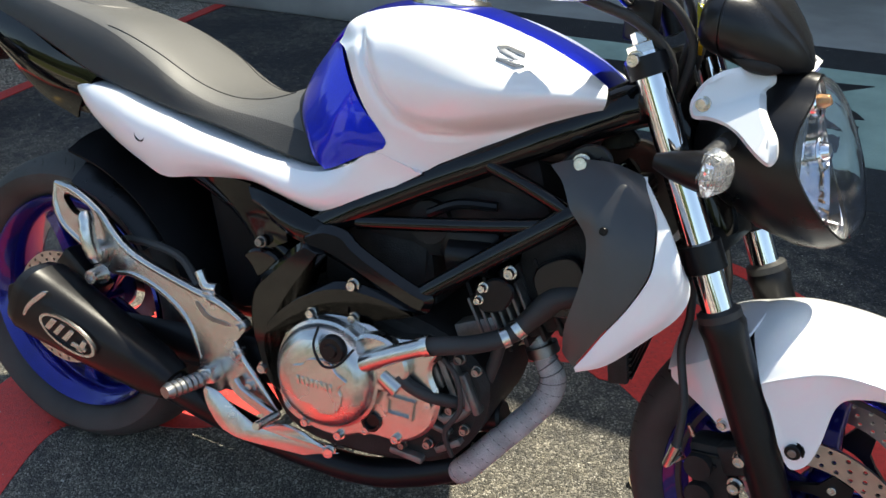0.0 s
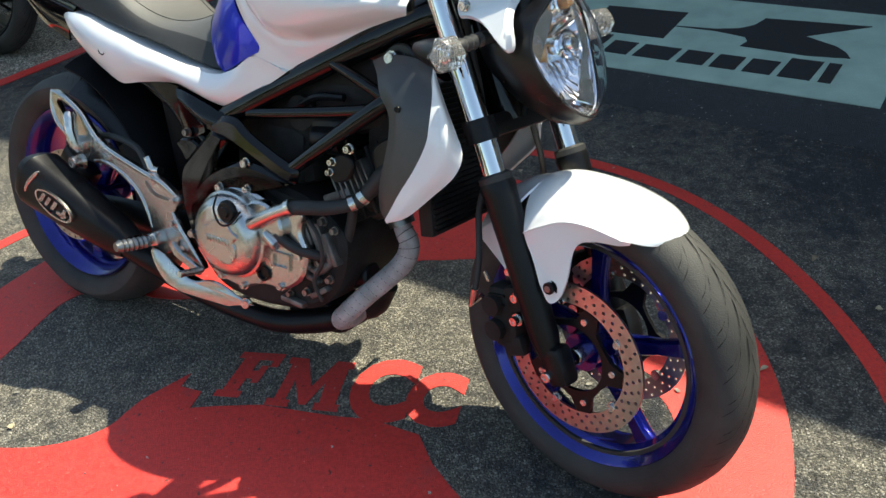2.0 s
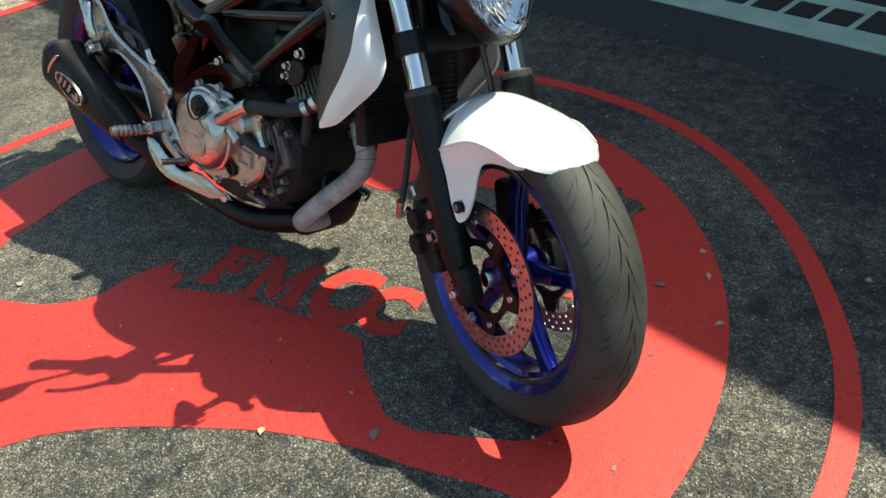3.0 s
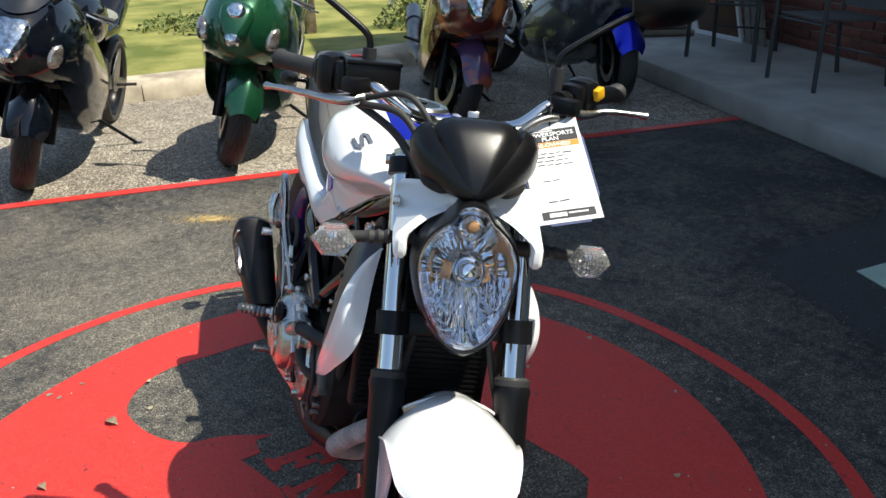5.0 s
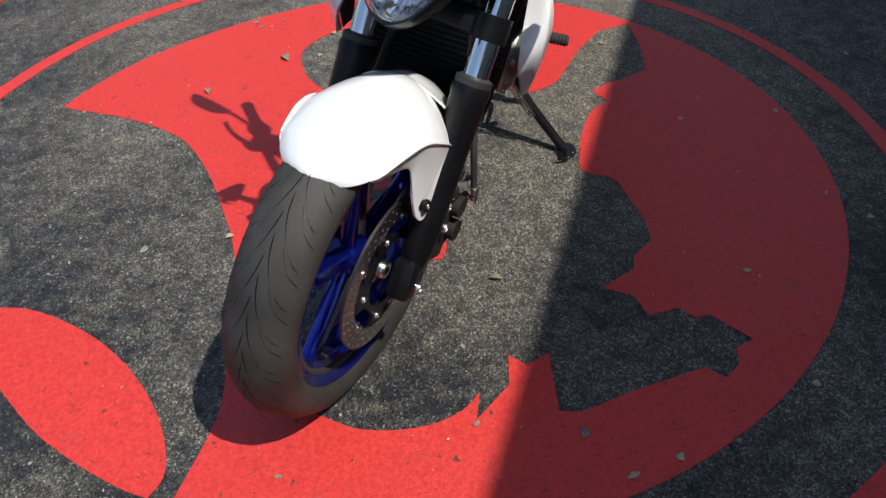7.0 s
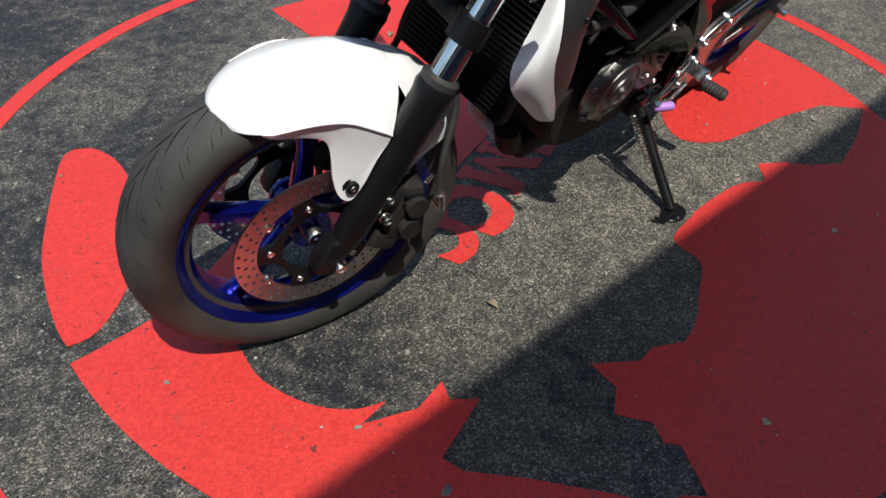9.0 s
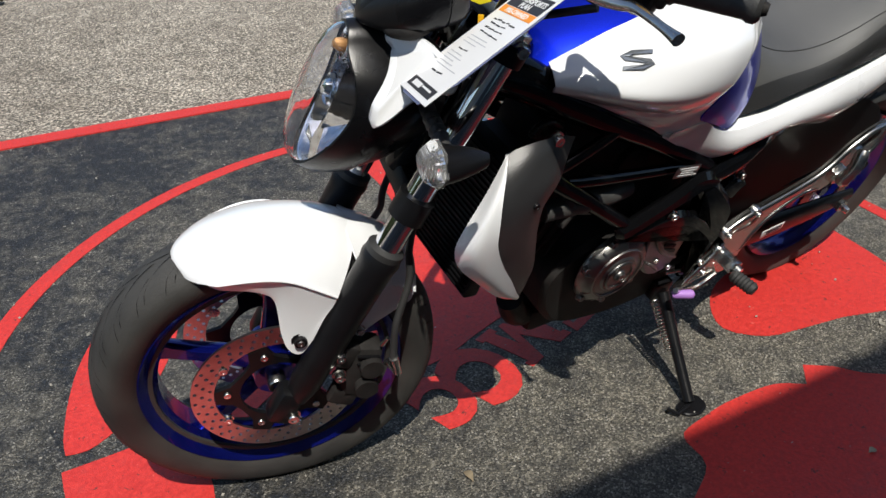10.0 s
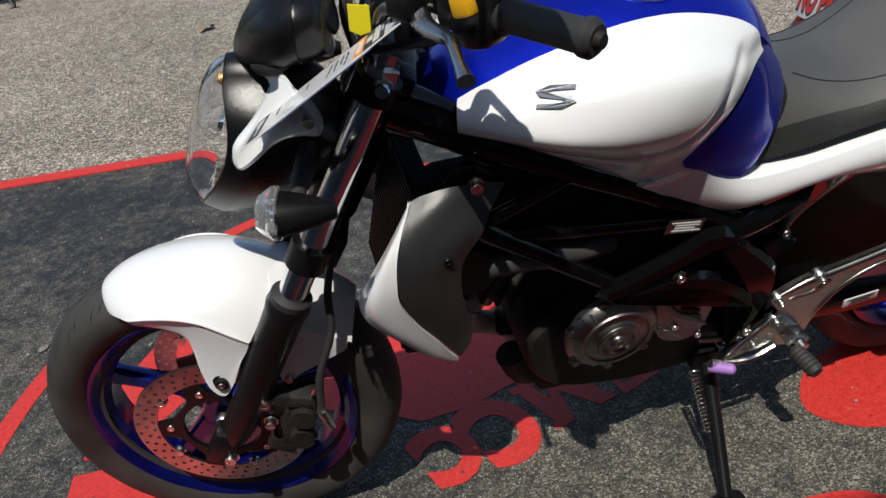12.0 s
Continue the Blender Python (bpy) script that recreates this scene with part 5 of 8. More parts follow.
side_c = [(0.114, 0.130, 0.766), (0.150, 0.146, 0.752), (0.212, 0.158, 0.734), (0.275, 0.162, 0.714), (0.335, 0.162, 0.700), (0.40, 0.162, 0.694), (0.455, 0.160, 0.690), (0.510, 0.158, 0.680), (0.565, 0.156, 0.668), (0.610, 0.154, 0.664), (0.650, 0.150, 0.674), (0.690, 0.144, 0.692), (0.735, 0.137, 0.716), (0.791, 0.134, 0.726)]
side_d = [(0.115, 0.128, 0.759), (0.152, 0.134, 0.724), (0.209, 0.137, 0.687), (0.271, 0.138, 0.657), (0.314, 0.138, 0.642), (0.369, 0.138, 0.651), (0.440, 0.138, 0.661), (0.496, 0.137, 0.663), (0.552, 0.136, 0.649), (0.595, 0.135, 0.638), (0.632, 0.134, 0.636), (0.668, 0.134, 0.648), (0.716, 0.134, 0.675), (0.754, 0.133, 0.700), (0.794, 0.132, 0.725)]
side = skin(side_u, side_c, side_d, 44, 14, 0.005)
for s in (1, -1):
    sp = part("side_panel", side if s > 0 else mirrored(side), WHITE, bike, "pearl white tail side panel")
    part("panel_flange", skin([(x, s * (y - 0.002), z - 0.003) for x, y, z in side_u[1:12]], [(x, s * (y - 0.022), z + 0.001) for x, y, z in side_u[1:12]], [(x, s * (y - 0.045), z + 0.004) for x, y, z in side_u[1:12]], 30, 6, 0.004), WHITE, sp)
    part("panel_hole", lathe([(0.0, 0.0), (0.006, 0.0), (0.011, 0.004), (0.013, 0.0), (0.013, -0.006), (0, -0.006)], (0.281, s * 0.158, 0.712), (0, s, 0.1), 16), MATTE, sp)
    part("under_panel", skin([(0.16, s * 0.118, 0.700), (0.30, s * 0.130, 0.662), (0.45, s * 0.136, 0.662), (0.58, s * 0.140, 0.648)], [(0.30, s * 0.110, 0.662), (0.38, s * 0.118, 0.634), (0.47, s * 0.126, 0.608), (0.56, s * 0.132, 0.608)], [(0.42, s * 0.10, 0.62), (0.46, s * 0.110, 0.585), (0.505, s * 0.128, 0.548), (0.56, s * 0.130, 0.57)], 14, 8, 0.004), GLOSS, bike, "gloss black side cover")
    part("subframe_bolt", bolt((0.513, s * 0.141, 0.563), 0.0075, (0, s, 0), 0.005), ALU_DARK, bike)
    part("subframe_tube", tube([(0.555, s * 0.115, 0.545), (0.40, s * 0.105, 0.63), (0.20, s * 0.095, 0.70), (0.0, s * 0.08, 0.76)], 0.014, 12, 1.0, 14), GLOSS, bike, "black subframe tube")

# frame
for s in (1, -1):
    y = s * 0.140
    part("frame_spar", tube([(0.610, s * 0.128, 0.602), (0.690, s * 0.122, 0.652), (0.780, s * 0.112, 0.702), (0.880, s * 0.106, 0.754), (0.980, s * 0.092, 0.808), (1.070, s * 0.066, 0.856), (1.115, s * 0.045, 0.872)], [0.024, 0.024, 0.0245, 0.025, 0.029, 0.034, 0.036], 20, 0.85, 30), GLOSS, bike, "gloss black frame spar")
    part("frame_strut", tube([(0.690, s * 0.130, 0.630), (0.830, s * 0.130, 0.652), (0.955, s * 0.129, 0.674), (1.000, s * 0.127, 0.684)], 0.0115, 16, 0.9, 14), GLOSS, bike)
    part("frame_strut", tube([(0.895, s * 0.116, 0.752), (0.960, s * 0.124, 0.732), (1.030, s * 0.124, 0.703)], 0.0115, 16, 0.9, 10), GLOSS, bike)
    part("frame_strut", tube([(1.065, s * 0.104, 0.742), (1.020, s * 0.124, 0.699), (0.930, s * 0.134, 0.630), (0.815, s * 0.142, 0.540)], [0.017, 0.017, 0.016, 0.014], 18, 0.9, 18), GLOSS, bike)
    part("frame_gusset", plate([(0.596, 0.600), (0.640, 0.622), (0.682, 0.620), (0.706, 0.596), (0.808, 0.552), (0.842, 0.545), (0.832, 0.512), (0.812, 0.508), (0.715, 0.546), (0.650, 0.572), (0.610, 0.575)], s * 0.148 - 0.013, s * 0.148 + 0.013, 0.011, 2), GLOSS, bike, "gloss black frame gusset")
    part("frame_arch", plate([(0.532, 0.432), (0.566, 0.472), (0.600, 0.500), (0.645, 0.524), (0.694, 0.536), (0.764, 0.530), (0.822, 0.514), (0.812, 0.502), (0.716, 0.503), (0.633, 0.474), (0.585, 0.438), (0.555, 0.404), (0.534, 0.400)], s * 0.146 - 0.012, s * 0.146 + 0.012, 0.010, 2), GLOSS, bike, "gloss black arched casting over the engine")
    part("frame_lower", plate([(0.612, 0.590), (0.596, 0.582), (0.549, 0.536), (0.508, 0.494), (0.500, 0.455), (0.505, 0.405), (0.520, 0.362), (0.536, 0.322), (0.560, 0.300), (0.578, 0.302), (0.560, 0.350), (0.545, 0.395), (0.560, 0.430), (0.580, 0.470), (0.604, 0.510), (0.636, 0.556), (0.650, 0.575)], s * 0.143 - 0.014, s * 0.143 + 0.014, 0.011, 2), GLOSS, bike, "gloss black swingarm pivot casting")
    part("pivot_ear", plate([(0.478, 0.535), (0.496, 0.520), (0.512, 0.495), (0.552, 0.536), (0.540, 0.548), (0.505, 0.552)], s * 0.132 - 0.010, s * 0.132 + 0.010, 0.004, 1), GLOSS, bike)
    part("subframe_cover", net([[(0.488, s * 0.140, 0.655), (0.530, s * 0.146, 0.651), (0.590, s * 0.148, 0.636), (0.640, s * 0.148, 0.620)], [(0.505, s * 0.150, 0.634), (0.545, s * 0.158, 0.622), (0.590, s * 0.160, 0.608), (0.630, s * 0.158, 0.602)], [(0.512, s * 0.142, 0.627), (0.545, s * 0.150, 0.606), (0.585, s * 0.154, 0.590), (0.612, s * 0.152, 0.582)]], 14, 9, 0.005), GLOSS, bike, "gloss black subframe cover")
    part("frame_bolt", bolt((0.701, s * 0.158, 0.533), 0.0085, (0, s, 0), 0.006), STEEL, bike)
    part("frame_bolt", bolt((0.535, s * 0.157, 0.343), 0.0085, (0, s, 0), 0.006), STEEL, bike)
part("head_tube", tube([Vector((1.10, 0, 0.925)) + FD * k for k in (0.0, 0.02, 0.25, 0.27)], [0.034, 0.038, 0.038, 0.034], 20), GLOSS, bike, "black steering head")

# engine
# dark blocks added to give the blackness seen between the frame tubes
part("bay_filler", box((0.82, 0, 0.66), (0.34, 0.17, 0.15), pose(0, 0, 0, 0, -18, 0), 0.03), DARK, bike, "dark filler block added behind the frame")
part("rear_filler", box((0.70, 0, 0.55), (0.20, 0.18, 0.14), None, 0.03), DARK, bike)
part("front_filler", box((1.0, 0, 0.60), (0.12, 0.15, 0.16), None, 0.02), DARK, bike)
_A = [radians(k) for k in (12, 30, 50, 68, 82)]
part("inner_fender", skin([(0.345 * math.cos(t), 0.10, 0.30 + 0.345 * math.sin(t)) for t in _A], [(0.375 * math.cos(t), 0, 0.305 + 0.375 * math.sin(t)) for t in _A], [(0.345 * math.cos(t), -0.10, 0.30 + 0.345 * math.sin(t)) for t in _A], 20, 9, 0.005), DEEP, bike, "black inner mudguard over the rear tyre")
part("shock_cover", box((0.43, 0, 0.55), (0.13, 0.16, 0.30), pose(0, 0, 0, 0, -14, 0), 0.03), DEEP, bike, "black cover round the shock absorber")
eng = part("engine", join(plate([(0.50, 0.30), (0.53, 0.47), (0.68, 0.485), (0.84, 0.46), (0.93, 0.40), (0.92, 0.30), (0.86, 0.22), (0.70, 0.19), (0.56, 0.20)], -0.125, 0.115, 0.012, 2), box((0.72, 0, 0.56), (0.15, 0.16, 0.20), pose(0, 0, 0, 0, -12, 0), 0.02), box((0.950, 0, 0.512), (0.17, 0.14, 0.115), pose(0, 0, 0, 0, -30, 0), 0.02)), DARK, bike, "black and silver v-twin engine")
for k in range(5):
    part("fin", moved(box((0.885 + 0.026 * k, 0, 0.475 + 0.0155 * k), (0.008, 0.155, 0.13), pose(0, 0, 0, 0, -28, 0), 0.003), Matrix()), DARK, eng)
part("rear_head", join(box((0.76, 0, 0.65), (0.16, 0.15, 0.07), pose(0, 0, 0, 0, -12, 0), 0.015), tube([(0.79, -0.10, 0.625), (0.79, 0.10, 0.625)], 0.035, 16), box((0.85, 0, 0.70), (0.20, 0.17, 0.06), None, 0.02)), DARK, eng)
part("intake", join(tube([(0.83, -0.085, 0.58), (0.90, -0.09, 0.585)], 0.03, 16), box((0.86, -0.06, 0.60), (0.10, 0.08, 0.06), None, 0.012), tube([(0.79, -0.10, 0.64), (0.84, -0.105, 0.665), (0.90, -0.10, 0.67)], 0.008, 8, 1, 10)), SATIN, eng, "throttle body")
right_case = plate([(0.565, 0.270), (0.600, 0.245), (0.680, 0.236), (0.735, 0.262), (0.800, 0.262), (0.850, 0.300), (0.862, 0.360), (0.835, 0.405), (0.855, 0.440), (0.820, 0.452), (0.765, 0.440), (0.700, 0.466), (0.640, 0.460), (0.585, 0.420), (0.562, 0.350)], -0.160, -0.118, 0.006, 2)
rc = part("clutch_case", right_case, ALU, eng, "cast aluminium engine case")
part("clutch_cover", lathe([(0.0, 0.058), (0.040, 0.058), (0.066, 0.056), (0.079, 0.050), (0.086, 0.040), (0.089, 0.028), (0.094, 0.026), (0.096, 0.018), (0.096, 0.0), (0, 0)], (0.665, -0.150, 0.360), (0, -1, 0), 56), ALU, rc, "round aluminium clutch cover")
part("cover_relief", plate([(0.615, 0.345), (0.635, 0.318), (0.660, 0.320), (0.675, 0.305), (0.708, 0.315), (0.715, 0.345), (0.705, 0.362), (0.725, 0.375), (0.700, 0.385), (0.690, 0.405), (0.650, 0.400), (0.640, 0.385), (0.618, 0.380)], -0.2115, -0.205, 0.0015, 2), ALU, rc)
for i in range(8):
    part("relief_bar", box((0.634 + 0.0085 * i, -0.2125, 0.358), (0.005, 0.0018, 0.014), pose(0, 0, 0, 0, -10, 0), 0.0006), ALU, rc)
part("oil_cap", lathe([(0, 0.016), (0.010, 0.016), (0.012, 0.012), (0.020, 0.012), (0.023, 0.008), (0.024, 0), (0, 0)], (0.692, -0.203, 0.424), (0, -1, 0), 24), SATIN, rc, "black oil filler cap")
part("safety_wire", tube([(0.664, -0.206, 0.456), (0.662, -0.216, 0.425), (0.680, -0.218, 0.398), (0.705, -0.216, 0.402), (0.728, -0.206, 0.432)], 0.0022, 6, 1.0, 24), SATIN, rc)
for x, z in ((0.578, 0.30), (0.572, 0.345), (0.585, 0.405), (0.622, 0.452), (0.70, 0.462), (0.762, 0.436), (0.815, 0.446), (0.842, 0.35), (0.79, 0.272), (0.735, 0.272), (0.685, 0.246), (0.62, 0.252)):
    part("case_bolt", bolt((x, -0.162, z), 0.0075, (0, -1, 0), 0.006), STEEL, rc)
part("drain_plug", lathe([(0, -0.002), (0.010, -0.002), (0.012, 0.003), (0.017, 0.003), (0.017, -0.01), (0, -0.01)], (0.745, -0.163, 0.290), (0, -1, 0), 20), SATIN, rc)
part("case_rib", join(box((0.79, -0.163, 0.315), (0.045, 0.006, 0.005)), box((0.795, -0.163, 0.345), (0.05, 0.006, 0.005)), box((0.772, -0.163, 0.33), (0.005, 0.006, 0.035)), box((0.815, -0.163, 0.33), (0.005, 0.006, 0.035))), ALU, rc)
part("pump_cover", plate([(0.700, 0.400), (0.715, 0.445), (0.760, 0.452), (0.800, 0.430), (0.812, 0.395), (0.790, 0.362), (0.745, 0.352)], -0.178, -0.150, 0.005, 2), ALU, rc, "water pump cover")
part("water_pipe", tube([(0.735, -0.182, 0.402), (0.79, -0.186, 0.434), (0.845, -0.186, 0.462)], [0.0165, 0.0145, 0.0135], 18, 1.0, 8), ALU, eng, "aluminium water pipe")
part("water_hose", tube([(0.835, -0.186, 0.458), (0.868, -0.172, 0.462), (0.905, -0.142, 0.463), (0.942, -0.114, 0.475), (0.962, -0.105, 0.494), (0.985, -0.098, 0.523), (1.006, -0.092, 0.545), (1.040, -0.085, 0.558)], [0.0145, 0.0145, 0.0145, 0.0145, 0.0150, 0.0185, 0.0195, 0.0195], 16, 1.0, 22), RUBBER, eng, "black coolant hose")
for p, d in (((0.842, -0.186, 0.461), (0.86, 0, 0.4)), ((0.939, -0.116, 0.474), (0.75, 0.45, 0.45)), ((0.957, -0.107, 0.489), (0.65, 0.3, 0.7))):
    part("hose_clamp", lathe([(0.0150, -0.006), (0.0172, -0.006), (0.0172, 0.006), (0.0150, 0.006)], p, d, 20), STEEL, eng, "steel hose clamp")
part("lower_hose", tube([(0.790, -0.170, 0.390), (0.812, -0.168, 0.376), (0.840, -0.160, 0.364), (0.875, -0.140, 0.355), (0.905, -0.115, 0.350)], 0.0105, 12, 1.0, 20), RUBBER, eng, "black lower hose")
part("hose_stub", tube([(0.765, -0.170, 0.385), (0.795, -0.172, 0.368)], 0.0165, 14), ALU, eng)
part("hose", tube([(0.930, -0.105, 0.465), (0.925, -0.102, 0.430), (0.910, -0.100, 0.372), (0.890, -0.098, 0.322), (0.858, -0.095, 0.290), (0.820, -0.09, 0.270)], 0.0105, 10, 1.0, 20), RUBBER, eng)
part("oil_filter", lathe([(0, 0.075), (0.024, 0.075), (0.029, 0.070), (0.029, 0.02), (0.033, 0.0), (0, 0)], (0.855, -0.02, 0.272), (0.95, -0.05, 0.22), 24), SATIN, eng, "black oil filter")
part("bracket_plate", plate([(0.885, 0.545), (0.92, 0.575), (0.955, 0.560), (0.94, 0.52), (0.90, 0.51)], -0.135, -0.122, 0.003, 2), SATIN, eng)
for x, z, r in ((0.903, 0.553, 0.0062), (0.942, 0.585, 0.0078), (0.898, 0.532, 0.0056)):
    part("mount_bolt", bolt((x, -0.140, z), r, (0, -1, 0), 0.007), STEEL, eng)
for i in range(7):
    part("head_fin", box((0.884 + 0.012 * i, -0.086, 0.490 + 0.007 * i), (0.0055, 0.034, 0.062), pose(0, 0, 0, 0, -30, 0), 0.002), ENGINE_GREY, eng)
part("cylinder_base", box((0.885, -0.080, 0.468), (0.07, 0.04, 0.028), pose(0, 0, 0, 0, -25, 0), 0.004), ENGINE_GREY, eng)
eng.location = (0.008, 0, 0.018)
# left side covers
lc = part("stator_cover", lathe([(0, 0.034), (0.012, 0.034), (0.014, 0.030), (0.040, 0.030), (0.044, 0.026), (0.068, 0.024), (0.080, 0.014), (0.084, 0.0), (0, 0)], (0.788, 0.115, 0.378), (0, 1, 0), 48), ALU_DARK, eng, "dull aluminium stator cover")
lc.location = (-0.006, 0.014, 0.014)
part("stator_ring", lathe([(0.028, 0.0), (0.0285, 0.004), (0.033, 0.005), (0.0355, 0.003), (0.036, 0.0)], (0.788, 0.1445, 0.378), (0, 1, 0), 36), ALU_DARK, lc)
part("stator_ring", lathe([(0.056, 0.0), (0.057, 0.004), (0.061, 0.004), (0.063, 0.0)], (0.788, 0.1385, 0.378), (0, 1, 0), 40), ALU_DARK, lc)
for k in range(9):
    a = radians(40 * k + 12)
    part("stator_rib", tube([(0.788 + 0.064 * math.cos(a), 0.1385, 0.378 + 0.064 * math.sin(a)), (0.788 + 0.081 * math.cos(a), 0.128, 0.378 + 0.081 * math.sin(a))], 0.003, 6), ALU_DARK, lc)
part("stator_boss", bolt((0.788, 0.150, 0.378), 0.011, (0, 1, 0), 0.004), ALU_DARK, lc)
part("stator_rim", plate([(0.70, 0.36), (0.715, 0.31), (0.76, 0.285), (0.82, 0.29), (0.865, 0.33), (0.872, 0.39), (0.85, 0.44), (0.80, 0.465), (0.745, 0.462), (0.712, 0.43)], 0.108, 0.126, 0.005, 2), ALU_DARK, lc)
for k in range(7):
    a = radians(20 + 50 * k)
    part("case_bolt", bolt((0.788 + 0.083 * math.cos(a), 0.128, 0.376 + 0.085 * math.sin(a)), 0.007, (0, 1, 0), 0.004), ALU_DARK, lc)
sc = part("sprocket_cover", plate([(0.612, 0.352), (0.600, 0.428), (0.622, 0.466), (0.648, 0.470), (0.657, 0.458), (0.672, 0.462), (0.684, 0.482), (0.708, 0.476), (0.718, 0.448), (0.708, 0.384), (0.690, 0.352), (0.664, 0.336), (0.636, 0.336)], 0.112, 0.138, 0.004, 2), ALU_DARK, eng, "aluminium sprocket cover")
sc.location = (0.0, 0.010, -0.006)
part("cover_ridge", tube([(0.612, 0.139, 0.372), (0.640, 0.143, 0.392), (0.676, 0.144, 0.420), (0.700, 0.141, 0.456)], [0.003, 0.006, 0.006, 0.003], 8, 1.0, 14), ALU_DARK, sc)
part("cover_ridge", tube([(0.655, 0.139, 0.350), (0.676, 0.142, 0.372), (0.704, 0.140, 0.392)], [0.003, 0.0045, 0.003], 8, 1.0, 10), ALU_DARK, sc)
for x, z in ((0.672, 0.385), (0.612, 0.440), (0.690, 0.470), (0.622, 0.348)):
    part("case_bolt", bolt((x, 0.139, z), 0.0065, (0, 1, 0), 0.005), STEEL, sc)
for i in range(3):
    part("cover_slot", box((0.645 + 0.004 * i, 0.1405, 0.405 + 0.016 * i), (0.038, 0.003, 0.006), pose(0, 0, 0, 0, -22, 0)), DARK, sc)
part("starter", tube([(0.86, 0.085, 0.56), (0.96, 0.088, 0.60)], [0.034, 0.034], 18), ENGINE_GREY, eng)
part("left_hose", join(tube([(1.0, 0.12, 0.60), (0.93, 0.13, 0.605), (0.86, 0.12, 0.59), (0.80, 0.11, 0.585)], 0.019, 14, 1, 16), tube([(0.965, 0.13, 0.64), (0.955, 0.136, 0.60), (0.965, 0.135, 0.57)], 0.009, 10, 1, 10)), DUSTY, eng, "black hose")

# exhaust
for x, z, w, h, r in ((0.835, 0.405, 0.012, 0.075, -28), (0.858, 0.395, 0.012, 0.085, -28), (0.882, 0.382, 0.012, 0.085, -28), (0.900, 0.372, 0.012, 0.070, -28), (0.845, 0.300, 0.060, 0.010, 12), (0.838, 0.322, 0.070, 0.010, 12), (0.872, 0.272, 0.050, 0.012, -35), (0.80, 0.232, 0.060, 0.012, 5)):
    part("crankcase_rib", box((x, -0.128, z), (w, 0.024, h), pose(0, 0, 0, 0, r, 0), 0.003), ENGINE_GREY, eng)
for x, z, r in ((0.875, 0.425, 0.0075), (0.905, 0.412, 0.0065), (0.868, 0.335, 0.007), (0.895, 0.305, 0.0065), (0.835, 0.262, 0.007), (0.790, 0.246, 0.006)):
    part("crankcase_bolt", bolt((x, -0.134, z), r, (0, -1, 0), 0.006), ALU_DARK, eng)
part("sensor_lead", tube([(0.845, -0.150, 0.435), (0.880, -0.152, 0.405), (0.890, -0.148, 0.350), (0.868, -0.146, 0.300), (0.880, -0.135, 0.255)], 0.0045, 8, 1, 20), RUBBER, eng)
part("sensor_plug", box((0.842, -0.146, 0.430), (0.026, 0.022, 0.018), pose(0, 0, 0, 0, -30, 0), 0.003), SATIN, eng)
part("coolant_fitting", tube([(0.86, -0.130, 0.315), (0.885, -0.130, 0.330), (0.90, -0.115, 0.355)], [0.011, 0.010, 0.011], 12, 1, 10), ENGINE_GREY, eng)
HEADER = [(0.970, 0.006, 0.450), (0.987, 0.004, 0.416), (1.004, 0.002, 0.390), (1.003, -0.006, 0.358), (0.980, -0.022, 0.322), (0.940, -0.048, 0.275), (0.905, -0.066, 0.232), (0.885, -0.066, 0.207), (0.878, -0.045, 0.197), (0.878, -0.010, 0.195), (0.870, 0.030, 0.200)]
part("header_pipe", tube(HEADER, [0.0185, 0.0195, 0.0215] + [0.0225] * 8, 20, 1.0, 70), WRAP, bike, "exhaust header in pale heat wrap")
hp = spline(HEADER[1:-1], 240)
coil = []
for i, q in enumerate(hp):
    t = (Vector(hp[min(i + 1, 239)]) - Vector(hp[max(i - 1, 0)])).normalized()
    sd = (Vector((0, 1, 0)) - t * t.y).normalized()
    up = t.cross(sd)
    a = 2 * math.pi * i / 12.5
    coil.append(Vector(q) + (sd * math.cos(a) + up * math.sin(a)) * 0.0219)
part("wrap_edge", tube(coil, 0.0011, 5), WRAP_EDGE, bike, "overlapping wrap edge")
part("header_flange", lathe([(0.019, -0.010), (0.028, -0.010), (0.028, 0.008), (0.019, 0.008)], (0.980, 0.005, 0.432), (0.45, 0.0, -0.89), 24), ALU_DARK, bike, "header clamp")
part("exhaust_stub", tube([(0.905, 0.006, 0.430), (0.945, 0.006, 0.452), (0.972, 0.006, 0.452), (0.982, 0.005, 0.432)], [0.017, 0.018, 0.018, 0.017], 16, 1.0, 16), ALU_DARK, bike, "dull steel exhaust port elbow")
part("link_pipe", tube([(0.87, -0.04, 0.200), (0.80, -0.06, 0.175), (0.72, -0.085, 0.160), (0.62, -0.10, 0.165), (0.52, -0.112, 0.180), (0.45, -0.145, 0.218), (0.395, -0.180, 0.264), (0.355, -0.198, 0.293)], [0.030, 0.029, 0.026, 0.025, 0.025, 0.026, 0.028, 0.030], 18, 1.0, 40), SATIN, bike, "matte black link pipe")
part("collector", join(box((0.80, 0.0, 0.19), (0.16, 0.12, 0.07), None, 0.02), tube([(0.93, 0.03, 0.27), (0.90, 0.03, 0.21), (0.84, 0.02, 0.19)], 0.028, 14, 1, 10)), DARK, bike, "sooty exhaust collector")
MUFD = (Vector((0.062, -0.226, 0.411)) - Vector((0.378, -0.196, 0.287))).normalized()
mlen = 0.322
mrings = []
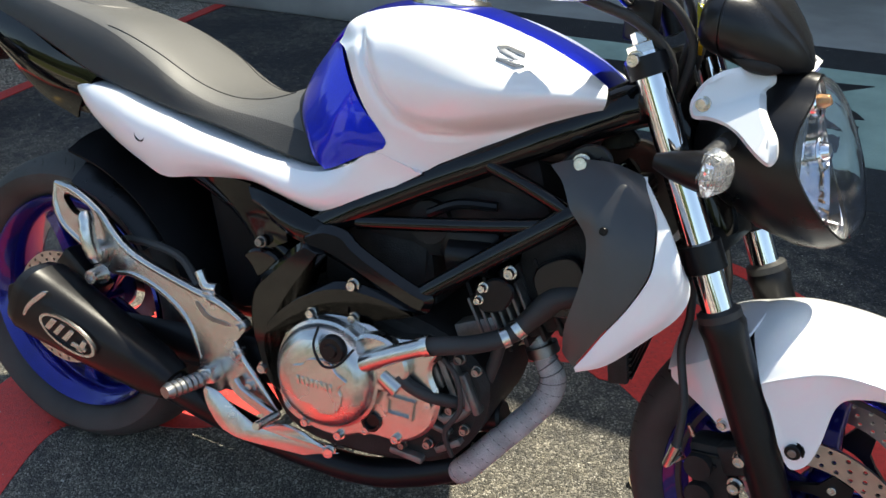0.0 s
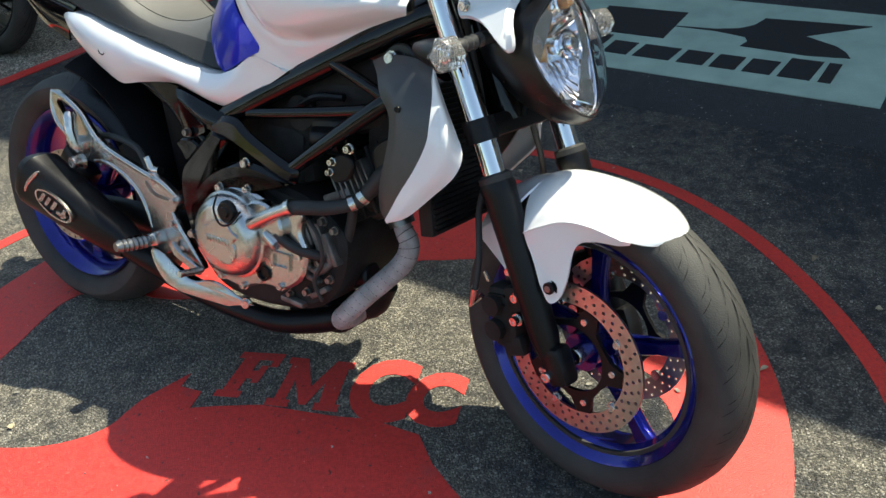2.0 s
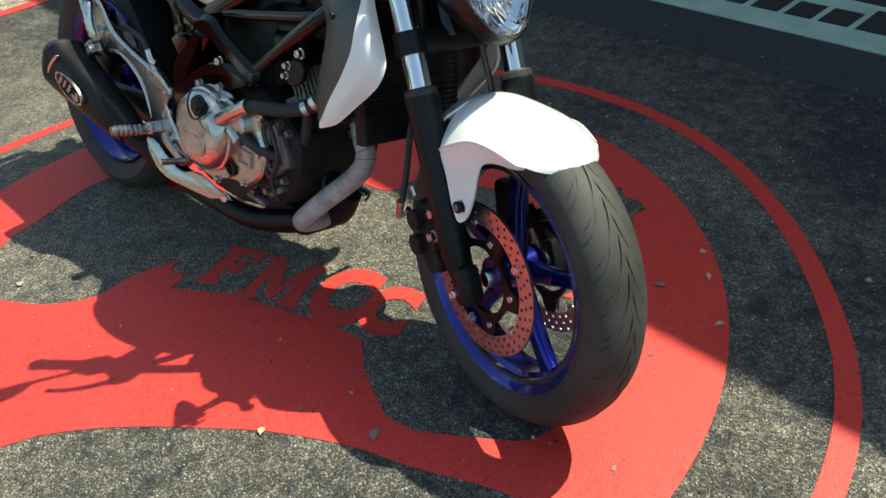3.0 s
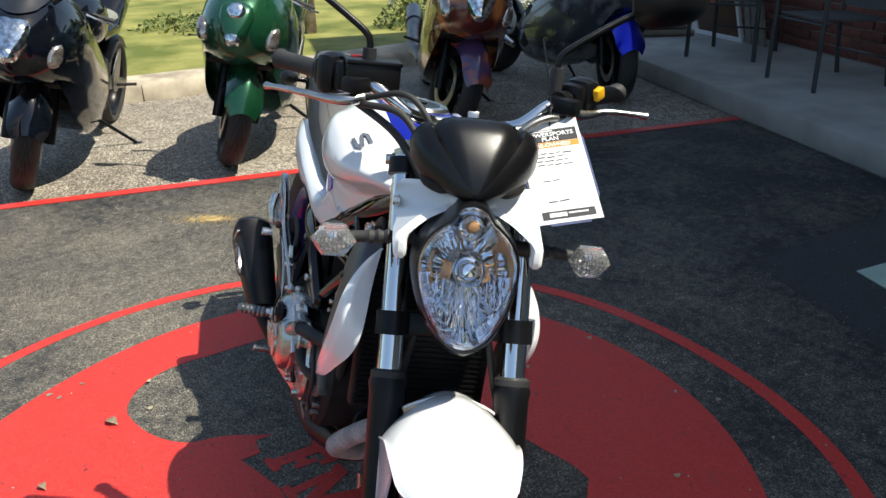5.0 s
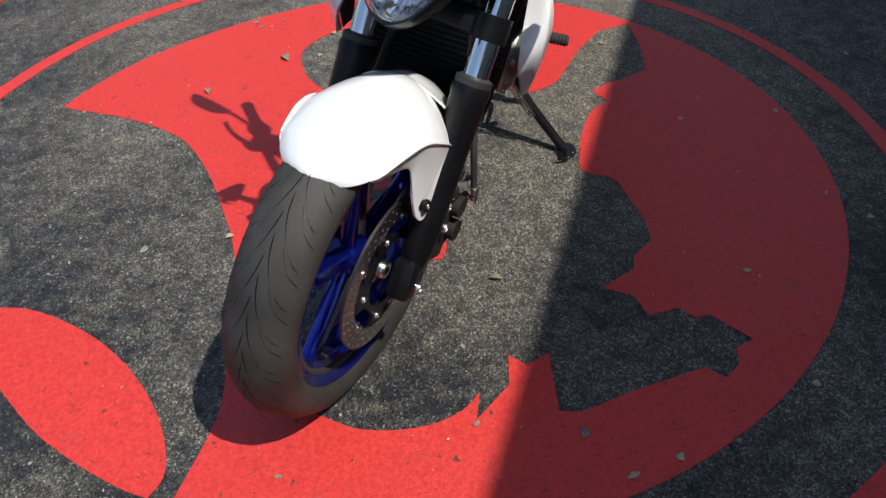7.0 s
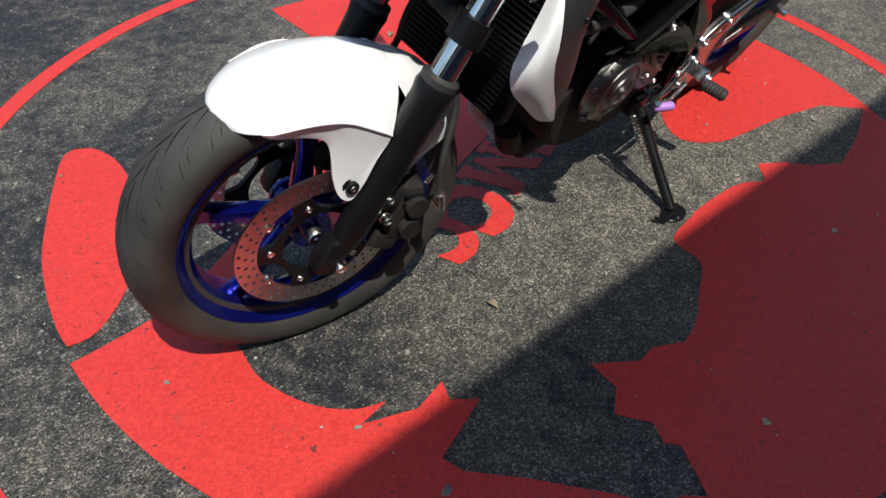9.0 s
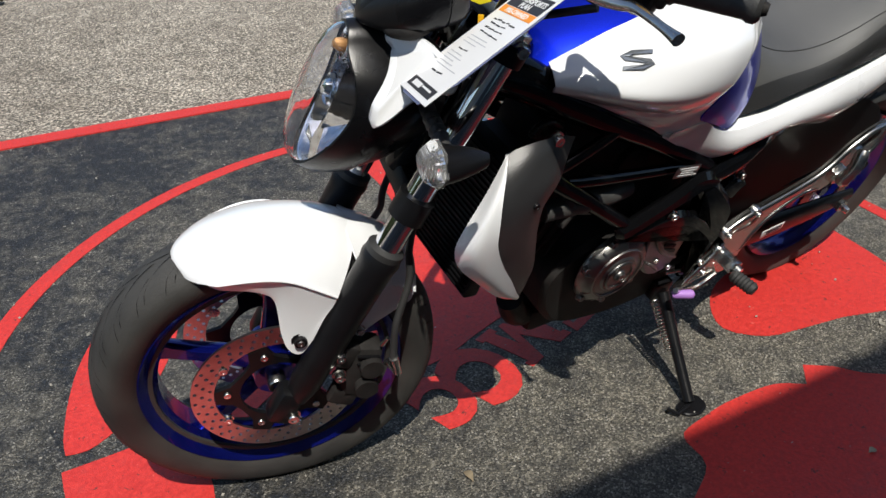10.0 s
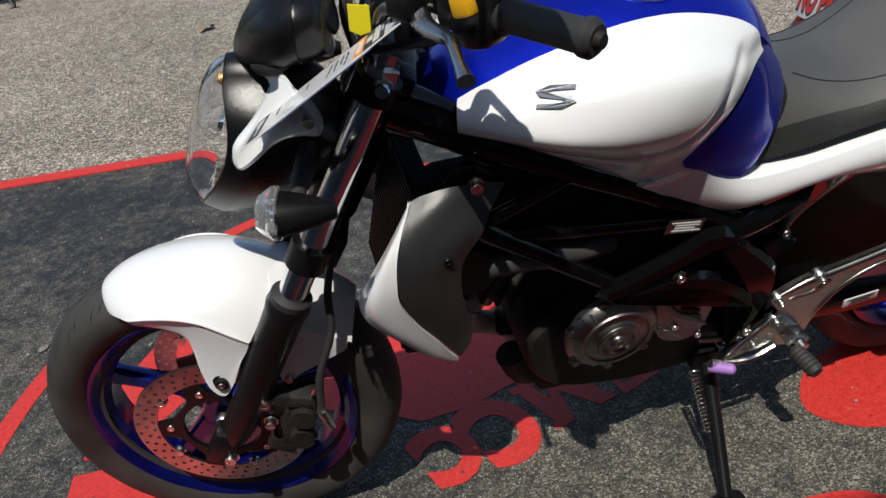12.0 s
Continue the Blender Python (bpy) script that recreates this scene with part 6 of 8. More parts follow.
for t, w, h in ((0.0, 0.030, 0.030), (0.03, 0.033, 0.034), (0.10, 0.036, 0.040), (0.11, 0.038, 0.041), (0.45, 0.046, 0.053), (0.80, 0.053, 0.064), (0.935, 0.054, 0.066), (0.94, 0.0545, 0.0665), (1.0, 0.049, 0.059), (1.003, 0.046, 0.056), (1.003, 0.032, 0.038), (0.96, 0.030, 0.036)):
    c = Vector((0.378, -0.196, 0.287)) + MUFD * (mlen * t)
    sd = Vector((0, 1, 0))
    up = MUFD.cross(sd).normalized()
    mrings.append([c + sd * (w * math.copysign(abs(math.cos(a)) ** 0.66, math.cos(a))) + up * (h * math.copysign(abs(math.sin(a)) ** 0.66, math.sin(a))) for a in (2 * math.pi * i / 32 for i in range(32))])
muf = part("muffler", loft(mrings), SATIN, bike, "matte black slip-on muffler")
MM = Matrix.Translation(Vector((0.378, -0.196, 0.287)) + MUFD * (mlen * 0.60)) @ Matrix.Rotation(math.atan2(MUFD.z, -MUFD.x), 4, "Y") @ Matrix.Rotation(radians(4), 4, "Z") @ pose(0, -0.0515, 0.006)
el = [(0.062 * math.cos(a), 0.027 * math.sin(a)) for a in (2 * math.pi * i / 40 for i in range(40))]
part("muffler_badge", moved(fill([el, [(x * 0.9, z * 0.85) for x, z in el]], -0.003, 0.003, "xz"), MM), ALU, muf, "oval silver badge")
for q in ([(-0.048, -0.012), (-0.036, -0.012), (-0.026, 0.014), (-0.038, 0.014)], [(-0.028, -0.012), (-0.018, -0.012), (-0.008, 0.014), (-0.018, 0.014)], [(-0.008, -0.012), (0.003, -0.012), (0.012, 0.014), (0.002, 0.014)], [(0.012, -0.014), (0.042, -0.010), (0.044, -0.004), (0.014, -0.006)], [(0.026, -0.016), (0.036, -0.016), (0.042, 0.010), (0.032, 0.010)]):
    part("badge_bar", moved(plate(q, -0.003, 0.002, 0.0005, 0), MM), ALU, muf, "silver badge bar", smooth=False)
part("muffler_band", moved(join(plate([(-0.070, 0.052), (-0.062, 0.056), (-0.060, 0.050), (-0.086, 0.006), (-0.090, -0.018), (-0.097, -0.016), (-0.094, 0.010)], -0.004, 0.003, 0.001, 2)), MM), ALU, muf, "silver strap")
part("muffler_stay", join(plate([(-0.015, 0.358), (-0.005, 0.398), (0.045, 0.388), (0.105, 0.353), (0.115, 0.323), (0.06, 0.313), (0.0, 0.318)], -0.205, -0.198, 0.002, 1)), SATIN, bike, "black muffler mounting plate")
part("stay_bolt", bolt((0.022, -0.208, 0.346), 0.013, (0, -1, 0), 0.008), ALU_DARK, bike)
part("stay_bolt", bolt((0.205, -0.190, 0.452), 0.014, (0, -1, 0), 0.02), STEEL, bike)

# footrest hangers
hang_out = [(0.036, 0.604), (0.061, 0.603), (0.111, 0.583), (0.146, 0.561), (0.168, 0.535), (0.195, 0.511), (0.242, 0.491), (0.350, 0.465), (0.380, 0.462), (0.410, 0.452), (0.440, 0.437), (0.461, 0.420), (0.450, 0.398), (0.436, 0.382), (0.454, 0.356), (0.478, 0.330), (0.504, 0.308), (0.532, 0.276), (0.522, 0.268), (0.488, 0.282), (0.424, 0.292), (0.404, 0.278), (0.380, 0.280), (0.366, 0.300), (0.360, 0.333), (0.346, 0.374), (0.326, 0.404), (0.292, 0.429), (0.250, 0.448), (0.208, 0.456), (0.172, 0.450), (0.150, 0.456), (0.122, 0.478), (0.080, 0.498), (0.044, 0.525), (0.029, 0.562)]
slot = [(0.060, 0.588), (0.090, 0.580), (0.118, 0.567), (0.130, 0.553), (0.108, 0.547), (0.084, 0.546), (0.066, 0.558), (0.054, 0.576)]
for s in (-1, 1):
    y0 = 0.152
    g = plate(hang_out, -0.009, 0.009, 0.004, 1)
    g = fill([rounded(hang_out, 1), rounded(slot, 2)], -0.007, 0.007, "xz")
    hg = part("footrest_hanger", moved(g, Matrix.Translation((0, s * y0, 0))), ALU, bike, "polished aluminium footrest hanger", sharp=30)
    hg.location = (0.041, 0, -0.006)
    for path, rad in (([(0.036, 0.600), (0.085, 0.592), (0.140, 0.562), (0.166, 0.534), (0.196, 0.508), (0.245, 0.487), (0.350, 0.460), (0.405, 0.448), (0.452, 0.424)], 0.0075), ([(0.036, 0.598), (0.034, 0.562), (0.048, 0.528), (0.085, 0.502), (0.125, 0.482)], 0.006), ([(0.176, 0.456), (0.210, 0.461), (0.254, 0.453), (0.296, 0.434), (0.330, 0.408), (0.350, 0.376), (0.365, 0.334)], 0.0055), ([(0.436, 0.385), (0.458, 0.352), (0.484, 0.324), (0.526, 0.276)], 0.0065)):
        part("hanger_rim", tube([(x, s * (y0 + 0.005), z) for x, z in path], [rad * 0.6] + [rad] * (len(path) - 2) + [rad * 0.6], 10, 1.0, 26), ALU, hg)
    for x, z in ((0.380, 0.453), (0.448, 0.416), (0.441, 0.363), (0.474, 0.313)):
        part("hanger_boss", lathe([(0, 0.011), (0.012, 0.011), (0.014, 0.008), (0.015, -0.006), (0, -0.006)], (x, s * y0, z), (0, s, 0), 20), ALU, hg)
        part("hanger_bolt", bolt((x, s * (y0 + 0.014), z), 0.0065, (0, s, 0), 0.004), STEEL, hg)
    part("hanger_groove", plate([(0.350, 0.440), (0.375, 0.412), (0.432, 0.410), (0.424, 0.418), (0.382, 0.420), (0.360, 0.444)], s * (y0 + 0.0075) - 0.001, s * (y0 + 0.0075) + 0.001, 0.0005, 1), ALU_DARK, hg)
    part("passenger_mount", box((0.140, s * (y0 + 0.008), 0.489), (0.036, 0.022, 0.034), pose(0, 0, 0, 0, 15, 0), 0.004), ALU, hg)
    rib = [k / 12 for k in range(13)]
    part("passenger_peg", tube([(0.150 - 0.022 * t, s * (y0 + 0.026 + 0.008 * math.sin(3.14 * t)), 0.478 + 0.088 * t) for t in rib], [0.009] + [0.0135 if k % 2 else 0.0115 for k in range(11)] + [0.008], 12, 1.2), STEEL, hg, "folded ribbed passenger peg")
    part("peg_mount", join(box((0.398, s * (y0 + 0.022), 0.320), (0.034, 0.034, 0.030), pose(0, 0, 0, 0, -20, 0), 0.005), tube([(0.398, s * (y0 + 0.03), 0.320), (0.396, s * (y0 + 0.05), 0.318)], 0.011, 12)), ALU, hg)
    yy = y0 + 0.042
    ribs = [(k / 14) for k in range(15)]
    pegm = ALU_DARK if s < 0 else RUBBER
    part("footpeg", tube([((0.396 if s < 0 else 0.408) - (0.016 if s < 0 else 0.006) * t, s * (yy + (0.076 if s < 0 else 0.060) * t), (0.318 if s < 0 else 0.310) + (0.002 if s < 0 else 0.004) * t) for t in ribs], [0.010] + [0.0145 if k % 2 else 0.012 for k in range(13)] + [0.010], 12, 1.15), pegm, hg, "ribbed footpeg")
guard = [(0.431, 0.296), (0.456, 0.288), (0.489, 0.253), (0.523, 0.223), (0.565, 0.236), (0.594, 0.226), (0.628, 0.201), (0.662, 0.184), (0.694, 0.183), (0.677, 0.173), (0.624, 0.170), (0.547, 0.184), (0.490, 0.195), (0.459, 0.216), (0.437, 0.258)]
gg = plate(guard, -0.004, 0.004, 0.003, 1)
gd = part("exhaust_guard", ([(x, y - 0.183 + (x - 0.442) * 0.38, z) for x, y, z in gg[0]], gg[1]), ALU, bike, "aluminium pipe guard")
part("guard_bolt", bolt((0.646, -0.112, 0.188), 0.010, (0.3, -1, 0), 0.004), STEEL, gd)
part("brake_pedal", join(beam([(0.484, -0.170, 0.312), (0.500, -0.171, 0.296), (0.540, -0.172, 0.280), (0.575, -0.173, 0.268)], (0.012, 0.020), 0.4, 10)), ALU, bike, "aluminium brake pedal")
part("pedal_toe", tube([(0.577 + 0.002 * t, -(0.170 + 0.066 * t), 0.272 + 0.010 * t) for t in (k / 10 for k in range(11))], [0.0085 if k % 2 else 0.0070 for k in range(11)], 10), STEEL, bike, "knurled brake toe piece")
part("reservoir_line", tube([(0.395, -0.150, 0.49), (0.41, -0.15, 0.465), (0.435, -0.15, 0.465)], 0.010, 10, 1, 8), STEEL, bike, "brake line fitting")
part("rear_hose", tube([(0.39, -0.145, 0.46), (0.33, -0.13, 0.50), (0.20, -0.12, 0.50), (0.10, -0.10, 0.43)], 0.008, 8, 1, 18), RUBBER, bike, "rear brake hose")

# side stand and gear linkage
st = part("side_stand", join(tube([(0.575, 0.135, 0.240), (0.590, 0.225, 0.172), (0.616, 0.334, 0.106)], [0.014, 0.0125, 0.012], 14), moved(plate([(-0.040, -0.022), (-0.036, 0.018), (0.0, 0.030), (0.032, 0.016), (0.034, -0.016), (0.0, -0.026)], -0.005, 0.005, 0.003, 2, "xy"), pose(0.618, 0.343, 0.1000, 15.2, 0, 0)), tube([(0.628, 0.343, 0.111), (0.664, 0.348, 0.108), (0.678, 0.328, 0.112)], 0.005, 8)), SATIN, bike, "black side stand")
sp_pts = [Vector((0.605, 0.140, 0.235)).lerp(Vector((0.604, 0.232, 0.158)), i / 160) for i in range(161)]
part("stand_spring", tube([p + Vector((0.008 * math.cos(i * 0.62), 0.006 * math.sin(i * 0.62), 0.006 * math.sin(i * 0.62))) for i, p in enumerate(sp_pts)], 0.0018, 5), STEEL, st, "return spring")
part("stand_mount", box((0.577, 0.120, 0.242), (0.05, 0.03, 0.05), None, 0.006), SATIN, bike)
part("shift_lever", tube([(0.465, 0.165, 0.285), (0.51, 0.168, 0.268), (0.56, 0.172, 0.280), (0.606, 0.178, 0.303)], 0.006, 8, 1, 14), ALU, bike, "polished shift lever")
part("shift_rubber", tube([(0.604, 0.174, 0.285), (0.599, 0.177, 0.2865), (0.573, 0.195, 0.294), (0.569, 0.198, 0.2952), (0.566, 0.200, 0.296)], [0.007, 0.0095, 0.0105, 0.009, 0.003], 12), LILAC, bike, "lilac shift lever rubber")
part("shift_rod", join(tube([(0.47, 0.152, 0.300), (0.62, 0.145, 0.330)], 0.004, 8), tube([(0.46, 0.158, 0.285), (0.48, 0.154, 0.318)], 0.006, 8)), STEEL, bike, "shift linkage rod")

# radiator and shrouds
rad = part("radiator", box((1.105, 0, 0.60), (0.030, 0.26, 0.27), pose(0, 0, 0, 0, -10, 0), 0.005), DARK, bike, "black radiator behind the fork")
for i in range(26):
    part("radiator_fin", moved(box((0.018, 0, -0.125 + 0.01 * i), (0.004, 0.25, 0.003)), Matrix.Translation((1.105, 0, 0.60)) @ pose(0, 0, 0, 0, -10, 0)), SATIN, rad)
shr = [[(0.985, 0.118, 0.768), (1.010, 0.138, 0.750), (1.030, 0.155, 0.718), (1.058, 0.166, 0.688), (1.064, 0.173, 0.647), (1.058, 0.176, 0.602), (1.049, 0.175, 0.555), (1.050, 0.172, 0.517)],
       [(1.020, 0.124, 0.782), (1.040, 0.140, 0.764), (1.062, 0.164, 0.728), (1.085, 0.176, 0.690), (1.090, 0.182, 0.645), (1.080, 0.184, 0.598), (1.064, 0.182, 0.552), (1.056, 0.176, 0.512)],
       [(1.070, 0.126, 0.786), (1.085, 0.146, 0.768), (1.106, 0.166, 0.730), (1.124, 0.180, 0.692), (1.124, 0.186, 0.648), (1.106, 0.188, 0.600), (1.082, 0.186, 0.553), (1.063, 0.180, 0.508)],
       [(1.116, 0.120, 0.774), (1.132, 0.146, 0.753), (1.147, 0.169, 0.726), (1.153, 0.183, 0.690), (1.151, 0.188, 0.655), (1.130, 0.189, 0.605), (1.103, 0.188, 0.561), (1.070, 0.183, 0.503)]]
wsh = [[(1.117, 0.123, 0.773), (1.135, 0.150, 0.755), (1.150, 0.173, 0.728), (1.156, 0.187, 0.692), (1.154, 0.192, 0.655), (1.133, 0.193, 0.607), (1.106, 0.192, 0.562), (1.086, 0.190, 0.525), (1.073, 0.187, 0.504)],
       [(1.118, 0.124, 0.774), (1.143, 0.149, 0.748), (1.168, 0.169, 0.718), (1.187, 0.180, 0.680), (1.190, 0.185, 0.645), (1.172, 0.188, 0.603), (1.138, 0.189, 0.560), (1.102, 0.188, 0.518), (1.075, 0.187, 0.500)],
       [(1.118, 0.121, 0.773), (1.138, 0.130, 0.742), (1.160, 0.138, 0.709), (1.188, 0.146, 0.668), (1.205, 0.154, 0.638), (1.197, 0.163, 0.602), (1.160, 0.172, 0.560), (1.116, 0.180, 0.516), (1.076, 0.186, 0.497)]]
for s in (1, -1):
    f = (lambda g: g) if s > 0 else mirrored
    sh = part("radiator_shroud", f(net(shr, 26, 16, 0.004)), SHROUD, bike, "matte black radiator shroud")
    part("shroud_cover", f(net(wsh, 34, 12, 0.005)), WHITE, sh, "white shroud trim")
    part("shroud_tab", f(plate([(0.985, 0.758), (1.020, 0.802), (1.055, 0.805), (1.075, 0.780), (1.04, 0.765)], 0.100, 0.112, 0.003, 2)), MATTE, sh)
    part("shroud_bolt", bolt((1.030, s * 0.128, 0.778), 0.010, (0, s, 0), 0.006), STEEL, sh)
    part("shroud_clip", bolt((1.083, s * 0.175, 0.702), 0.006, (0, s, 0), 0.003), SATIN, sh)
    part("shroud_inner", f(plate([(0.965, 0.600), (1.03, 0.640), (1.06, 0.60), (1.052, 0.540), (1.00, 0.53)], 0.085, 0.098, 0.003, 2)), MATTE, sh)

# handlebar and controls
bar_pts = [(1.062, 0.0, 1.000), (1.062, 0.045, 1.000), (1.078, 0.088, 1.012), (1.064, 0.135, 1.046), (1.034, 0.175, 1.056), (1.0, 0.210, 1.058), (0.910, 0.300, 1.062)]
WIDE = {1: 1.0, -1: 1.18}
part("handlebar", tube([(x, -y * 1.18, z) for x, y, z in reversed(bar_pts[1:])] + bar_pts, 0.0112, 14, 1.0, 60), CHROME, bike, "chrome handlebar", STEER)
part("bar_clamp", join(box((1.075, 0.038, 0.978), (0.045, 0.032, 0.058), None, 0.006), box((1.075, -0.038, 0.978), (0.045, 0.032, 0.058), None, 0.006)), SATIN, bike, "black bar clamps", STEER)
for s in (-1, 1):
    w = s * WIDE[s]
    A, Bv = Vector((1.0, w * 0.210, 1.058)), Vector((0.908, w * 0.303, 1.062))
    D = (Bv - A).normalized()
    turn = math.degrees(math.atan2(D.y, D.x)) - 90
    part("grip", tube([A.lerp(Bv, t) for t in (0.12, 0.20, 0.23, 0.26, 0.29, 0.86, 0.90, 0.96, 1.0)], [0.017, 0.020, 0.020, 0.0168, 0.0165, 0.0165, 0.019, 0.019, 0.014], 16), RUBBER, bike, "black rubber grip", STEER)
    part("bar_end", tube([Bv - D * 0.002, Bv + D * 0.006], [0.010, 0.007], 14), DARK, bike, "", STEER)
    sw = part("switch_housing", join(box(A - D * 0.004, (0.060, 0.046, 0.076), pose(0, 0, 0, 0, 0, turn), 0.018), box(A - D * 0.034 + Vector((0, 0, 0.002)), (0.044, 0.030, 0.054), pose(0, 0, 0, 0, 0, turn), 0.010), box(A + D * 0.020, (0.040, 0.014, 0.048), pose(0, 0, 0, 0, 0, turn), 0.008)), SATIN, bike, "black switch housing", STEER)
    part("lever_perch", join(box(A - D * 0.066 + Vector((0.022, 0, -0.004)), (0.055, 0.034, 0.028), pose(0, 0, 0, 0, 0, turn), 0.006), tube([A - D * 0.078, A - D * 0.054], 0.018, 14)), SATIN, bike, "black lever perch", STEER)
    lv = [(1.072, 0.170, 1.044), (1.082, 0.198, 1.038), (1.064, 0.232, 1.036), (1.054, 0.262, 1.039), (1.034, 0.298, 1.040), (1.016, 0.320, 1.038), (1.009, 0.327, 1.037)]
    if s > 0:
        lv = [(1.066, 0.172, 1.044), (1.060, 0.191, 1.037), (1.043, 0.222, 1.038), (1.036, 0.240, 1.042), (1.034, 0.262, 1.044), (1.030, 0.300, 1.043), (1.026, 0.327, 1.041)]
    part("lever", tube([(x, s * y * (1.0 if s > 0 else 1.10), z - (0.0 if s > 0 else 0.012)) for x, y, z in lv], [0.0105, 0.0100, 0.0078, 0.0064, 0.0056, 0.0052, 0.0076], 12, 1.2, 34, (0.6, 0.4 * s, 0)), ALU, bike, "polished aluminium control lever", STEER)
    # mirror
    mb = Vector((1.030, s * (0.150 if s > 0 else 0.183), 1.062))
    part("mirror_base", tube([mb, mb + Vector((0, 0, 0.050))], [0.013, 0.012], 14), RUBBER, bike, "rubber mirror boot", STEER)
    stem = [mb + Vector((0, 0, 0.045)), mb + Vector((-0.002, s * 0.004, 0.070)), mb + Vector((-0.010, s * 0.040, 0.098)), mb + Vector((-0.03, s * 0.105, 0.138)), mb + Vector((-0.04, s * 0.150, 0.160))]
    part("mirror_stem", tube(stem, 0.0062, 10, 1, 18), SATIN, bike, "black mirror stem", STEER)
    mc = mb + Vector((-0.045, s * 0.195, 0.180))
    MR = Matrix.Translation(mc) @ Matrix.Rotation(radians(10 * s), 4, "Z") @ Matrix.Rotation(radians(14 * s), 4, "X")
    rr = lambda x, k: [(x, 0.072 * k * math.copysign(abs(math.cos(a)) ** 0.75, math.cos(a)), 0.044 * k * math.copysign(abs(math.sin(a)) ** 0.75, math.sin(a))) for a in (2 * math.pi * i / 28 for i in range(28))]
    mir = part("mirror", moved(loft([rr(-0.008, 0.94), rr(-0.008, 1.0), rr(0.004, 1.02), rr(0.018, 0.85), rr(0.030, 0.55), rr(0.034, 0.15)]), MR), SATIN, bike, "black mirror housing", STEER)
    part("mirror_glass", moved(loft([rr(-0.0085, 0.92), rr(-0.0095, 0.90)]), MR), REFLECTOR, mir, "mirror glass", STEER)
part("yellow_switch", box((1.022, 0.232, 1.072), (0.016, 0.024, 0.022), pose(0, 0, 0, 20, 0, 45), 0.004), YELLOW, bike, "yellow switch button", STEER)
part("brake_reservoir", join(box((1.038, -0.176, 1.066), (0.052, 0.095, 0.046), pose(0, 0, 0, 0, 0, 10), 0.006), box((1.038, -0.176, 1.090), (0.056, 0.099, 0.008), pose(0, 0, 0, 0, 0, 10), 0.003)), SATIN, bike, "black brake fluid reservoir", STEER)
part("reservoir_mark", box((1.020, -0.205, 1.0955), (0.016, 0.02, 0.002), pose(0, 0, 0, 0, 0, 10)), RED_INK, bike, "red start switch", STEER)
for pts, r in (([(1.075, -0.19, 1.022), (1.13, -0.12, 1.02), (1.165, -0.075, 0.96), (1.15, -0.06, 0.88)], 0.0062), ([(1.062, -0.185, 1.03), (1.12, -0.11, 1.05), (1.155, -0.06, 0.99), (1.13, -0.035, 0.88)], 0.0055), ([(1.05, -0.20, 1.02), (1.11, -0.13, 0.985), (1.145, -0.085, 0.93), (1.13, -0.05, 0.84)], 0.007), ([(1.05, 0.19, 1.02), (1.10, 0.14, 0.99), (1.13, 0.07, 0.95), (1.12, 0.04, 0.85)], 0.0055)):
    part("cable", tube(pts, r, 10, 1, 24), RUBBER, bike, "black control cable", STEER)
part("clutch_tube", tube([(1.078, 0.165, 1.030), (1.098, 0.125, 1.030), (1.112, 0.080, 1.000), (1.118, 0.055, 0.955), (1.11, 0.04, 0.88)], [0.0065, 0.0065, 0.0065, 0.0065, 0.005], 10, 1, 24), ALU_DARK, bike, "grey clutch cable sleeve", STEER)
part("ignition", join(lathe([(0, 0.03), (0.016, 0.03), (0.018, 0.02), (0.018, -0.02), (0, -0.02)], (1.105, 0.0, 0.978), (-0.42, 0, 0.9), 18)), SATIN, bike, "ignition lock", STEER)
part("key", box((1.095, 0.004, 1.016), (0.004, 0.020, 0.03), pose(0, 0, 0, 0, -20, 0), 0.002), STEEL, bike, "ignition key", STEER)

# stickers on the left side
for name, x, y, z, w, h, tilt, lab in (("frame_label", 0.711, 0.150, 0.640, 0.062, 0.026, -10, "grey printed frame label"), ("reflector_sticker", 0.298, 0.152, 0.345, 0.070, 0.022, 6, "white warning sticker")):
    SMx = Matrix.Translation((x, y, z)) @ Matrix.Rotation(radians(tilt), 4, "Y")
    lb = part(name, box((0, 0, 0), (w, 0.0016, h), None, 0.0004), PAPER if name[0] == "r" else ALU_DARK, bike, lab, SMx)
    for k in range(4):
        part("bar", box((-w * 0.06 * (k % 2), 0.001, h * (0.3 - 0.2 * k)), (w * (0.8 - 0.12 * (k % 3)), 0.0008, h * 0.09)), INK if name[0] == "r" else PAPER, lb, "", SMx)

# ---- price tag and key tag on the motorcycle ----
def card_frame(o, u, v):
    """Local x along u (reading direction), local y up the card, z out of its face."""
    u, v = Vector(u).normalized(), Vector(v).normalized()
    n = u.cross(-v).normalized()
    w = n.cross(u)
    return Matrix(((u.x, w.x, n.x, o[0]), (u.y, w.y, n.y, o[1]), (u.z, w.z, n.z, o[2]), (0, 0, 0, 1)))


CARD = STEER @ card_frame((1.083, 0.080, 1.012), (0.0, 0.101, 0.024), (0.181, 0.031, -0.121))
tag = thing("price_tag", "laminated white price card tied to the clutch lever", "price tag", BIKE @ CARD)
W, H = 0.106, 0.222
part("pouch", plate([(-0.004, 0.004), (W + 0.004, 0.004), (W + 0.004, -H - 0.004), (-0.004, -H - 0.004)], -0.0012, 0.0, 0.0003, 1, "xy"), mat("lamination_edge", (0.10, 0.12, 0.22), 0.15, var=0.1), tag, "dark glossy laminate rim")
part("card", plate([(0, 0), (W, 0), (W, -H), (0, -H)], 0.0, 0.0012, 0.0003, 0, "xy"), PAPER, tag)
part("header", flat(0.006, -0.050, W - 0.006, -0.022, 0.0012, 0.0017), INK, tag, "black header block")
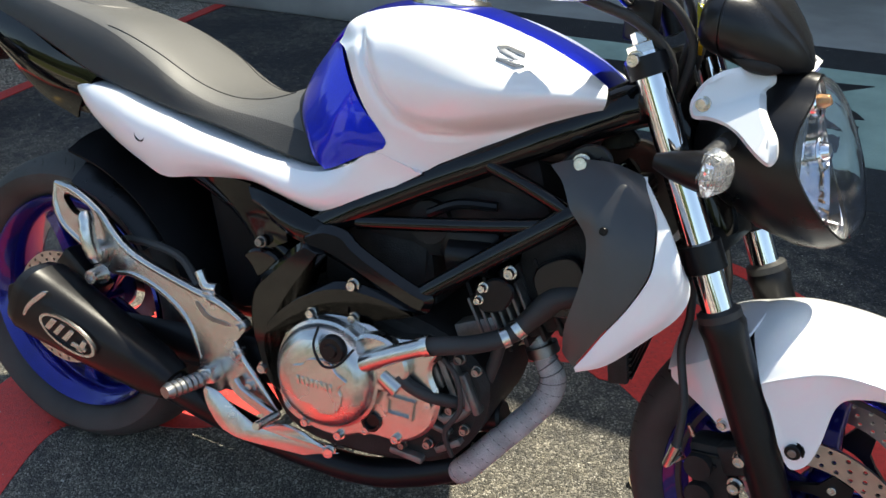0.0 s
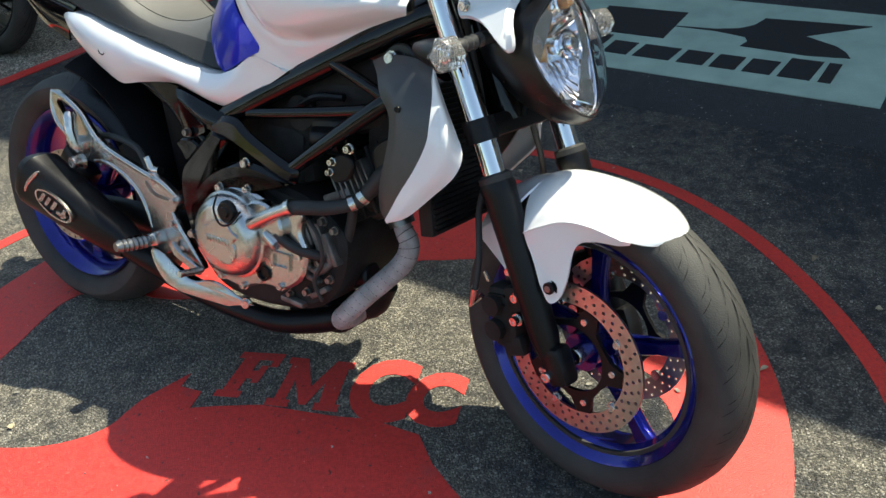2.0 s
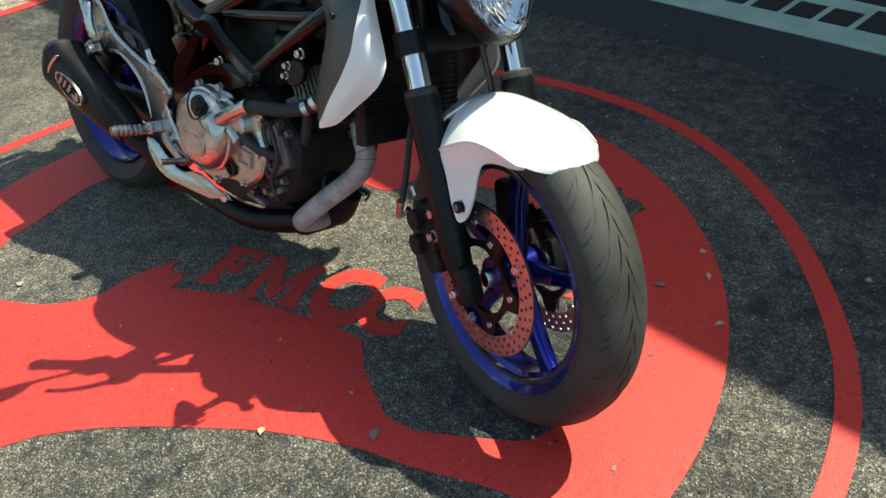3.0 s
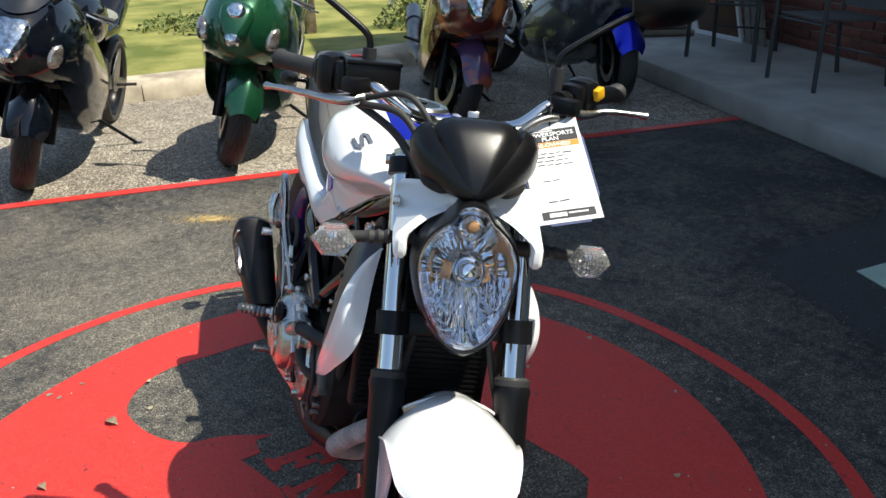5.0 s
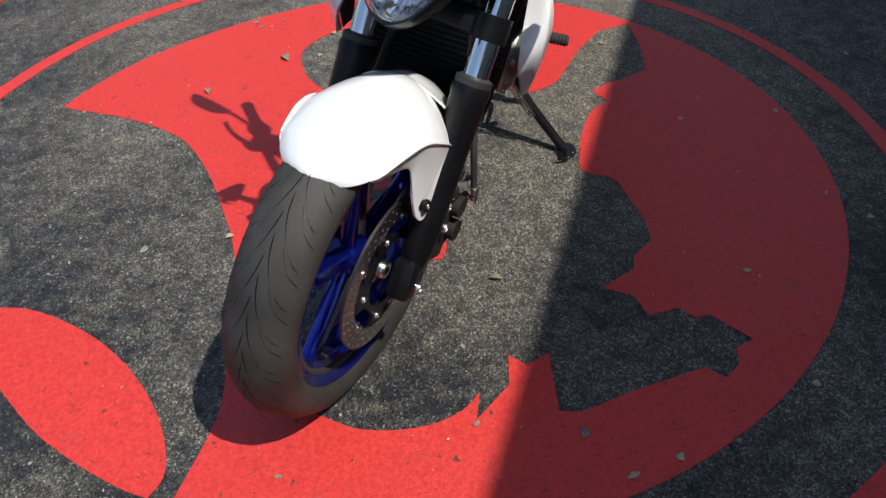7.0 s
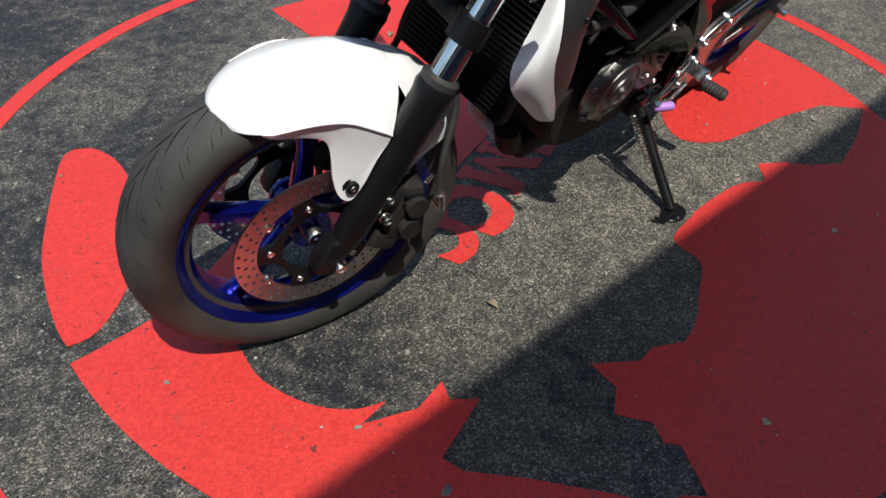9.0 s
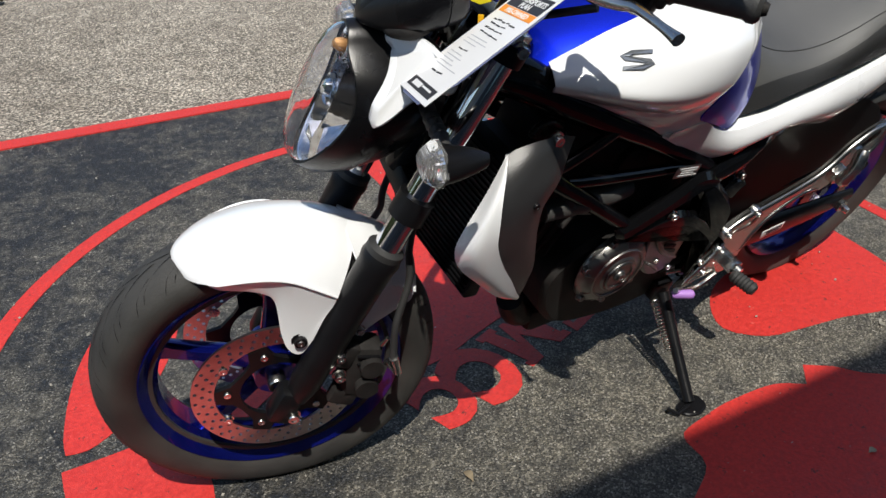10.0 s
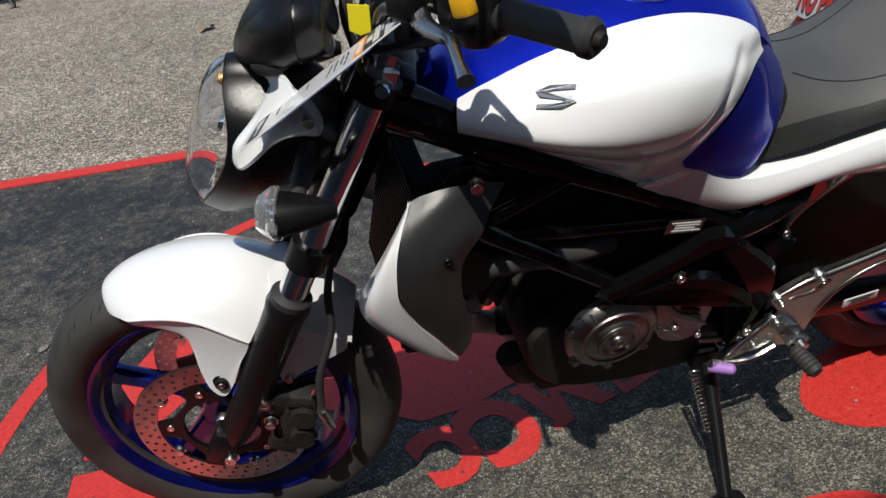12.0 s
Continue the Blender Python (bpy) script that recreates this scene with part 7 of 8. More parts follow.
part("band", flat(0.006, -0.063, W - 0.006, -0.051, 0.0012, 0.0017), ORANGE_INK, tag, "orange band")
part("footer", flat(0.010, -H + 0.008, W - 0.010, -H + 0.024, 0.0012, 0.0017), INK, tag, "dark footer block")
for txt, size, y in (("POWERSPORTS", 0.0120, -0.0370), ("PLAN", 0.0120, -0.0475), ("PRE-OWNED", 0.0110, -0.0610)):
    part("lettering", moved(lettering(txt, size, 0.0004, 0.0003), pose(W / 2, y, 0.0017)), PAPER, tag, "white printed lettering")
part("bar", flat(0.012, -0.0265, 0.06, -0.0240, 0.0017, 0.0021), PAPER, tag)
part("bar", flat(0.022, -H + 0.012, 0.05, -H + 0.020, 0.0017, 0.0021), PAPER, tag)
part("bar", flat(0.053, -H + 0.016, 0.085, -H + 0.019, 0.0017, 0.0021), PAPER, tag)
_r = random.Random(4)
for y in (-0.076, -0.084, -0.092, -0.101, -0.135, -0.178):
    x = 0.018 + _r.random() * 0.008
    while x < 0.07 - (0.02 if y < -0.13 else 0):
        w = 0.007 + _r.random() * 0.010
        part("bar", moved(box((0, 0, 0), (w, 0.0016 + 0.001 * _r.random(), 0.0004)), pose(x + w / 2, y + (_r.random() - 0.5) * 0.002, 0.0014, 0, 0, 9 * (_r.random() - 0.3))), INK, tag)
        x += w + 0.003
for y in (-0.112, -0.118, -0.124, -0.144, -0.150, -0.156, -0.162, -0.168):
    part("bar", flat(0.014, y, 0.014 + 0.03 + 0.04 * _r.random(), y + 0.0012, 0.0012, 0.0015), mat("faint_print", (0.45, 0.46, 0.50), 0.5), tag)
part("cable_tie", tube([(W * 0.55, -0.014, 0.002), (W * 0.56, -0.004, 0.010), (W * 0.62, 0.012, 0.018), (W * 0.66, 0.020, 0.006), (W * 0.60, 0.010, -0.008), (W * 0.55, -0.012, -0.004)], 0.0016, 8, 1.0, 26), RUBBER, tag, "black cable tie")
part("tie_end", tube([(W * 0.62, 0.014, 0.016), (W * 0.60, 0.05, 0.075), (W * 0.57, 0.075, 0.120)], 0.0014, 6, 1.0, 12), RUBBER, tag)
KEYM = STEER @ card_frame((1.156, 0.018, 1.000), (-0.9, 0.42, 0.08), (0.20, 0.06, -0.95))
key = thing("key_tag", "yellow plastic tag hanging from the ignition key", "key tag", BIKE @ KEYM)
part("tag", plate([(0.006, -0.004), (0.036, -0.004), (0.036, -0.036), (0.021, -0.041), (0.006, -0.036)], 0, 0.002, 0.0006, 0, "xy"), YELLOW_TAG, key)
part("split_ring", tube([(0.023 + 0.010 * math.cos(a), -0.006 + 0.014 * math.sin(a) + 0.012, 0.003 * math.sin(a) + 0.001) for a in (i * 0.33 for i in range(20))], 0.0012, 6), STEEL, key, "steel key ring")
part("key_blade", box((0.023, -0.065, 0.001), (0.008, 0.022, 0.002), None, 0.0006), YELLOW, key)

# ---- building, with an unseen eave added to cast the shade over the bays ----
wall = single("wall_north", flat(-5.8, 5.02, 10, 5.32, 0.15, 3.75), MORTAR, "dark red brick wall of the showroom", "wall", LOTM, kind="structure")
single("wall_end", flat(-5.8, 5.32, -5.5, 12, 0.15, 3.75), MORTAR, "dark brick end wall of the showroom", "wall", LOTM, kind="structure")
single("roof", join(flat(-6.4, 3.328, 10, 12, 3.77, 4.0)), mat("added_shade_eave", (0.22, 0.21, 0.20), 0.8, var=0.2), "unseen grey eave added to shade the patio and bays", "roof", LOTM, kind="structure")
fence = thing("reed_fence", "sunlit tan reed fence beside the building", "fence", LOTM)
REED = mat("dry_reed", (0.46, 0.38, 0.22), 0.8, var=0.25, scale=30, random=0.25)
_r = random.Random(8)
reed = meshed("reed", tube([(0, 0, 0), (0, 0.004, 0.45), (0, 0, 0.95)], [0.011, 0.010, 0.008], 6))
reed.materials.append(REED)
for i in range(70):
    o = new("reed", reed)
    o.parent = fence
    o.matrix_basis = pose(-8.1 + 0.027 * i, 5.8 + 0.5 * (1 - i / 70) + _r.uniform(-0.008, 0.008), 0.10, _r.uniform(-3, 3), _r.uniform(-3, 3), 0)
for z in (0.35, 0.85):
    part("rail", tube([(-8.15, 6.34, z), (-6.2, 5.84, z)], 0.018, 8), REED, fence)
for k, (x, y, r, ln, a) in enumerate(((-5.66, 4.35, 0.03, 0.5, 70), (-5.75, 4.30, 0.035, 0.55, 80), (-5.71, 4.34, 0.03, 0.5, 76))):
    single("log", moved(tube([(-ln / 2, 0, 0), (ln / 2, 0.01, 0)], [r, r * 0.9], 12), pose(0, 0, r)), mat("weathered_wood", (0.20, 0.16, 0.12), 0.85, var=0.3, scale=8, bump=0.5, bscale=60), "weathered log lying on the patio", "log", LOTM @ pose(x, y, 0.15 + (0.052 if k == 2 else 0), 0, 0, a), "logs by the wall")
poster = thing("framed_board", "brown and orange board in a white frame against the brick wall", "board", LOTM @ pose(-5.40, 4.74, 0.152, 14, 0, 4))
part("panel", box((0, 0, 0.36), (0.60, 0.02, 0.66), None, 0.003), mat("brown_board", (0.10, 0.045, 0.025), 0.5, var=0.3, scale=5), poster)
part("patch", plate([(-0.06, 0.42), (0.06, 0.42), (0.10, 0.36), (0.03, 0.26), (-0.06, 0.30)], -0.013, -0.011, 0.0005, 1), mat("orange_patch", (0.62, 0.14, 0.05), 0.5), poster, "orange shape")
for c, s in (((0, -0.006, 0.02), (0.66, 0.03, 0.04)), ((0, -0.006, 0.70), (0.66, 0.03, 0.04)), ((-0.315, -0.006, 0.36), (0.035, 0.03, 0.64)), ((0.315, -0.006, 0.36), (0.035, 0.03, 0.64))):
    part("frame_rail", box(c, s, None, 0.004), SIGN_WHITE, poster)
for k in range(3):
    single("plank", box((0, 0, 0.45), (0.075, 0.022, 0.9), None, 0.003), mat("grey_plank", (0.26, 0.25, 0.23), 0.8, var=0.2, scale=6, bump=0.4, bscale=50), "weathered grey plank leaning on the brick wall", "plank", LOTM @ pose(-5.02 + 0.085 * k, 4.78 + 0.01 * k, 0.154, 13, 7 - 2 * k, 0), "planks against the wall")

CHAIR = mat("dark_grey_metal", (0.055, 0.058, 0.062), 0.45, metal=0.4, var=0.15, scale=12)
MESHC = mat("grey_sling_fabric", (0.085, 0.085, 0.085), 0.85, var=0.15, scale=60, bump=0.6, bscale=400)


def patio_chair(m):
    c = thing("patio_chair", "dark grey metal patio chair with sling seat on the patio", "chair", m, "patio chairs")
    part("seat", box((0, 0, 0.42), (0.46, 0.46, 0.018), pose(0, 0, 0, 0, -3, 0), 0.006), MESHC, c, "grey sling seat")
    part("backrest", box((-0.27, 0, 0.66), (0.018, 0.44, 0.42), pose(0, 0, 0, 0, -12, 0), 0.006), MESHC, c, "grey sling backrest")
    for s in (-1, 1):
        part("front_leg", tube([(0.26, s * 0.26, 0), (0.25, s * 0.255, 0.3), (0.235, s * 0.255, 0.60), (0.20, s * 0.255, 0.645), (0.10, s * 0.255, 0.655), (-0.24, s * 0.25, 0.62)], 0.0135, 10, 1.3, 26), CHAIR, c, "bent metal leg and armrest")
        part("back_leg", tube([(-0.26, s * 0.25, 0), (-0.23, s * 0.245, 0.3), (-0.245, s * 0.24, 0.6), (-0.32, s * 0.235, 0.90)], 0.0135, 10, 1.3, 20), CHAIR, c)
    part("seat_rail", tube([(0.22, -0.25, 0.40), (0.22, 0.25, 0.40)], 0.011, 8), CHAIR, c)
    part("seat_rail", tube([(-0.23, -0.25, 0.40), (-0.23, 0.25, 0.40)], 0.011, 8), CHAIR, c)
    part("stretcher", tube([(-0.24, -0.25, 0.17), (-0.24, 0.25, 0.17)], 0.008, 8), CHAIR, c)
    part("top_rail", tube([(-0.31, -0.24, 0.87), (-0.335, 0, 0.90), (-0.31, 0.24, 0.87)], 0.012, 8, 1.0, 12), CHAIR, c)
    return c


chair = patio_chair(LOTM @ pose(-4.66, 4.40, 0.15, 0, 0, -52))
copy_thing(chair, LOTM @ pose(-3.51, 4.38, 0.15, 0, 0, -92))

# ---- kerb, grass, weeds ----
kerb = thing("kerb", "tan weathered concrete kerb along the grass", "kerb", LOTM, kind="structure")
KL = spline([(-5.2, -9.0), (-5.33, -5.0), (-5.43, -1.75), (-5.44, -0.60), (-5.55, 0.25), (-5.95, 1.79), (-6.6, 3.47), (-7.7, 5.2), (-9.5, 7.8)], 13)
for a, b in zip(KL, KL[1:]):
    a, b = Vector(a), Vector(b)
    d = (b - a).normalized()
    n = Vector((-d.y, d.x))
    prof = [(0.0, -0.02), (0.012, 0.03), (0.03, 0.10), (0.07, 0.135), (0.13, 0.145), (0.34, 0.15), (0.36, 0.10), (0.36, -0.02)]
    rings = [[(p.x + n.x * o, p.y + n.y * o, z) for o, z in prof] for p in (a + d * 0.006, a * 0.66 + b * 0.34, a * 0.34 + b * 0.66, b - d * 0.006)]
    part("kerb_stone", loft(rings), KERB_MAT, kerb)
GRASS = mat("sunlit_grass", (0.15, 0.18, 0.032), 0.7, var=0.3, scale=2.2, col2=(0.28, 0.27, 0.08), bump=0.6, bscale=30, spec=0.2)
BLADE = mat("grass_blade", (0.17, 0.21, 0.035), 0.6, var=0.3, scale=3.0, col2=(0.32, 0.30, 0.09), spec=0.25)
lawn_edge = [(p[0] - 0.33, p[1] + 0.05) for p in KL]
lawn = single("ground", ([(x, y, 0.125) for x, y in lawn_edge] + [(-70, 40, 0.125), (-70, -40, 0.125)], [tuple(range(len(lawn_edge) + 2))]), GRASS, "sunny yellow-green lawn behind the kerb", "lawn", LOTM, kind="structure")
_r = random.Random(12)
vs, fs = [], []
for i in range(26000):
    d = _r.random() ** 1.7 * 9.0
    k = _r.random() * (len(KL) - 1)
    a, b = KL[int(k)], KL[int(k) + 1]
    u = k - int(k)
    x, y = a[0] * (1 - u) + b[0] * u - 0.36 - d, a[1] * (1 - u) + b[1] * u
    h, t, w = _r.uniform(0.010, 0.028), _r.random() * 6.28, _r.uniform(0.003, 0.005) * (1 + d * 0.2)
    ca, sa = math.cos(t), math.sin(t)
    n = len(vs)
    vs += [(x - w * ca, y - w * sa, 0.12), (x + w * ca, y + w * sa, 0.12), (x + h * 1.3 * sa, y - h * 1.3 * ca, 0.123 + h * 0.45)]
    fs.append((n, n + 1, n + 2))


def raw(name, vs, fs, material, label, category, m, kind="stuff"):
    me = bpy.data.meshes.new(name)
    me.from_pydata(vs, [], fs)
    me.materials.append(material)
    ob = new(name, me)
    ob.matrix_basis = m
    return tagged(ob, label, category, "", kind)


raw("grass", vs, fs, BLADE, "short dry yellow-green lawn grass", "grass", LOTM)
LEAF = mat("weed_leaf", (0.06, 0.10, 0.02), 0.5, var=0.35, scale=4, col2=(0.13, 0.17, 0.04))
vs, fs = [], []
for cx, cy, rx, rz, cnt in ((-7.75, 2.55, 0.55, 0.34, 700), (-8.0, 3.3, 0.6, 0.45, 800), (-8.6, 1.0, 0.5, 0.22, 400), (-7.9, 4.2, 0.5, 0.55, 600), (-8.9, 0.1, 0.7, 0.16, 400)):
    for i in range(cnt):
        a, q, z = _r.random() * 6.28, math.sqrt(_r.random()) * rx, _r.random() ** 1.4 * rz * (0.6 + 0.4 * _r.random())
        q *= 1 - 0.5 * z / rz
        p = Vector((cx + q * math.cos(a), cy + q * math.sin(a), 0.13 + z))
        s = _r.uniform(0.02, 0.05)
        m3 = pose(*p, _r.uniform(-60, 60), _r.uniform(-60, 60), _r.uniform(0, 360))
        n = len(vs)
        vs += [tuple(m3 @ Vector(c)) for c in ((-s, 0, 0), (0, -s * 0.4, 0.006), (s, 0, -0.004), (0, s * 0.4, 0.006))]
        fs += [(n, n + 1, n + 2), (n, n + 2, n + 3)]
raw("weeds", vs, fs, LEAF, "leafy green weeds growing behind the kerb", "weeds", LOTM)


POSTWOOD = mat("weathered_post_timber", (0.20, 0.145, 0.095), 0.85, var=0.3, scale=14, bump=0.8, bscale=60, col2=(0.34, 0.27, 0.19))
POSTGREY = mat("galvanised_post", (0.36, 0.37, 0.38), 0.45, metal=0.8, var=0.2, scale=12)
post = thing("notice_post", "weathered timber post with grey pole and paper notice", "post", LOTM @ pose(-7.70, 1.37, 0.12, 0, 0, 8))
part("timber_post", box((0, 0, 1.15), (0.10, 0.11, 2.34), None, 0.008), POSTWOOD, post, "weathered brown timber post")
part("metal_pole", tube([(0.02, -0.115, -0.02), (0.02, -0.115, 2.30), (0.02, -0.115, 2.32)], [0.034, 0.034, 0.030], 16), POSTGREY, post, "grey galvanised pole")
part("notice", box((0.062, -0.29, 0.62), (0.006, 0.24, 0.34), None, 0.002), PAPER, post, "white paper notice")
for k in range(4):
    part("bar", box((0.067, -0.29, 0.72 - 0.07 * k), (0.003, 0.17 - 0.02 * (k % 2), 0.022)), INK, post)
part("notice_arm", box((0.05, -0.20, 0.70), (0.016, 0.26, 0.02), None, 0.003), POSTGREY, post)

# ---- parked sport motorcycles ----
def dome(outline, c, tilt, deep=0.03, n=5, base=-0.03):
    """A bulging lens on an outline in y and z, facing ahead, tipped back by tilt degrees."""
    m = pose(*c) @ pose(0, 0, 0, 0, -tilt, 0)
    rings = [[m @ Vector((h, y * k, z * k)) for y, z in outline] for k, h in ((1.0, base), (1.0, 0.0), (0.88, deep * 0.5), (0.6, deep * 0.85), (0.25, deep * 0.98), (0.05, deep))]
    return loft(rings)


def half_ring(x, pts):
    p = spline(pts, 15)
    return [(x, y, z) for y, z in p] + [(x, -y, z) for y, z in reversed(p[1:-1])]


LAMPGLASS = mat("lamp_face", (0.62, 0.66, 0.72), 0.07, metal=1.0, var=0.5, scale=40, bump=0.35, bscale=42, coat=1.0, bdist=0.006)
SIGNALFACE = mat("signal_face", (0.46, 0.36, 0.30), 0.12, metal=0.8, var=0.45, scale=26, bump=0.3, bscale=60, coat=1.0, col2=(0.62, 0.58, 0.55))
SMOKE = mat("dark_screen", (0.012, 0.013, 0.015), 0.08, var=0.1, coat=1.0)
SHIELD = rounded([(-0.055, 0.105), (0.055, 0.105), (0.088, 0.07), (0.085, 0.0), (0.045, -0.09), (0.0, -0.11), (-0.045, -0.09), (-0.085, 0.0), (-0.088, 0.07)], 1)


def sport_bike(label, m, paint, trim, seat_mat, lean=12.0, group="parked sport motorcycles", pods=False, steer=16.0, slim=0.84):
    b = thing("motorcycle", label, "motorcycle", m @ pose(0, 0, -0.004, -lean, 0, 0) @ pose(-1.48, 0, 0), group)
    SM = Matrix.Translation((1.25, 0, 0.95)) @ Matrix.Rotation(radians(steer), 4, Vector((-math.sin(radians(24)), 0, math.cos(radians(24))))) @ Matrix.Translation((-1.25, 0, -0.95))
    for name, x, w in (("front_wheel", 1.48, 0.122), ("rear_wheel", 0.0, 0.185)):
        c, sm = (x, 0, 0.30), SM if x else None
        wh = part(name, lathe([(0, -0.07), (0.018, -0.07), (0.045, -0.05), (0.04, 0), (0.045, 0.05), (0.018, 0.07), (0, 0.07)], c, n=20), SATIN, b, m=sm)
        part("tyre", tyre_geo(c, 0.30, w, 48), TYRE, wh, "worn black sport tyre", sm)
        part("tread", tread(c, 0.30, w, 16), GROOVE_SHADE, wh, m=sm)
        part("rim", rim_geo(c, 0.216, w * 0.78), SATIN, wh, m=sm)
        for i in range(3):
            part("spoke", spoke_geo(c, 0.03, 0.20, radians(30 + 120 * i), 0.03, 0.022), SATIN, wh, m=sm)
        for s in ((-1, 1) if x else (-1,)):
            part("brake_disc", fill([circle(c[0], c[2], 0.155, 40), circle(c[0], c[2], 0.11, 36)], s * 0.07 - 0.0025, s * 0.07 + 0.0025, "xz"), DISC, wh, "steel brake disc", sm, smooth=False)
    for s in (-1, 1):
        part("fork_leg", tube([(1.47, s * 0.10, 0.26), (1.42, s * 0.10, 0.45), (1.27, s * 0.10, 0.86)], [0.03, 0.028, 0.026], 12), SATIN, b, "black fork leg", SM)
        part("brake_caliper", box((1.40, s * 0.085, 0.40), (0.09, 0.05, 0.11), pose(0, 0, 0, 0, 30, 0), 0.012), SATIN, b, m=SM)
        part("swingarm", tube([(0.0, s * 0.13, 0.30), (0.3, s * 0.12, 0.36), (0.55, s * 0.10, 0.40)], [0.035, 0.045, 0.045], 10, 0.6), ALU_DARK, b, "aluminium swingarm")
        part("footpeg", tube([(0.42, s * 0.18, 0.38), (0.42, s * 0.30, 0.40)], [0.011, 0.010], 10), RUBBER, b)
        part("footrest_bracket", plate([(0.36, 0.32), (0.48, 0.34), (0.50, 0.46), (0.34, 0.60), (0.30, 0.58)], s * 0.17 - 0.006, s * 0.17 + 0.006, 0.003), ALU_DARK, b)
        part("handlebar", tube([(1.22, s * 0.09, 0.93), (1.19, s * 0.20, 0.93), (1.12, s * 0.33, 0.91)], 0.011, 8, 1.0, 10), SATIN, b, m=SM)
        part("grip", tube([(1.165, s * 0.23, 0.925), (1.12, s * 0.345, 0.908)], 0.017, 10), RUBBER, b, "black rubber grip", m=SM)
        part("lever", tube([(1.22, s * 0.20, 0.93), (1.225, s * 0.28, 0.915), (1.17, s * 0.37, 0.90)], [0.008, 0.007, 0.006], 8, 1.0, 10), ALU, b, "bare aluminium lever", m=SM)
        st = part("mirror_stalk", tube([(1.56, s * 0.13, 1.00), (1.53, s * 0.22, 1.07), (1.50, s * 0.30, 1.10)], [0.012, 0.009, 0.009], 8, 1.0, 10), SATIN, b)
        part("mirror", moved(loft([[(x, 0.085 * k * math.cos(a), 0.042 * k * math.sin(a)) for a in (i * math.pi / 10 for i in range(20))] for x, k in ((-0.01, 0.95), (0.0, 1.0), (0.03, 0.85), (0.05, 0.45), (0.056, 0.1))]), pose(1.49, s * 0.355, 1.12, 0, 0, s * 12)), SATIN, st, "black mirror housing")
        sg = rounded([(-0.03, 0.055), (0.02, 0.05), (0.045, 0.01), (0.03, -0.045), (-0.02, -0.055), (-0.045, -0.02)], 1)
        sg = [((y * 0.95 - z * 0.35) * -s, z * 1.05) for y, z in sg]
        part("turn_signal", moved(dome(sg, (0, 0, 0), 14, 0.016), pose(1.700, s * 0.216 * slim, 0.772, 0, 0, s * 42)), SIGNALFACE, b, "clear amber turn signal lens")
    st = [(1.79, [(0, 0.86), (0.03, 0.855), (0.06, 0.825), (0.075, 0.78), (0.06, 0.735), (0.03, 0.71), (0, 0.70)]),
          (1.755, [(0, 0.915), (0.07, 0.905), (0.125, 0.85), (0.15, 0.78), (0.13, 0.71), (0.07, 0.665), (0, 0.65)]),
          (1.66, [(0, 0.985), (0.10, 0.965), (0.195, 0.88), (0.235, 0.78), (0.215, 0.69), (0.13, 0.625), (0, 0.605)]),
          (1.50, [(0, 1.05), (0.12, 1.03), (0.235, 0.92), (0.28, 0.80), (0.272, 0.68), (0.235, 0.60), (0, 0.635)]),
          (1.30, [(0, 1.06), (0.13, 1.03), (0.245, 0.92), (0.295, 0.79), (0.29, 0.62), (0.265, 0.50), (0, 0.60)]),
          (1.12, [(0, 0.98), (0.12, 0.95), (0.22, 0.86), (0.28, 0.72), (0.285, 0.48), (0.24, 0.30), (0, 0.36)]),
          (0.86, [(0, 0.80), (0.10, 0.80), (0.18, 0.74), (0.25, 0.60), (0.255, 0.40), (0.19, 0.20), (0, 0.17)]),
          (0.55, [(0, 0.62), (0.09, 0.62), (0.14, 0.58), (0.19, 0.49), (0.195, 0.36), (0.14, 0.22), (0, 0.19)]),
          (0.40, [(0, 0.50), (0.05, 0.50), (0.09, 0.47), (0.12, 0.42), (0.12, 0.36), (0.08, 0.29), (0, 0.27)])]
    flatst = spline([[x] + [c for q in pts for c in (q[0] * slim, q[1])] for x, pts in st], 34)
    fair = part("fairing", loft([half_ring(r[0], [(r[1 + 2 * i], r[2 + 2 * i]) for i in range(7)]) for r in flatst]), paint, b)
    # a shallow dark dome stands in for the shade inside the intake
    part("air_intake", moved(dome(rounded([(-0.15, 0.03), (0.15, 0.03), (0.19, -0.02), (0.16, -0.06), (-0.16, -0.06), (-0.19, -0.02)], 1), (0, 0, 0), 0, 0.006), pose(1.575, 0, 0.60, 0, 62, 0)), DARK, fair, "dark plate painted in for the shaded intake under the nose")
    part("screen", skin([(1.66, 0.09, 0.975), (1.50, 0.135, 1.045), (1.27, 0.125, 1.13)], [(1.72, 0, 0.955), (1.53, 0, 1.10), (1.26, 0, 1.185)], [(1.66, -0.09, 0.975), (1.50, -0.135, 1.045), (1.27, -0.125, 1.13)], 18, 11, 0.004), SMOKE, fair, "smoked windscreen")
    lampm = part("headlamp", moved(dome([(y * 1.0, z * 1.08) for y, z in SHIELD], (0, 0, 0), 36, 0.034), pose(1.775, 0, 0.845)), LAMPGLASS if not pods else paint, b, "clear faceted headlamp lens")
    for z, r, x in (((-0.046, 0.040, 1.834),) if not pods else ((0.070, 0.048, 1.772), (-0.050, 0.042, 1.828))):
        part("projector", dome(circle(0, 0, r, 24), (x, 0, 0.825 + z), 30, 0.022), LAMPGLASS, lampm, "round projector lens")
    A = [radians(a) for a in (14, 30, 50, 72, 95, 118, 140)]
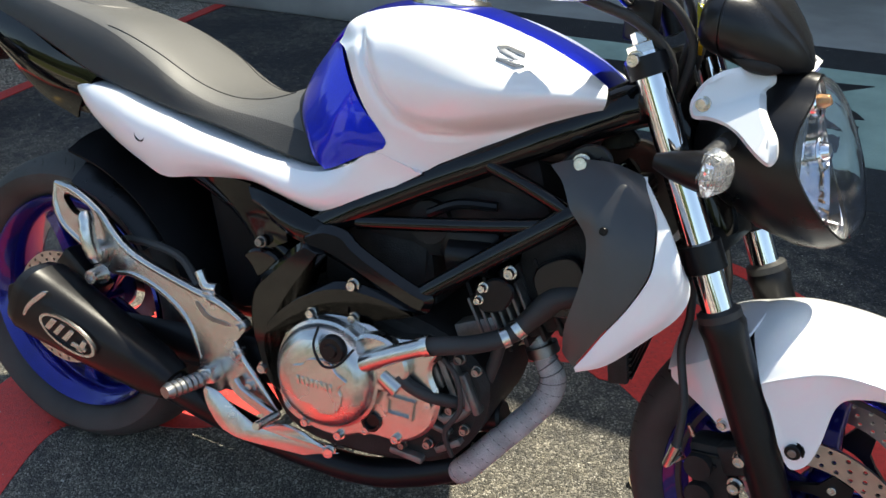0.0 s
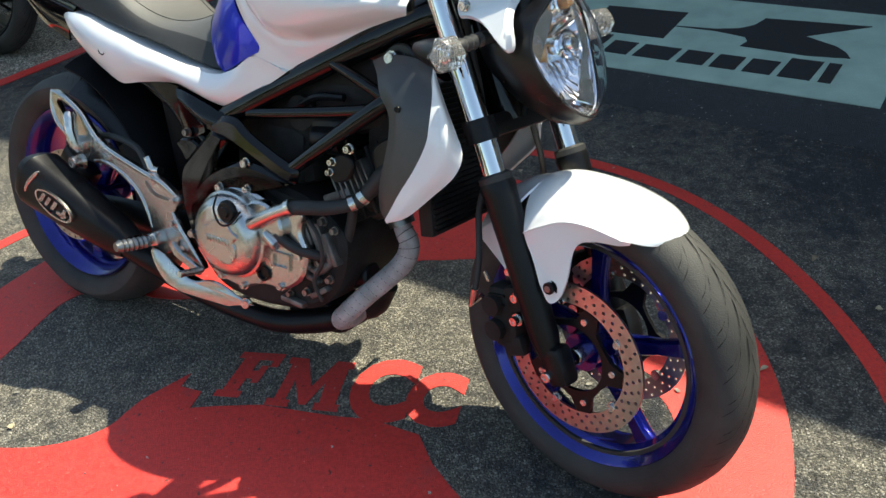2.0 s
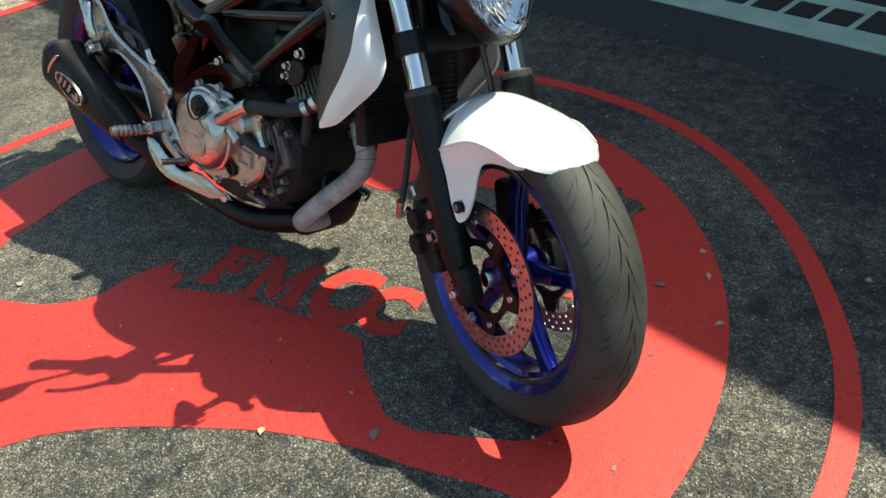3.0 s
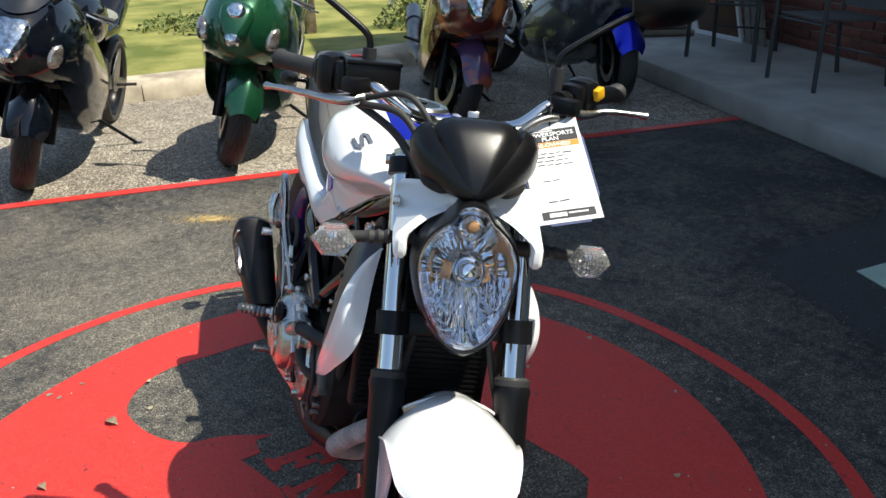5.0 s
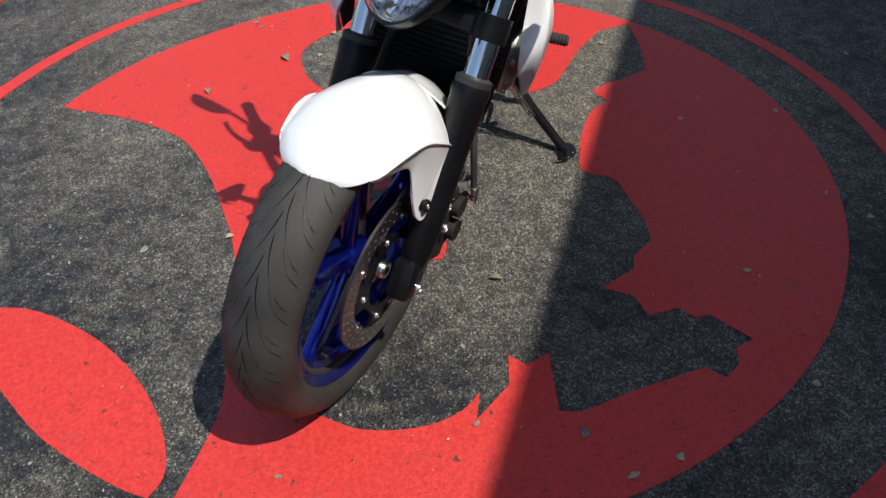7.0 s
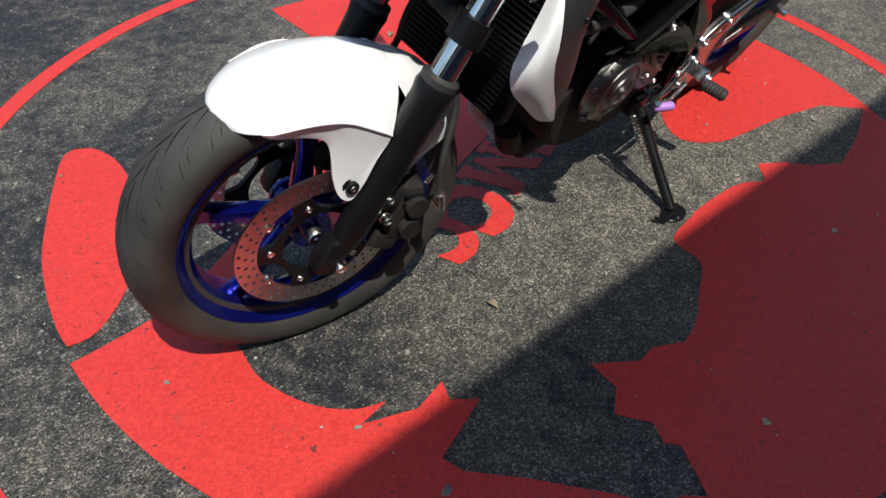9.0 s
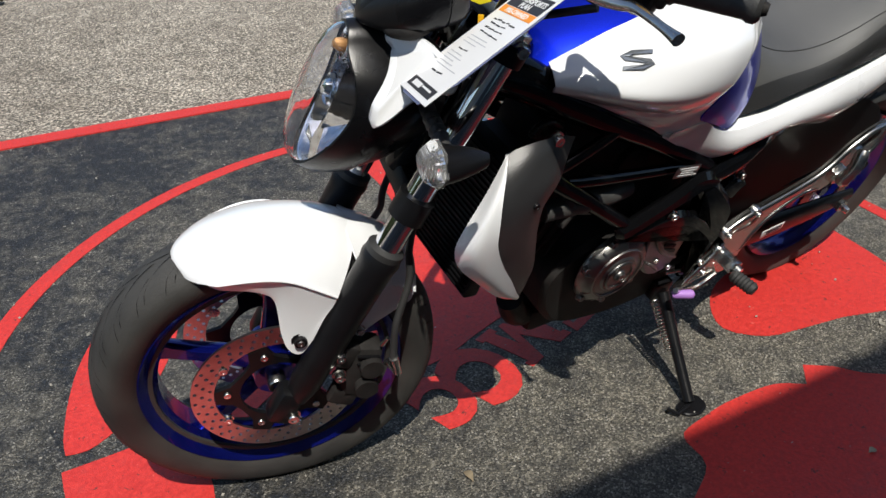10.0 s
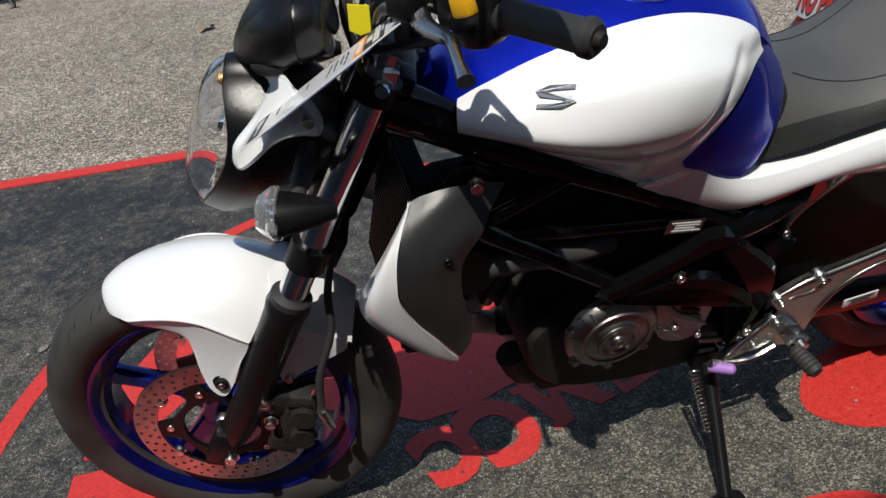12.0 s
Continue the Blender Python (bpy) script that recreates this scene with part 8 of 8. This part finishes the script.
    part("front_fender", skin([(1.48 + 0.318 * math.cos(a), 0.098 - 0.03 * (a < 0.3), 0.30 + 0.318 * math.sin(a) - 0.085 * math.sin(a)) for a in A], [(1.48 + 0.345 * math.cos(a), 0, 0.30 + 0.345 * math.sin(a) + 0.012) for a in A], [(1.48 + 0.318 * math.cos(a), -0.098 + 0.03 * (a < 0.3), 0.30 + 0.318 * math.sin(a) - 0.085 * math.sin(a)) for a in A], 24, 13, 0.004), trim, b, "painted front fender", SM)
    for s in (-1, 1):
        low = [[(1.62, 0.165, 0.66), (1.56, 0.185, 0.56), (1.44, 0.205, 0.42), (1.28, 0.205, 0.30), (1.05, 0.175, 0.215)],
               [(1.50, 0.225, 0.70), (1.42, 0.232, 0.58), (1.30, 0.236, 0.44), (1.15, 0.228, 0.32), (0.95, 0.190, 0.235)],
               [(1.34, 0.246, 0.74), (1.26, 0.246, 0.60), (1.16, 0.242, 0.46), (1.02, 0.232, 0.35), (0.85, 0.196, 0.260)]]
        part("lower_fairing", net([[(x, s * y * slim / 0.84, z) for x, y, z in r] for r in low], 16, 8, 0.004), paint, b, "painted lower fairing panel")
    part("radiator", box((1.16, 0, 0.50), (0.05, 0.34, 0.26), pose(0, 0, 0, 0, -14, 0), 0.008), DARK, b, "dark radiator core")
    part("engine", box((0.78, 0, 0.42), (0.42, 0.36, 0.34), None, 0.05), DARK, b)
    tk = [(0.50, [(0, 0.80), (0.05, 0.80), (0.10, 0.78), (0.12, 0.74), (0.10, 0.68), (0.05, 0.66), (0, 0.66)]), (0.62, [(0, 0.92), (0.07, 0.915), (0.14, 0.88), (0.17, 0.80), (0.15, 0.70), (0.07, 0.66), (0, 0.66)]), (0.85, [(0, 1.00), (0.09, 0.99), (0.18, 0.94), (0.215, 0.84), (0.18, 0.72), (0.08, 0.66), (0, 0.66)]), (1.04, [(0, 0.97), (0.08, 0.96), (0.15, 0.92), (0.18, 0.84), (0.15, 0.74), (0.08, 0.68), (0, 0.68)]), (1.12, [(0, 0.90), (0.05, 0.89), (0.09, 0.87), (0.11, 0.82), (0.09, 0.76), (0.05, 0.73), (0, 0.73)])]
    part("fuel_tank", loft([half_ring(r[0], [(r[1 + 2 * i], r[2 + 2 * i]) for i in range(7)]) for r in spline([[x] + [c for q in pts for c in q] for x, pts in tk], 16)]), paint, b)
    sq = lambda w, z0, z1: [(0, z1), (w * 0.6, z1), (w, z1 - 0.02), (w * 1.05, (z0 + z1) / 2), (w, z0 + 0.02), (w * 0.6, z0), (0, z0)]
    part("seat", loft([half_ring(x, sq(w, z0, z1)) for x, w, z0, z1 in ((0.56, 0.07, 0.74, 0.80), (0.45, 0.11, 0.73, 0.795), (0.25, 0.13, 0.74, 0.80), (0.14, 0.12, 0.76, 0.83))]), seat_mat, b)
    tail = part("tail", loft([half_ring(x, sq(w, z0, z1)) for x, w, z0, z1 in ((0.50, 0.12, 0.64, 0.735), (0.25, 0.145, 0.66, 0.76), (0.12, 0.14, 0.70, 0.90), (0.0, 0.13, 0.74, 0.945), (-0.2, 0.11, 0.80, 0.93), (-0.40, 0.05, 0.85, 0.89))]), paint, b)
    part("tail_lamp", box((-0.395, 0, 0.865), (0.03, 0.09, 0.03), None, 0.008), TAIL_RED, tail, "red tail lamp")
    part("rear_hugger", skin([(0.28 * math.cos(a) + 0.05 * math.cos(a), 0.09, 0.28 + 0.33 * math.sin(a)) for a in (radians(k) for k in (35, 70, 105, 140))], [(0.345 * math.cos(a), 0, 0.30 + 0.345 * math.sin(a)) for a in (radians(k) for k in (35, 70, 105, 140))], [(0.33 * math.cos(a), -0.09, 0.28 + 0.33 * math.sin(a)) for a in (radians(k) for k in (35, 70, 105, 140))], 12, 7, 0.004), SATIN, b)
    mf = part("muffler", tube([(0.50, -0.17, 0.26), (0.42, -0.185, 0.29), (0.38, -0.19, 0.305), (0.10, -0.205, 0.42), (-0.20, -0.215, 0.53), (-0.23, -0.215, 0.54)], [0.026, 0.03, 0.058, 0.064, 0.060, 0.042], 18, 1.0), CHROME if "silver" in label else ALU_DARK, b, "metal muffler can")
    part("muffler_band", tube([(0.02, -0.21, 0.449), (-0.0, -0.211, 0.457)], 0.067, 18), SATIN, mf)
    foot = (0.66, 0.36, 0.078 + 0.004)
    sd = part("side_stand", tube([(0.76, 0.13, 0.24), foot], [0.012, 0.010], 8), SATIN, b, "black side stand")
    part("stand_foot", box((0.66, 0.365, 0.080), (0.07, 0.05, 0.008), pose(0, 0, 0, 12, 0, 0), 0.002), SATIN, sd)
    return b


NAVY = mat("deep_black_paint", (0.003, 0.004, 0.008), 0.10, var=0.2, scale=20, spec=0.45, coat=0.3)
GREEN = mat("metallic_green_paint", (0.010, 0.085, 0.035), 0.25, metal=0.5, var=0.15, scale=400, coat=1.0)
FLAME = mat("flame_airbrush", (0.13, 0.016, 0.010), 0.25, var=0.2, scale=5.0, coat=1.0, col2=(0.62, 0.20, 0.04), spread=(0.50, 0.66), detail=2.5)
SILVERBLUE = mat("dark_silver_paint", (0.10, 0.11, 0.13), 0.25, metal=0.5, var=0.3, scale=3.0, coat=0.7, col2=(0.34, 0.36, 0.40), spread=(0.5, 0.6))
GREYSEAT = mat("grey_green_seat", (0.22, 0.23, 0.20), 0.6, var=0.1)
PURPLE = mat("flame_purple", (0.10, 0.05, 0.16), 0.25, var=0.3, scale=6, coat=1.0, col2=(0.35, 0.07, 0.03), spread=(0.5, 0.6))
sport_bike("glossy black sport motorcycle parked on its side stand", LOTM @ pose(-3.45, -0.49, 0, 0, 0, -6), NAVY, NAVY, GREYSEAT)
sport_bike("metallic green sport motorcycle parked on its side stand", LOTM @ pose(-3.51, 0.58, 0, 0, 0, -12), GREEN, GREEN, VINYL_SIDE, pods=True)
sport_bike("red and orange flame-painted sport motorcycle in the shade", LOTM @ pose(-3.72, 1.89, 0, 0, 0, -8), FLAME, PURPLE, VINYL_SIDE)
sport_bike("silver and blue sport motorcycle parked in the shade by the patio", LOTM @ pose(-4.15, 3.12, 0, 0, 0, 16), SILVERBLUE, BLUE, GREYSEAT, steer=-24.0)
sport_bike("black sport motorcycle parked beyond the neighbouring bay", LOTM @ pose(2.75, -4.95, 0, 0, 0, 6), NAVY, NAVY, VINYL_SIDE)

# ---- A-frame sign ----
SIGN = LOTM @ pose(-2.70, -1.00, 0, 0, 0, -8)
sign = thing("sandwich_board", "red wooden A-frame sign with white credit posters", "sign", SIGN)
SW, SH, TILT = 0.66, 1.20, 15.0
for s, nm in ((1, "front"), (-1, "back")):
    F = pose(0.315, 0, 0.03, 0, -TILT, 0) @ pose(0, 0, 0, 90, 0, 90)
    if s < 0:
        F = pose(0, 0, 0, 0, 0, 180) @ F
    leaf = part("leaf", moved(join(box((-SW / 2 + 0.03, SH / 2, -0.03), (0.045, SH + 0.04, 0.04), None, 0.004), box((SW / 2 - 0.03, SH / 2, -0.03), (0.045, SH + 0.04, 0.04), None, 0.004), box((0, 0.10, -0.03), (SW - 0.10, 0.05, 0.036), None, 0.004), box((0, SH - 0.05, -0.03), (SW - 0.10, 0.05, 0.036), None, 0.004)), F), SIGN_RED, sign, "red painted timber leg frame")
    part("backing", moved(box((0, SH / 2 + 0.02, -0.0155), (SW - 0.004, SH - 0.06, 0.009), None, 0.001), F), SIGN_RED, leaf, "red plywood back")
    part("panel", moved(box((0, SH / 2 + 0.02, 0.0), (SW, SH - 0.04, 0.022), None, 0.002), F), SIGN_WHITE, leaf, "white poster panel")
    for txt, size, y, m_, fat in (("CREDIT.", 0.150, 0.62, INK, 0.005),):
        part("lettering", moved(lettering(txt, size, 0.0006, fat), F @ pose(0.02, y, 0.0112)), m_, leaf, "black printed lettering")
    for fat, z, m_ in ((0.0085, 0.0112, INK), (0.002, 0.0119, RED_INK)):
        g = lettering("NO PROBLEM!", 0.098, 0.0006, fat)
        g = [(x, y * 2.15, z_) for x, y, z_ in g[0]], g[1]
        part("lettering", moved(g, F @ pose(0.0, 0.075, z)), m_, leaf, "red lettering with black outline")
    rib = spline([(-0.18, 0.43), (-0.09, 0.475), (0, 0.485), (0.09, 0.475), (0.18, 0.43)], 16)
    part("ribbon", moved(loft([[(x, y, 0.0113) for x, y in ((a[0], a[1]), (a[0], a[1] + 0.065))] for a in rib], closed=False), F), SIGN_WHITE, leaf)
    part("lettering", moved(lettering("We Can Help!", 0.058, 0.0006, 0.0008), F @ pose(0.0, 0.478, 0.0118)), RED_INK, leaf, "red ribbon lettering")
    for d in (-1, 1):
        part("flag_staff", moved(strip((-0.16 * d, 0.20), (0.06 * d, 0.50), 0.009, 0.0112, 0.0119), F), INK, leaf, "black flag staff")
        sq_, P = [], lambda u, v, d=d: (d * (0.04 + 0.20 * u + 0.05 * v), 0.52 - 0.09 * u - 0.19 * v + 0.022 * math.sin(u * 5.5), 0.0114)
        pat = [[(P(i / 6, j / 5)), (P((i + 1) / 6, j / 5)), (P((i + 1) / 6, (j + 1) / 5)), (P(i / 6, (j + 1) / 5))] for i in range(6) for j in range(5)]
        part("flag", moved(join(*[(q, [(0, 1, 2, 3)]) for k, q in enumerate(pat) if (k // 5 + k % 5) % 2 == 0]), F), INK, leaf, "black checks of a racing flag")
        rim_ = [P(i / 12, 0) for i in range(13)] + [P(1, j / 5) for j in range(1, 6)] + [P(1 - i / 12, 1) for i in range(1, 13)] + [P(0, 1 - j / 5) for j in range(1, 6)]
        part("flag_edge", moved(tube([(x, y, z + 0.0002) for x, y, z in rim_], 0.0013, 4), F), INK, leaf)
for s in (-1, 1):
    part("hinge", box((0, s * 0.22, 1.185), (0.06, 0.04, 0.012), None, 0.003), STEEL, sign, "steel hinge")

# ---- litter and stains on the ground ----
BARK = mat("dry_leaf", (0.24, 0.19, 0.12), 0.8, var=0.3, scale=40)


def leaf_geo(ln, w, lift):
    rings = []
    for i in range(7):
        t = i / 6
        q = w * math.sin(math.pi * min(t * 1.05 + 0.02, 1)) + 0.001
        z = 0.003 + lift * math.sin(math.pi * t)
        rings.append([(ln * (t - 0.5), -q, z + 0.3 * q), (ln * (t - 0.5), 0, z), (ln * (t - 0.5), q, z + 0.3 * q), (ln * (t - 0.5), 0, z - 0.0015)])
    return loft(rings)


for x, y, ln, r in ((0.40, -3.05, 0.16, 60),):
    single("bark_chip", leaf_geo(ln, 0.04, 0.02), BARK, "brown bark chip on the asphalt", "bark", LOTM @ pose(x, y, 0, 0, 0, r))
for x, y, ln, r in ((-0.786, 0.65, 0.05, 20), (0.334, 1.09, 0.03, 70), (-0.78, 2.9, 0.035, 130), (-0.62, 0.42, 0.035, 10), (1.1, 1.5, 0.03, 50), (-1.6, 1.9, 0.03, 100)):
    single("leaf", leaf_geo(ln, ln * 0.25, 0.006), BARK, "small dry brown leaf on the asphalt", "leaf", pose(x, y, 0.006, 0, 0, r), "fallen leaves")
LITTER = [(-1.41, 0.51), (-1.42, 0.40), (-0.78, 0.76), (-0.93, 0.81), (-2.38, 0.51), (-0.20, 1.72), (0.84, 1.31), (0.86, 1.22), (-0.19, 1.99), (0.73, 1.62), (-0.52, 2.10), (-0.46, 2.35), (0.29, 1.99), (0.41, 1.63), (0.90, 1.06), (0.08, 0.51), (1.20, 1.29)]
FLAKE = mat("pale_dry_leaf", (0.44, 0.38, 0.25), 0.8, var=0.3, scale=50)
for k, (x, y) in enumerate(LITTER):
    single("leaf", leaf_geo(0.014 + 0.012 * ((k * 37) % 10) / 10, 0.0045 + 0.004 * ((k * 53) % 10) / 10, 0.0015), FLAKE, "small pale dry leaf on the ground", "leaf", pose(x, y, 0.006, 0, 0, k * 67), "fallen leaves")
STONE = mat("pale_grit", (0.42, 0.40, 0.35), 0.8, var=0.3, scale=90)
_r = random.Random(21)
vs, fs = [], []
for i in range(900):
    x, y = (_r.uniform(-3.0, 2.2), _r.uniform(-1.0, 3.4)) if i % 3 else (_r.gauss(-0.2, 0.9), _r.gauss(1.2, 0.9))
    s = 0.0012 + 0.004 * _r.random() ** 3
    m3 = LOTM @ pose(x, y, 0.0075 + s * 0.4, _r.uniform(0, 360), _r.uniform(0, 360), 0)
    n = len(vs)
    vs += [tuple(m3 @ Vector(c)) for c in ((s, 0, 0), (-s * 1.1, 0, 0), (0, s * 0.8, 0), (0, -s * 0.9, 0), (0, 0, s * 0.6), (0, 0, -s * 0.6))]
    fs += [(n + a, n + b, n + c) for a, b, c in ((0, 2, 4), (2, 1, 4), (1, 3, 4), (3, 0, 4), (2, 0, 5), (1, 2, 5), (3, 1, 5), (0, 3, 5))]
raw("grit", vs, fs, STONE, "pale grit scattered on the asphalt", "grit", Matrix())
SAND = mat("yellow_sand", (0.42, 0.30, 0.13), 0.9, var=0.3, scale=30, bump=0.5, bscale=200)
vs, fs = [], []
for i in range(420):
    x, y = _r.gauss(0, 0.10), _r.gauss(0, 0.035)
    s = 0.003 + 0.009 * _r.random() * math.exp(-(x / 0.1) ** 2 - (y / 0.04) ** 2)
    n = len(vs)
    k = [(x + s * _r.uniform(0.6, 1.2) * math.cos(a), y + s * _r.uniform(0.6, 1.2) * math.sin(a), 0.0052 + 0.00003 * i / 4) for a in (0, 1.05, 2.1, 3.14, 4.2, 5.24)]
    vs += k
    fs.append(tuple(range(n, n + 6)))
raw("sand", vs, fs, SAND, "spill of yellow sand on the dark asphalt", "sand", LOTM @ pose(-2.62, 0.46, 0, 0, 0, 70))

# ---- unseen tree belt, added to dim the horizon in reflections ----
_r = random.Random(3)
ADDED_TREES = mat("added_tree_belt", (0.035, 0.055, 0.018), 0.9, var=0.4, scale=0.5, bump=1.0, bscale=1.5, col2=(0.075, 0.10, 0.03))
rings = []
for i in range(121):
    a = 2 * math.pi * (i % 120) / 120
    h = 9 + 3 * math.sin(i % 120 * 0.7) + 2.5 * math.sin(i % 120 * 2.3 + 1)
    R = 62 + 4 * math.sin(i % 120 * 1.1)
    rings.append([(R * math.cos(a), R * math.sin(a), 0), ((R - 2) * math.cos(a), (R - 2) * math.sin(a), h * 0.5), ((R + 1) * math.cos(a), (R + 1) * math.sin(a), h * 0.85), ((R + 4) * math.cos(a), (R + 4) * math.sin(a), h)])
single("backdrop", loft(rings, closed=False), ADDED_TREES, "unseen green tree belt added to darken the horizon", "trees", kind="structure")

SPOT = mat("scuffed_spot", (0.20, 0.19, 0.16), 0.9, var=0.3, scale=60, bump=0.6, bscale=200)
vs, fs = [], []
for i in range(46):
    x, y = _r.uniform(-2.2, 2.2), _r.uniform(-0.2, 3.2)
    s = 0.004 + 0.011 * _r.random() ** 2
    q = _r.uniform(0, 6.28)
    n = len(vs)
    for k in range(9):
        a = k * 0.698
        u, v = s * _r.uniform(0.6, 1.1) * math.cos(a) * 1.5, s * _r.uniform(0.6, 1.1) * math.sin(a)
        vs.append((x + u * math.cos(q) - v * math.sin(q), y + u * math.sin(q) + v * math.cos(q), 0.0086 + 0.00002 * i))
    fs.append(tuple(range(n, n + 9)))
raw("spots", vs, fs, SPOT, "grey scuffs and dried spots on the ground", "spots", LOTM)

# ---- single bricks of the showroom wall near the patio ----
brick_mesh = meshed("brick", box((0, 0, 0), (0.215, 0.10, 0.065), None, 0.004))
brick_mesh.materials.append(BRICK)
for row in range(13):
    for col in range(16):
        o = new("brick", brick_mesh)
        o.parent = wall
        o.matrix_basis = pose(-5.69 + 0.225 * col + (0.1125 if row % 2 else 0), 5.064 - 0.003 * ((row * 7 + col * 3) % 4), 0.19 + 0.075 * row)
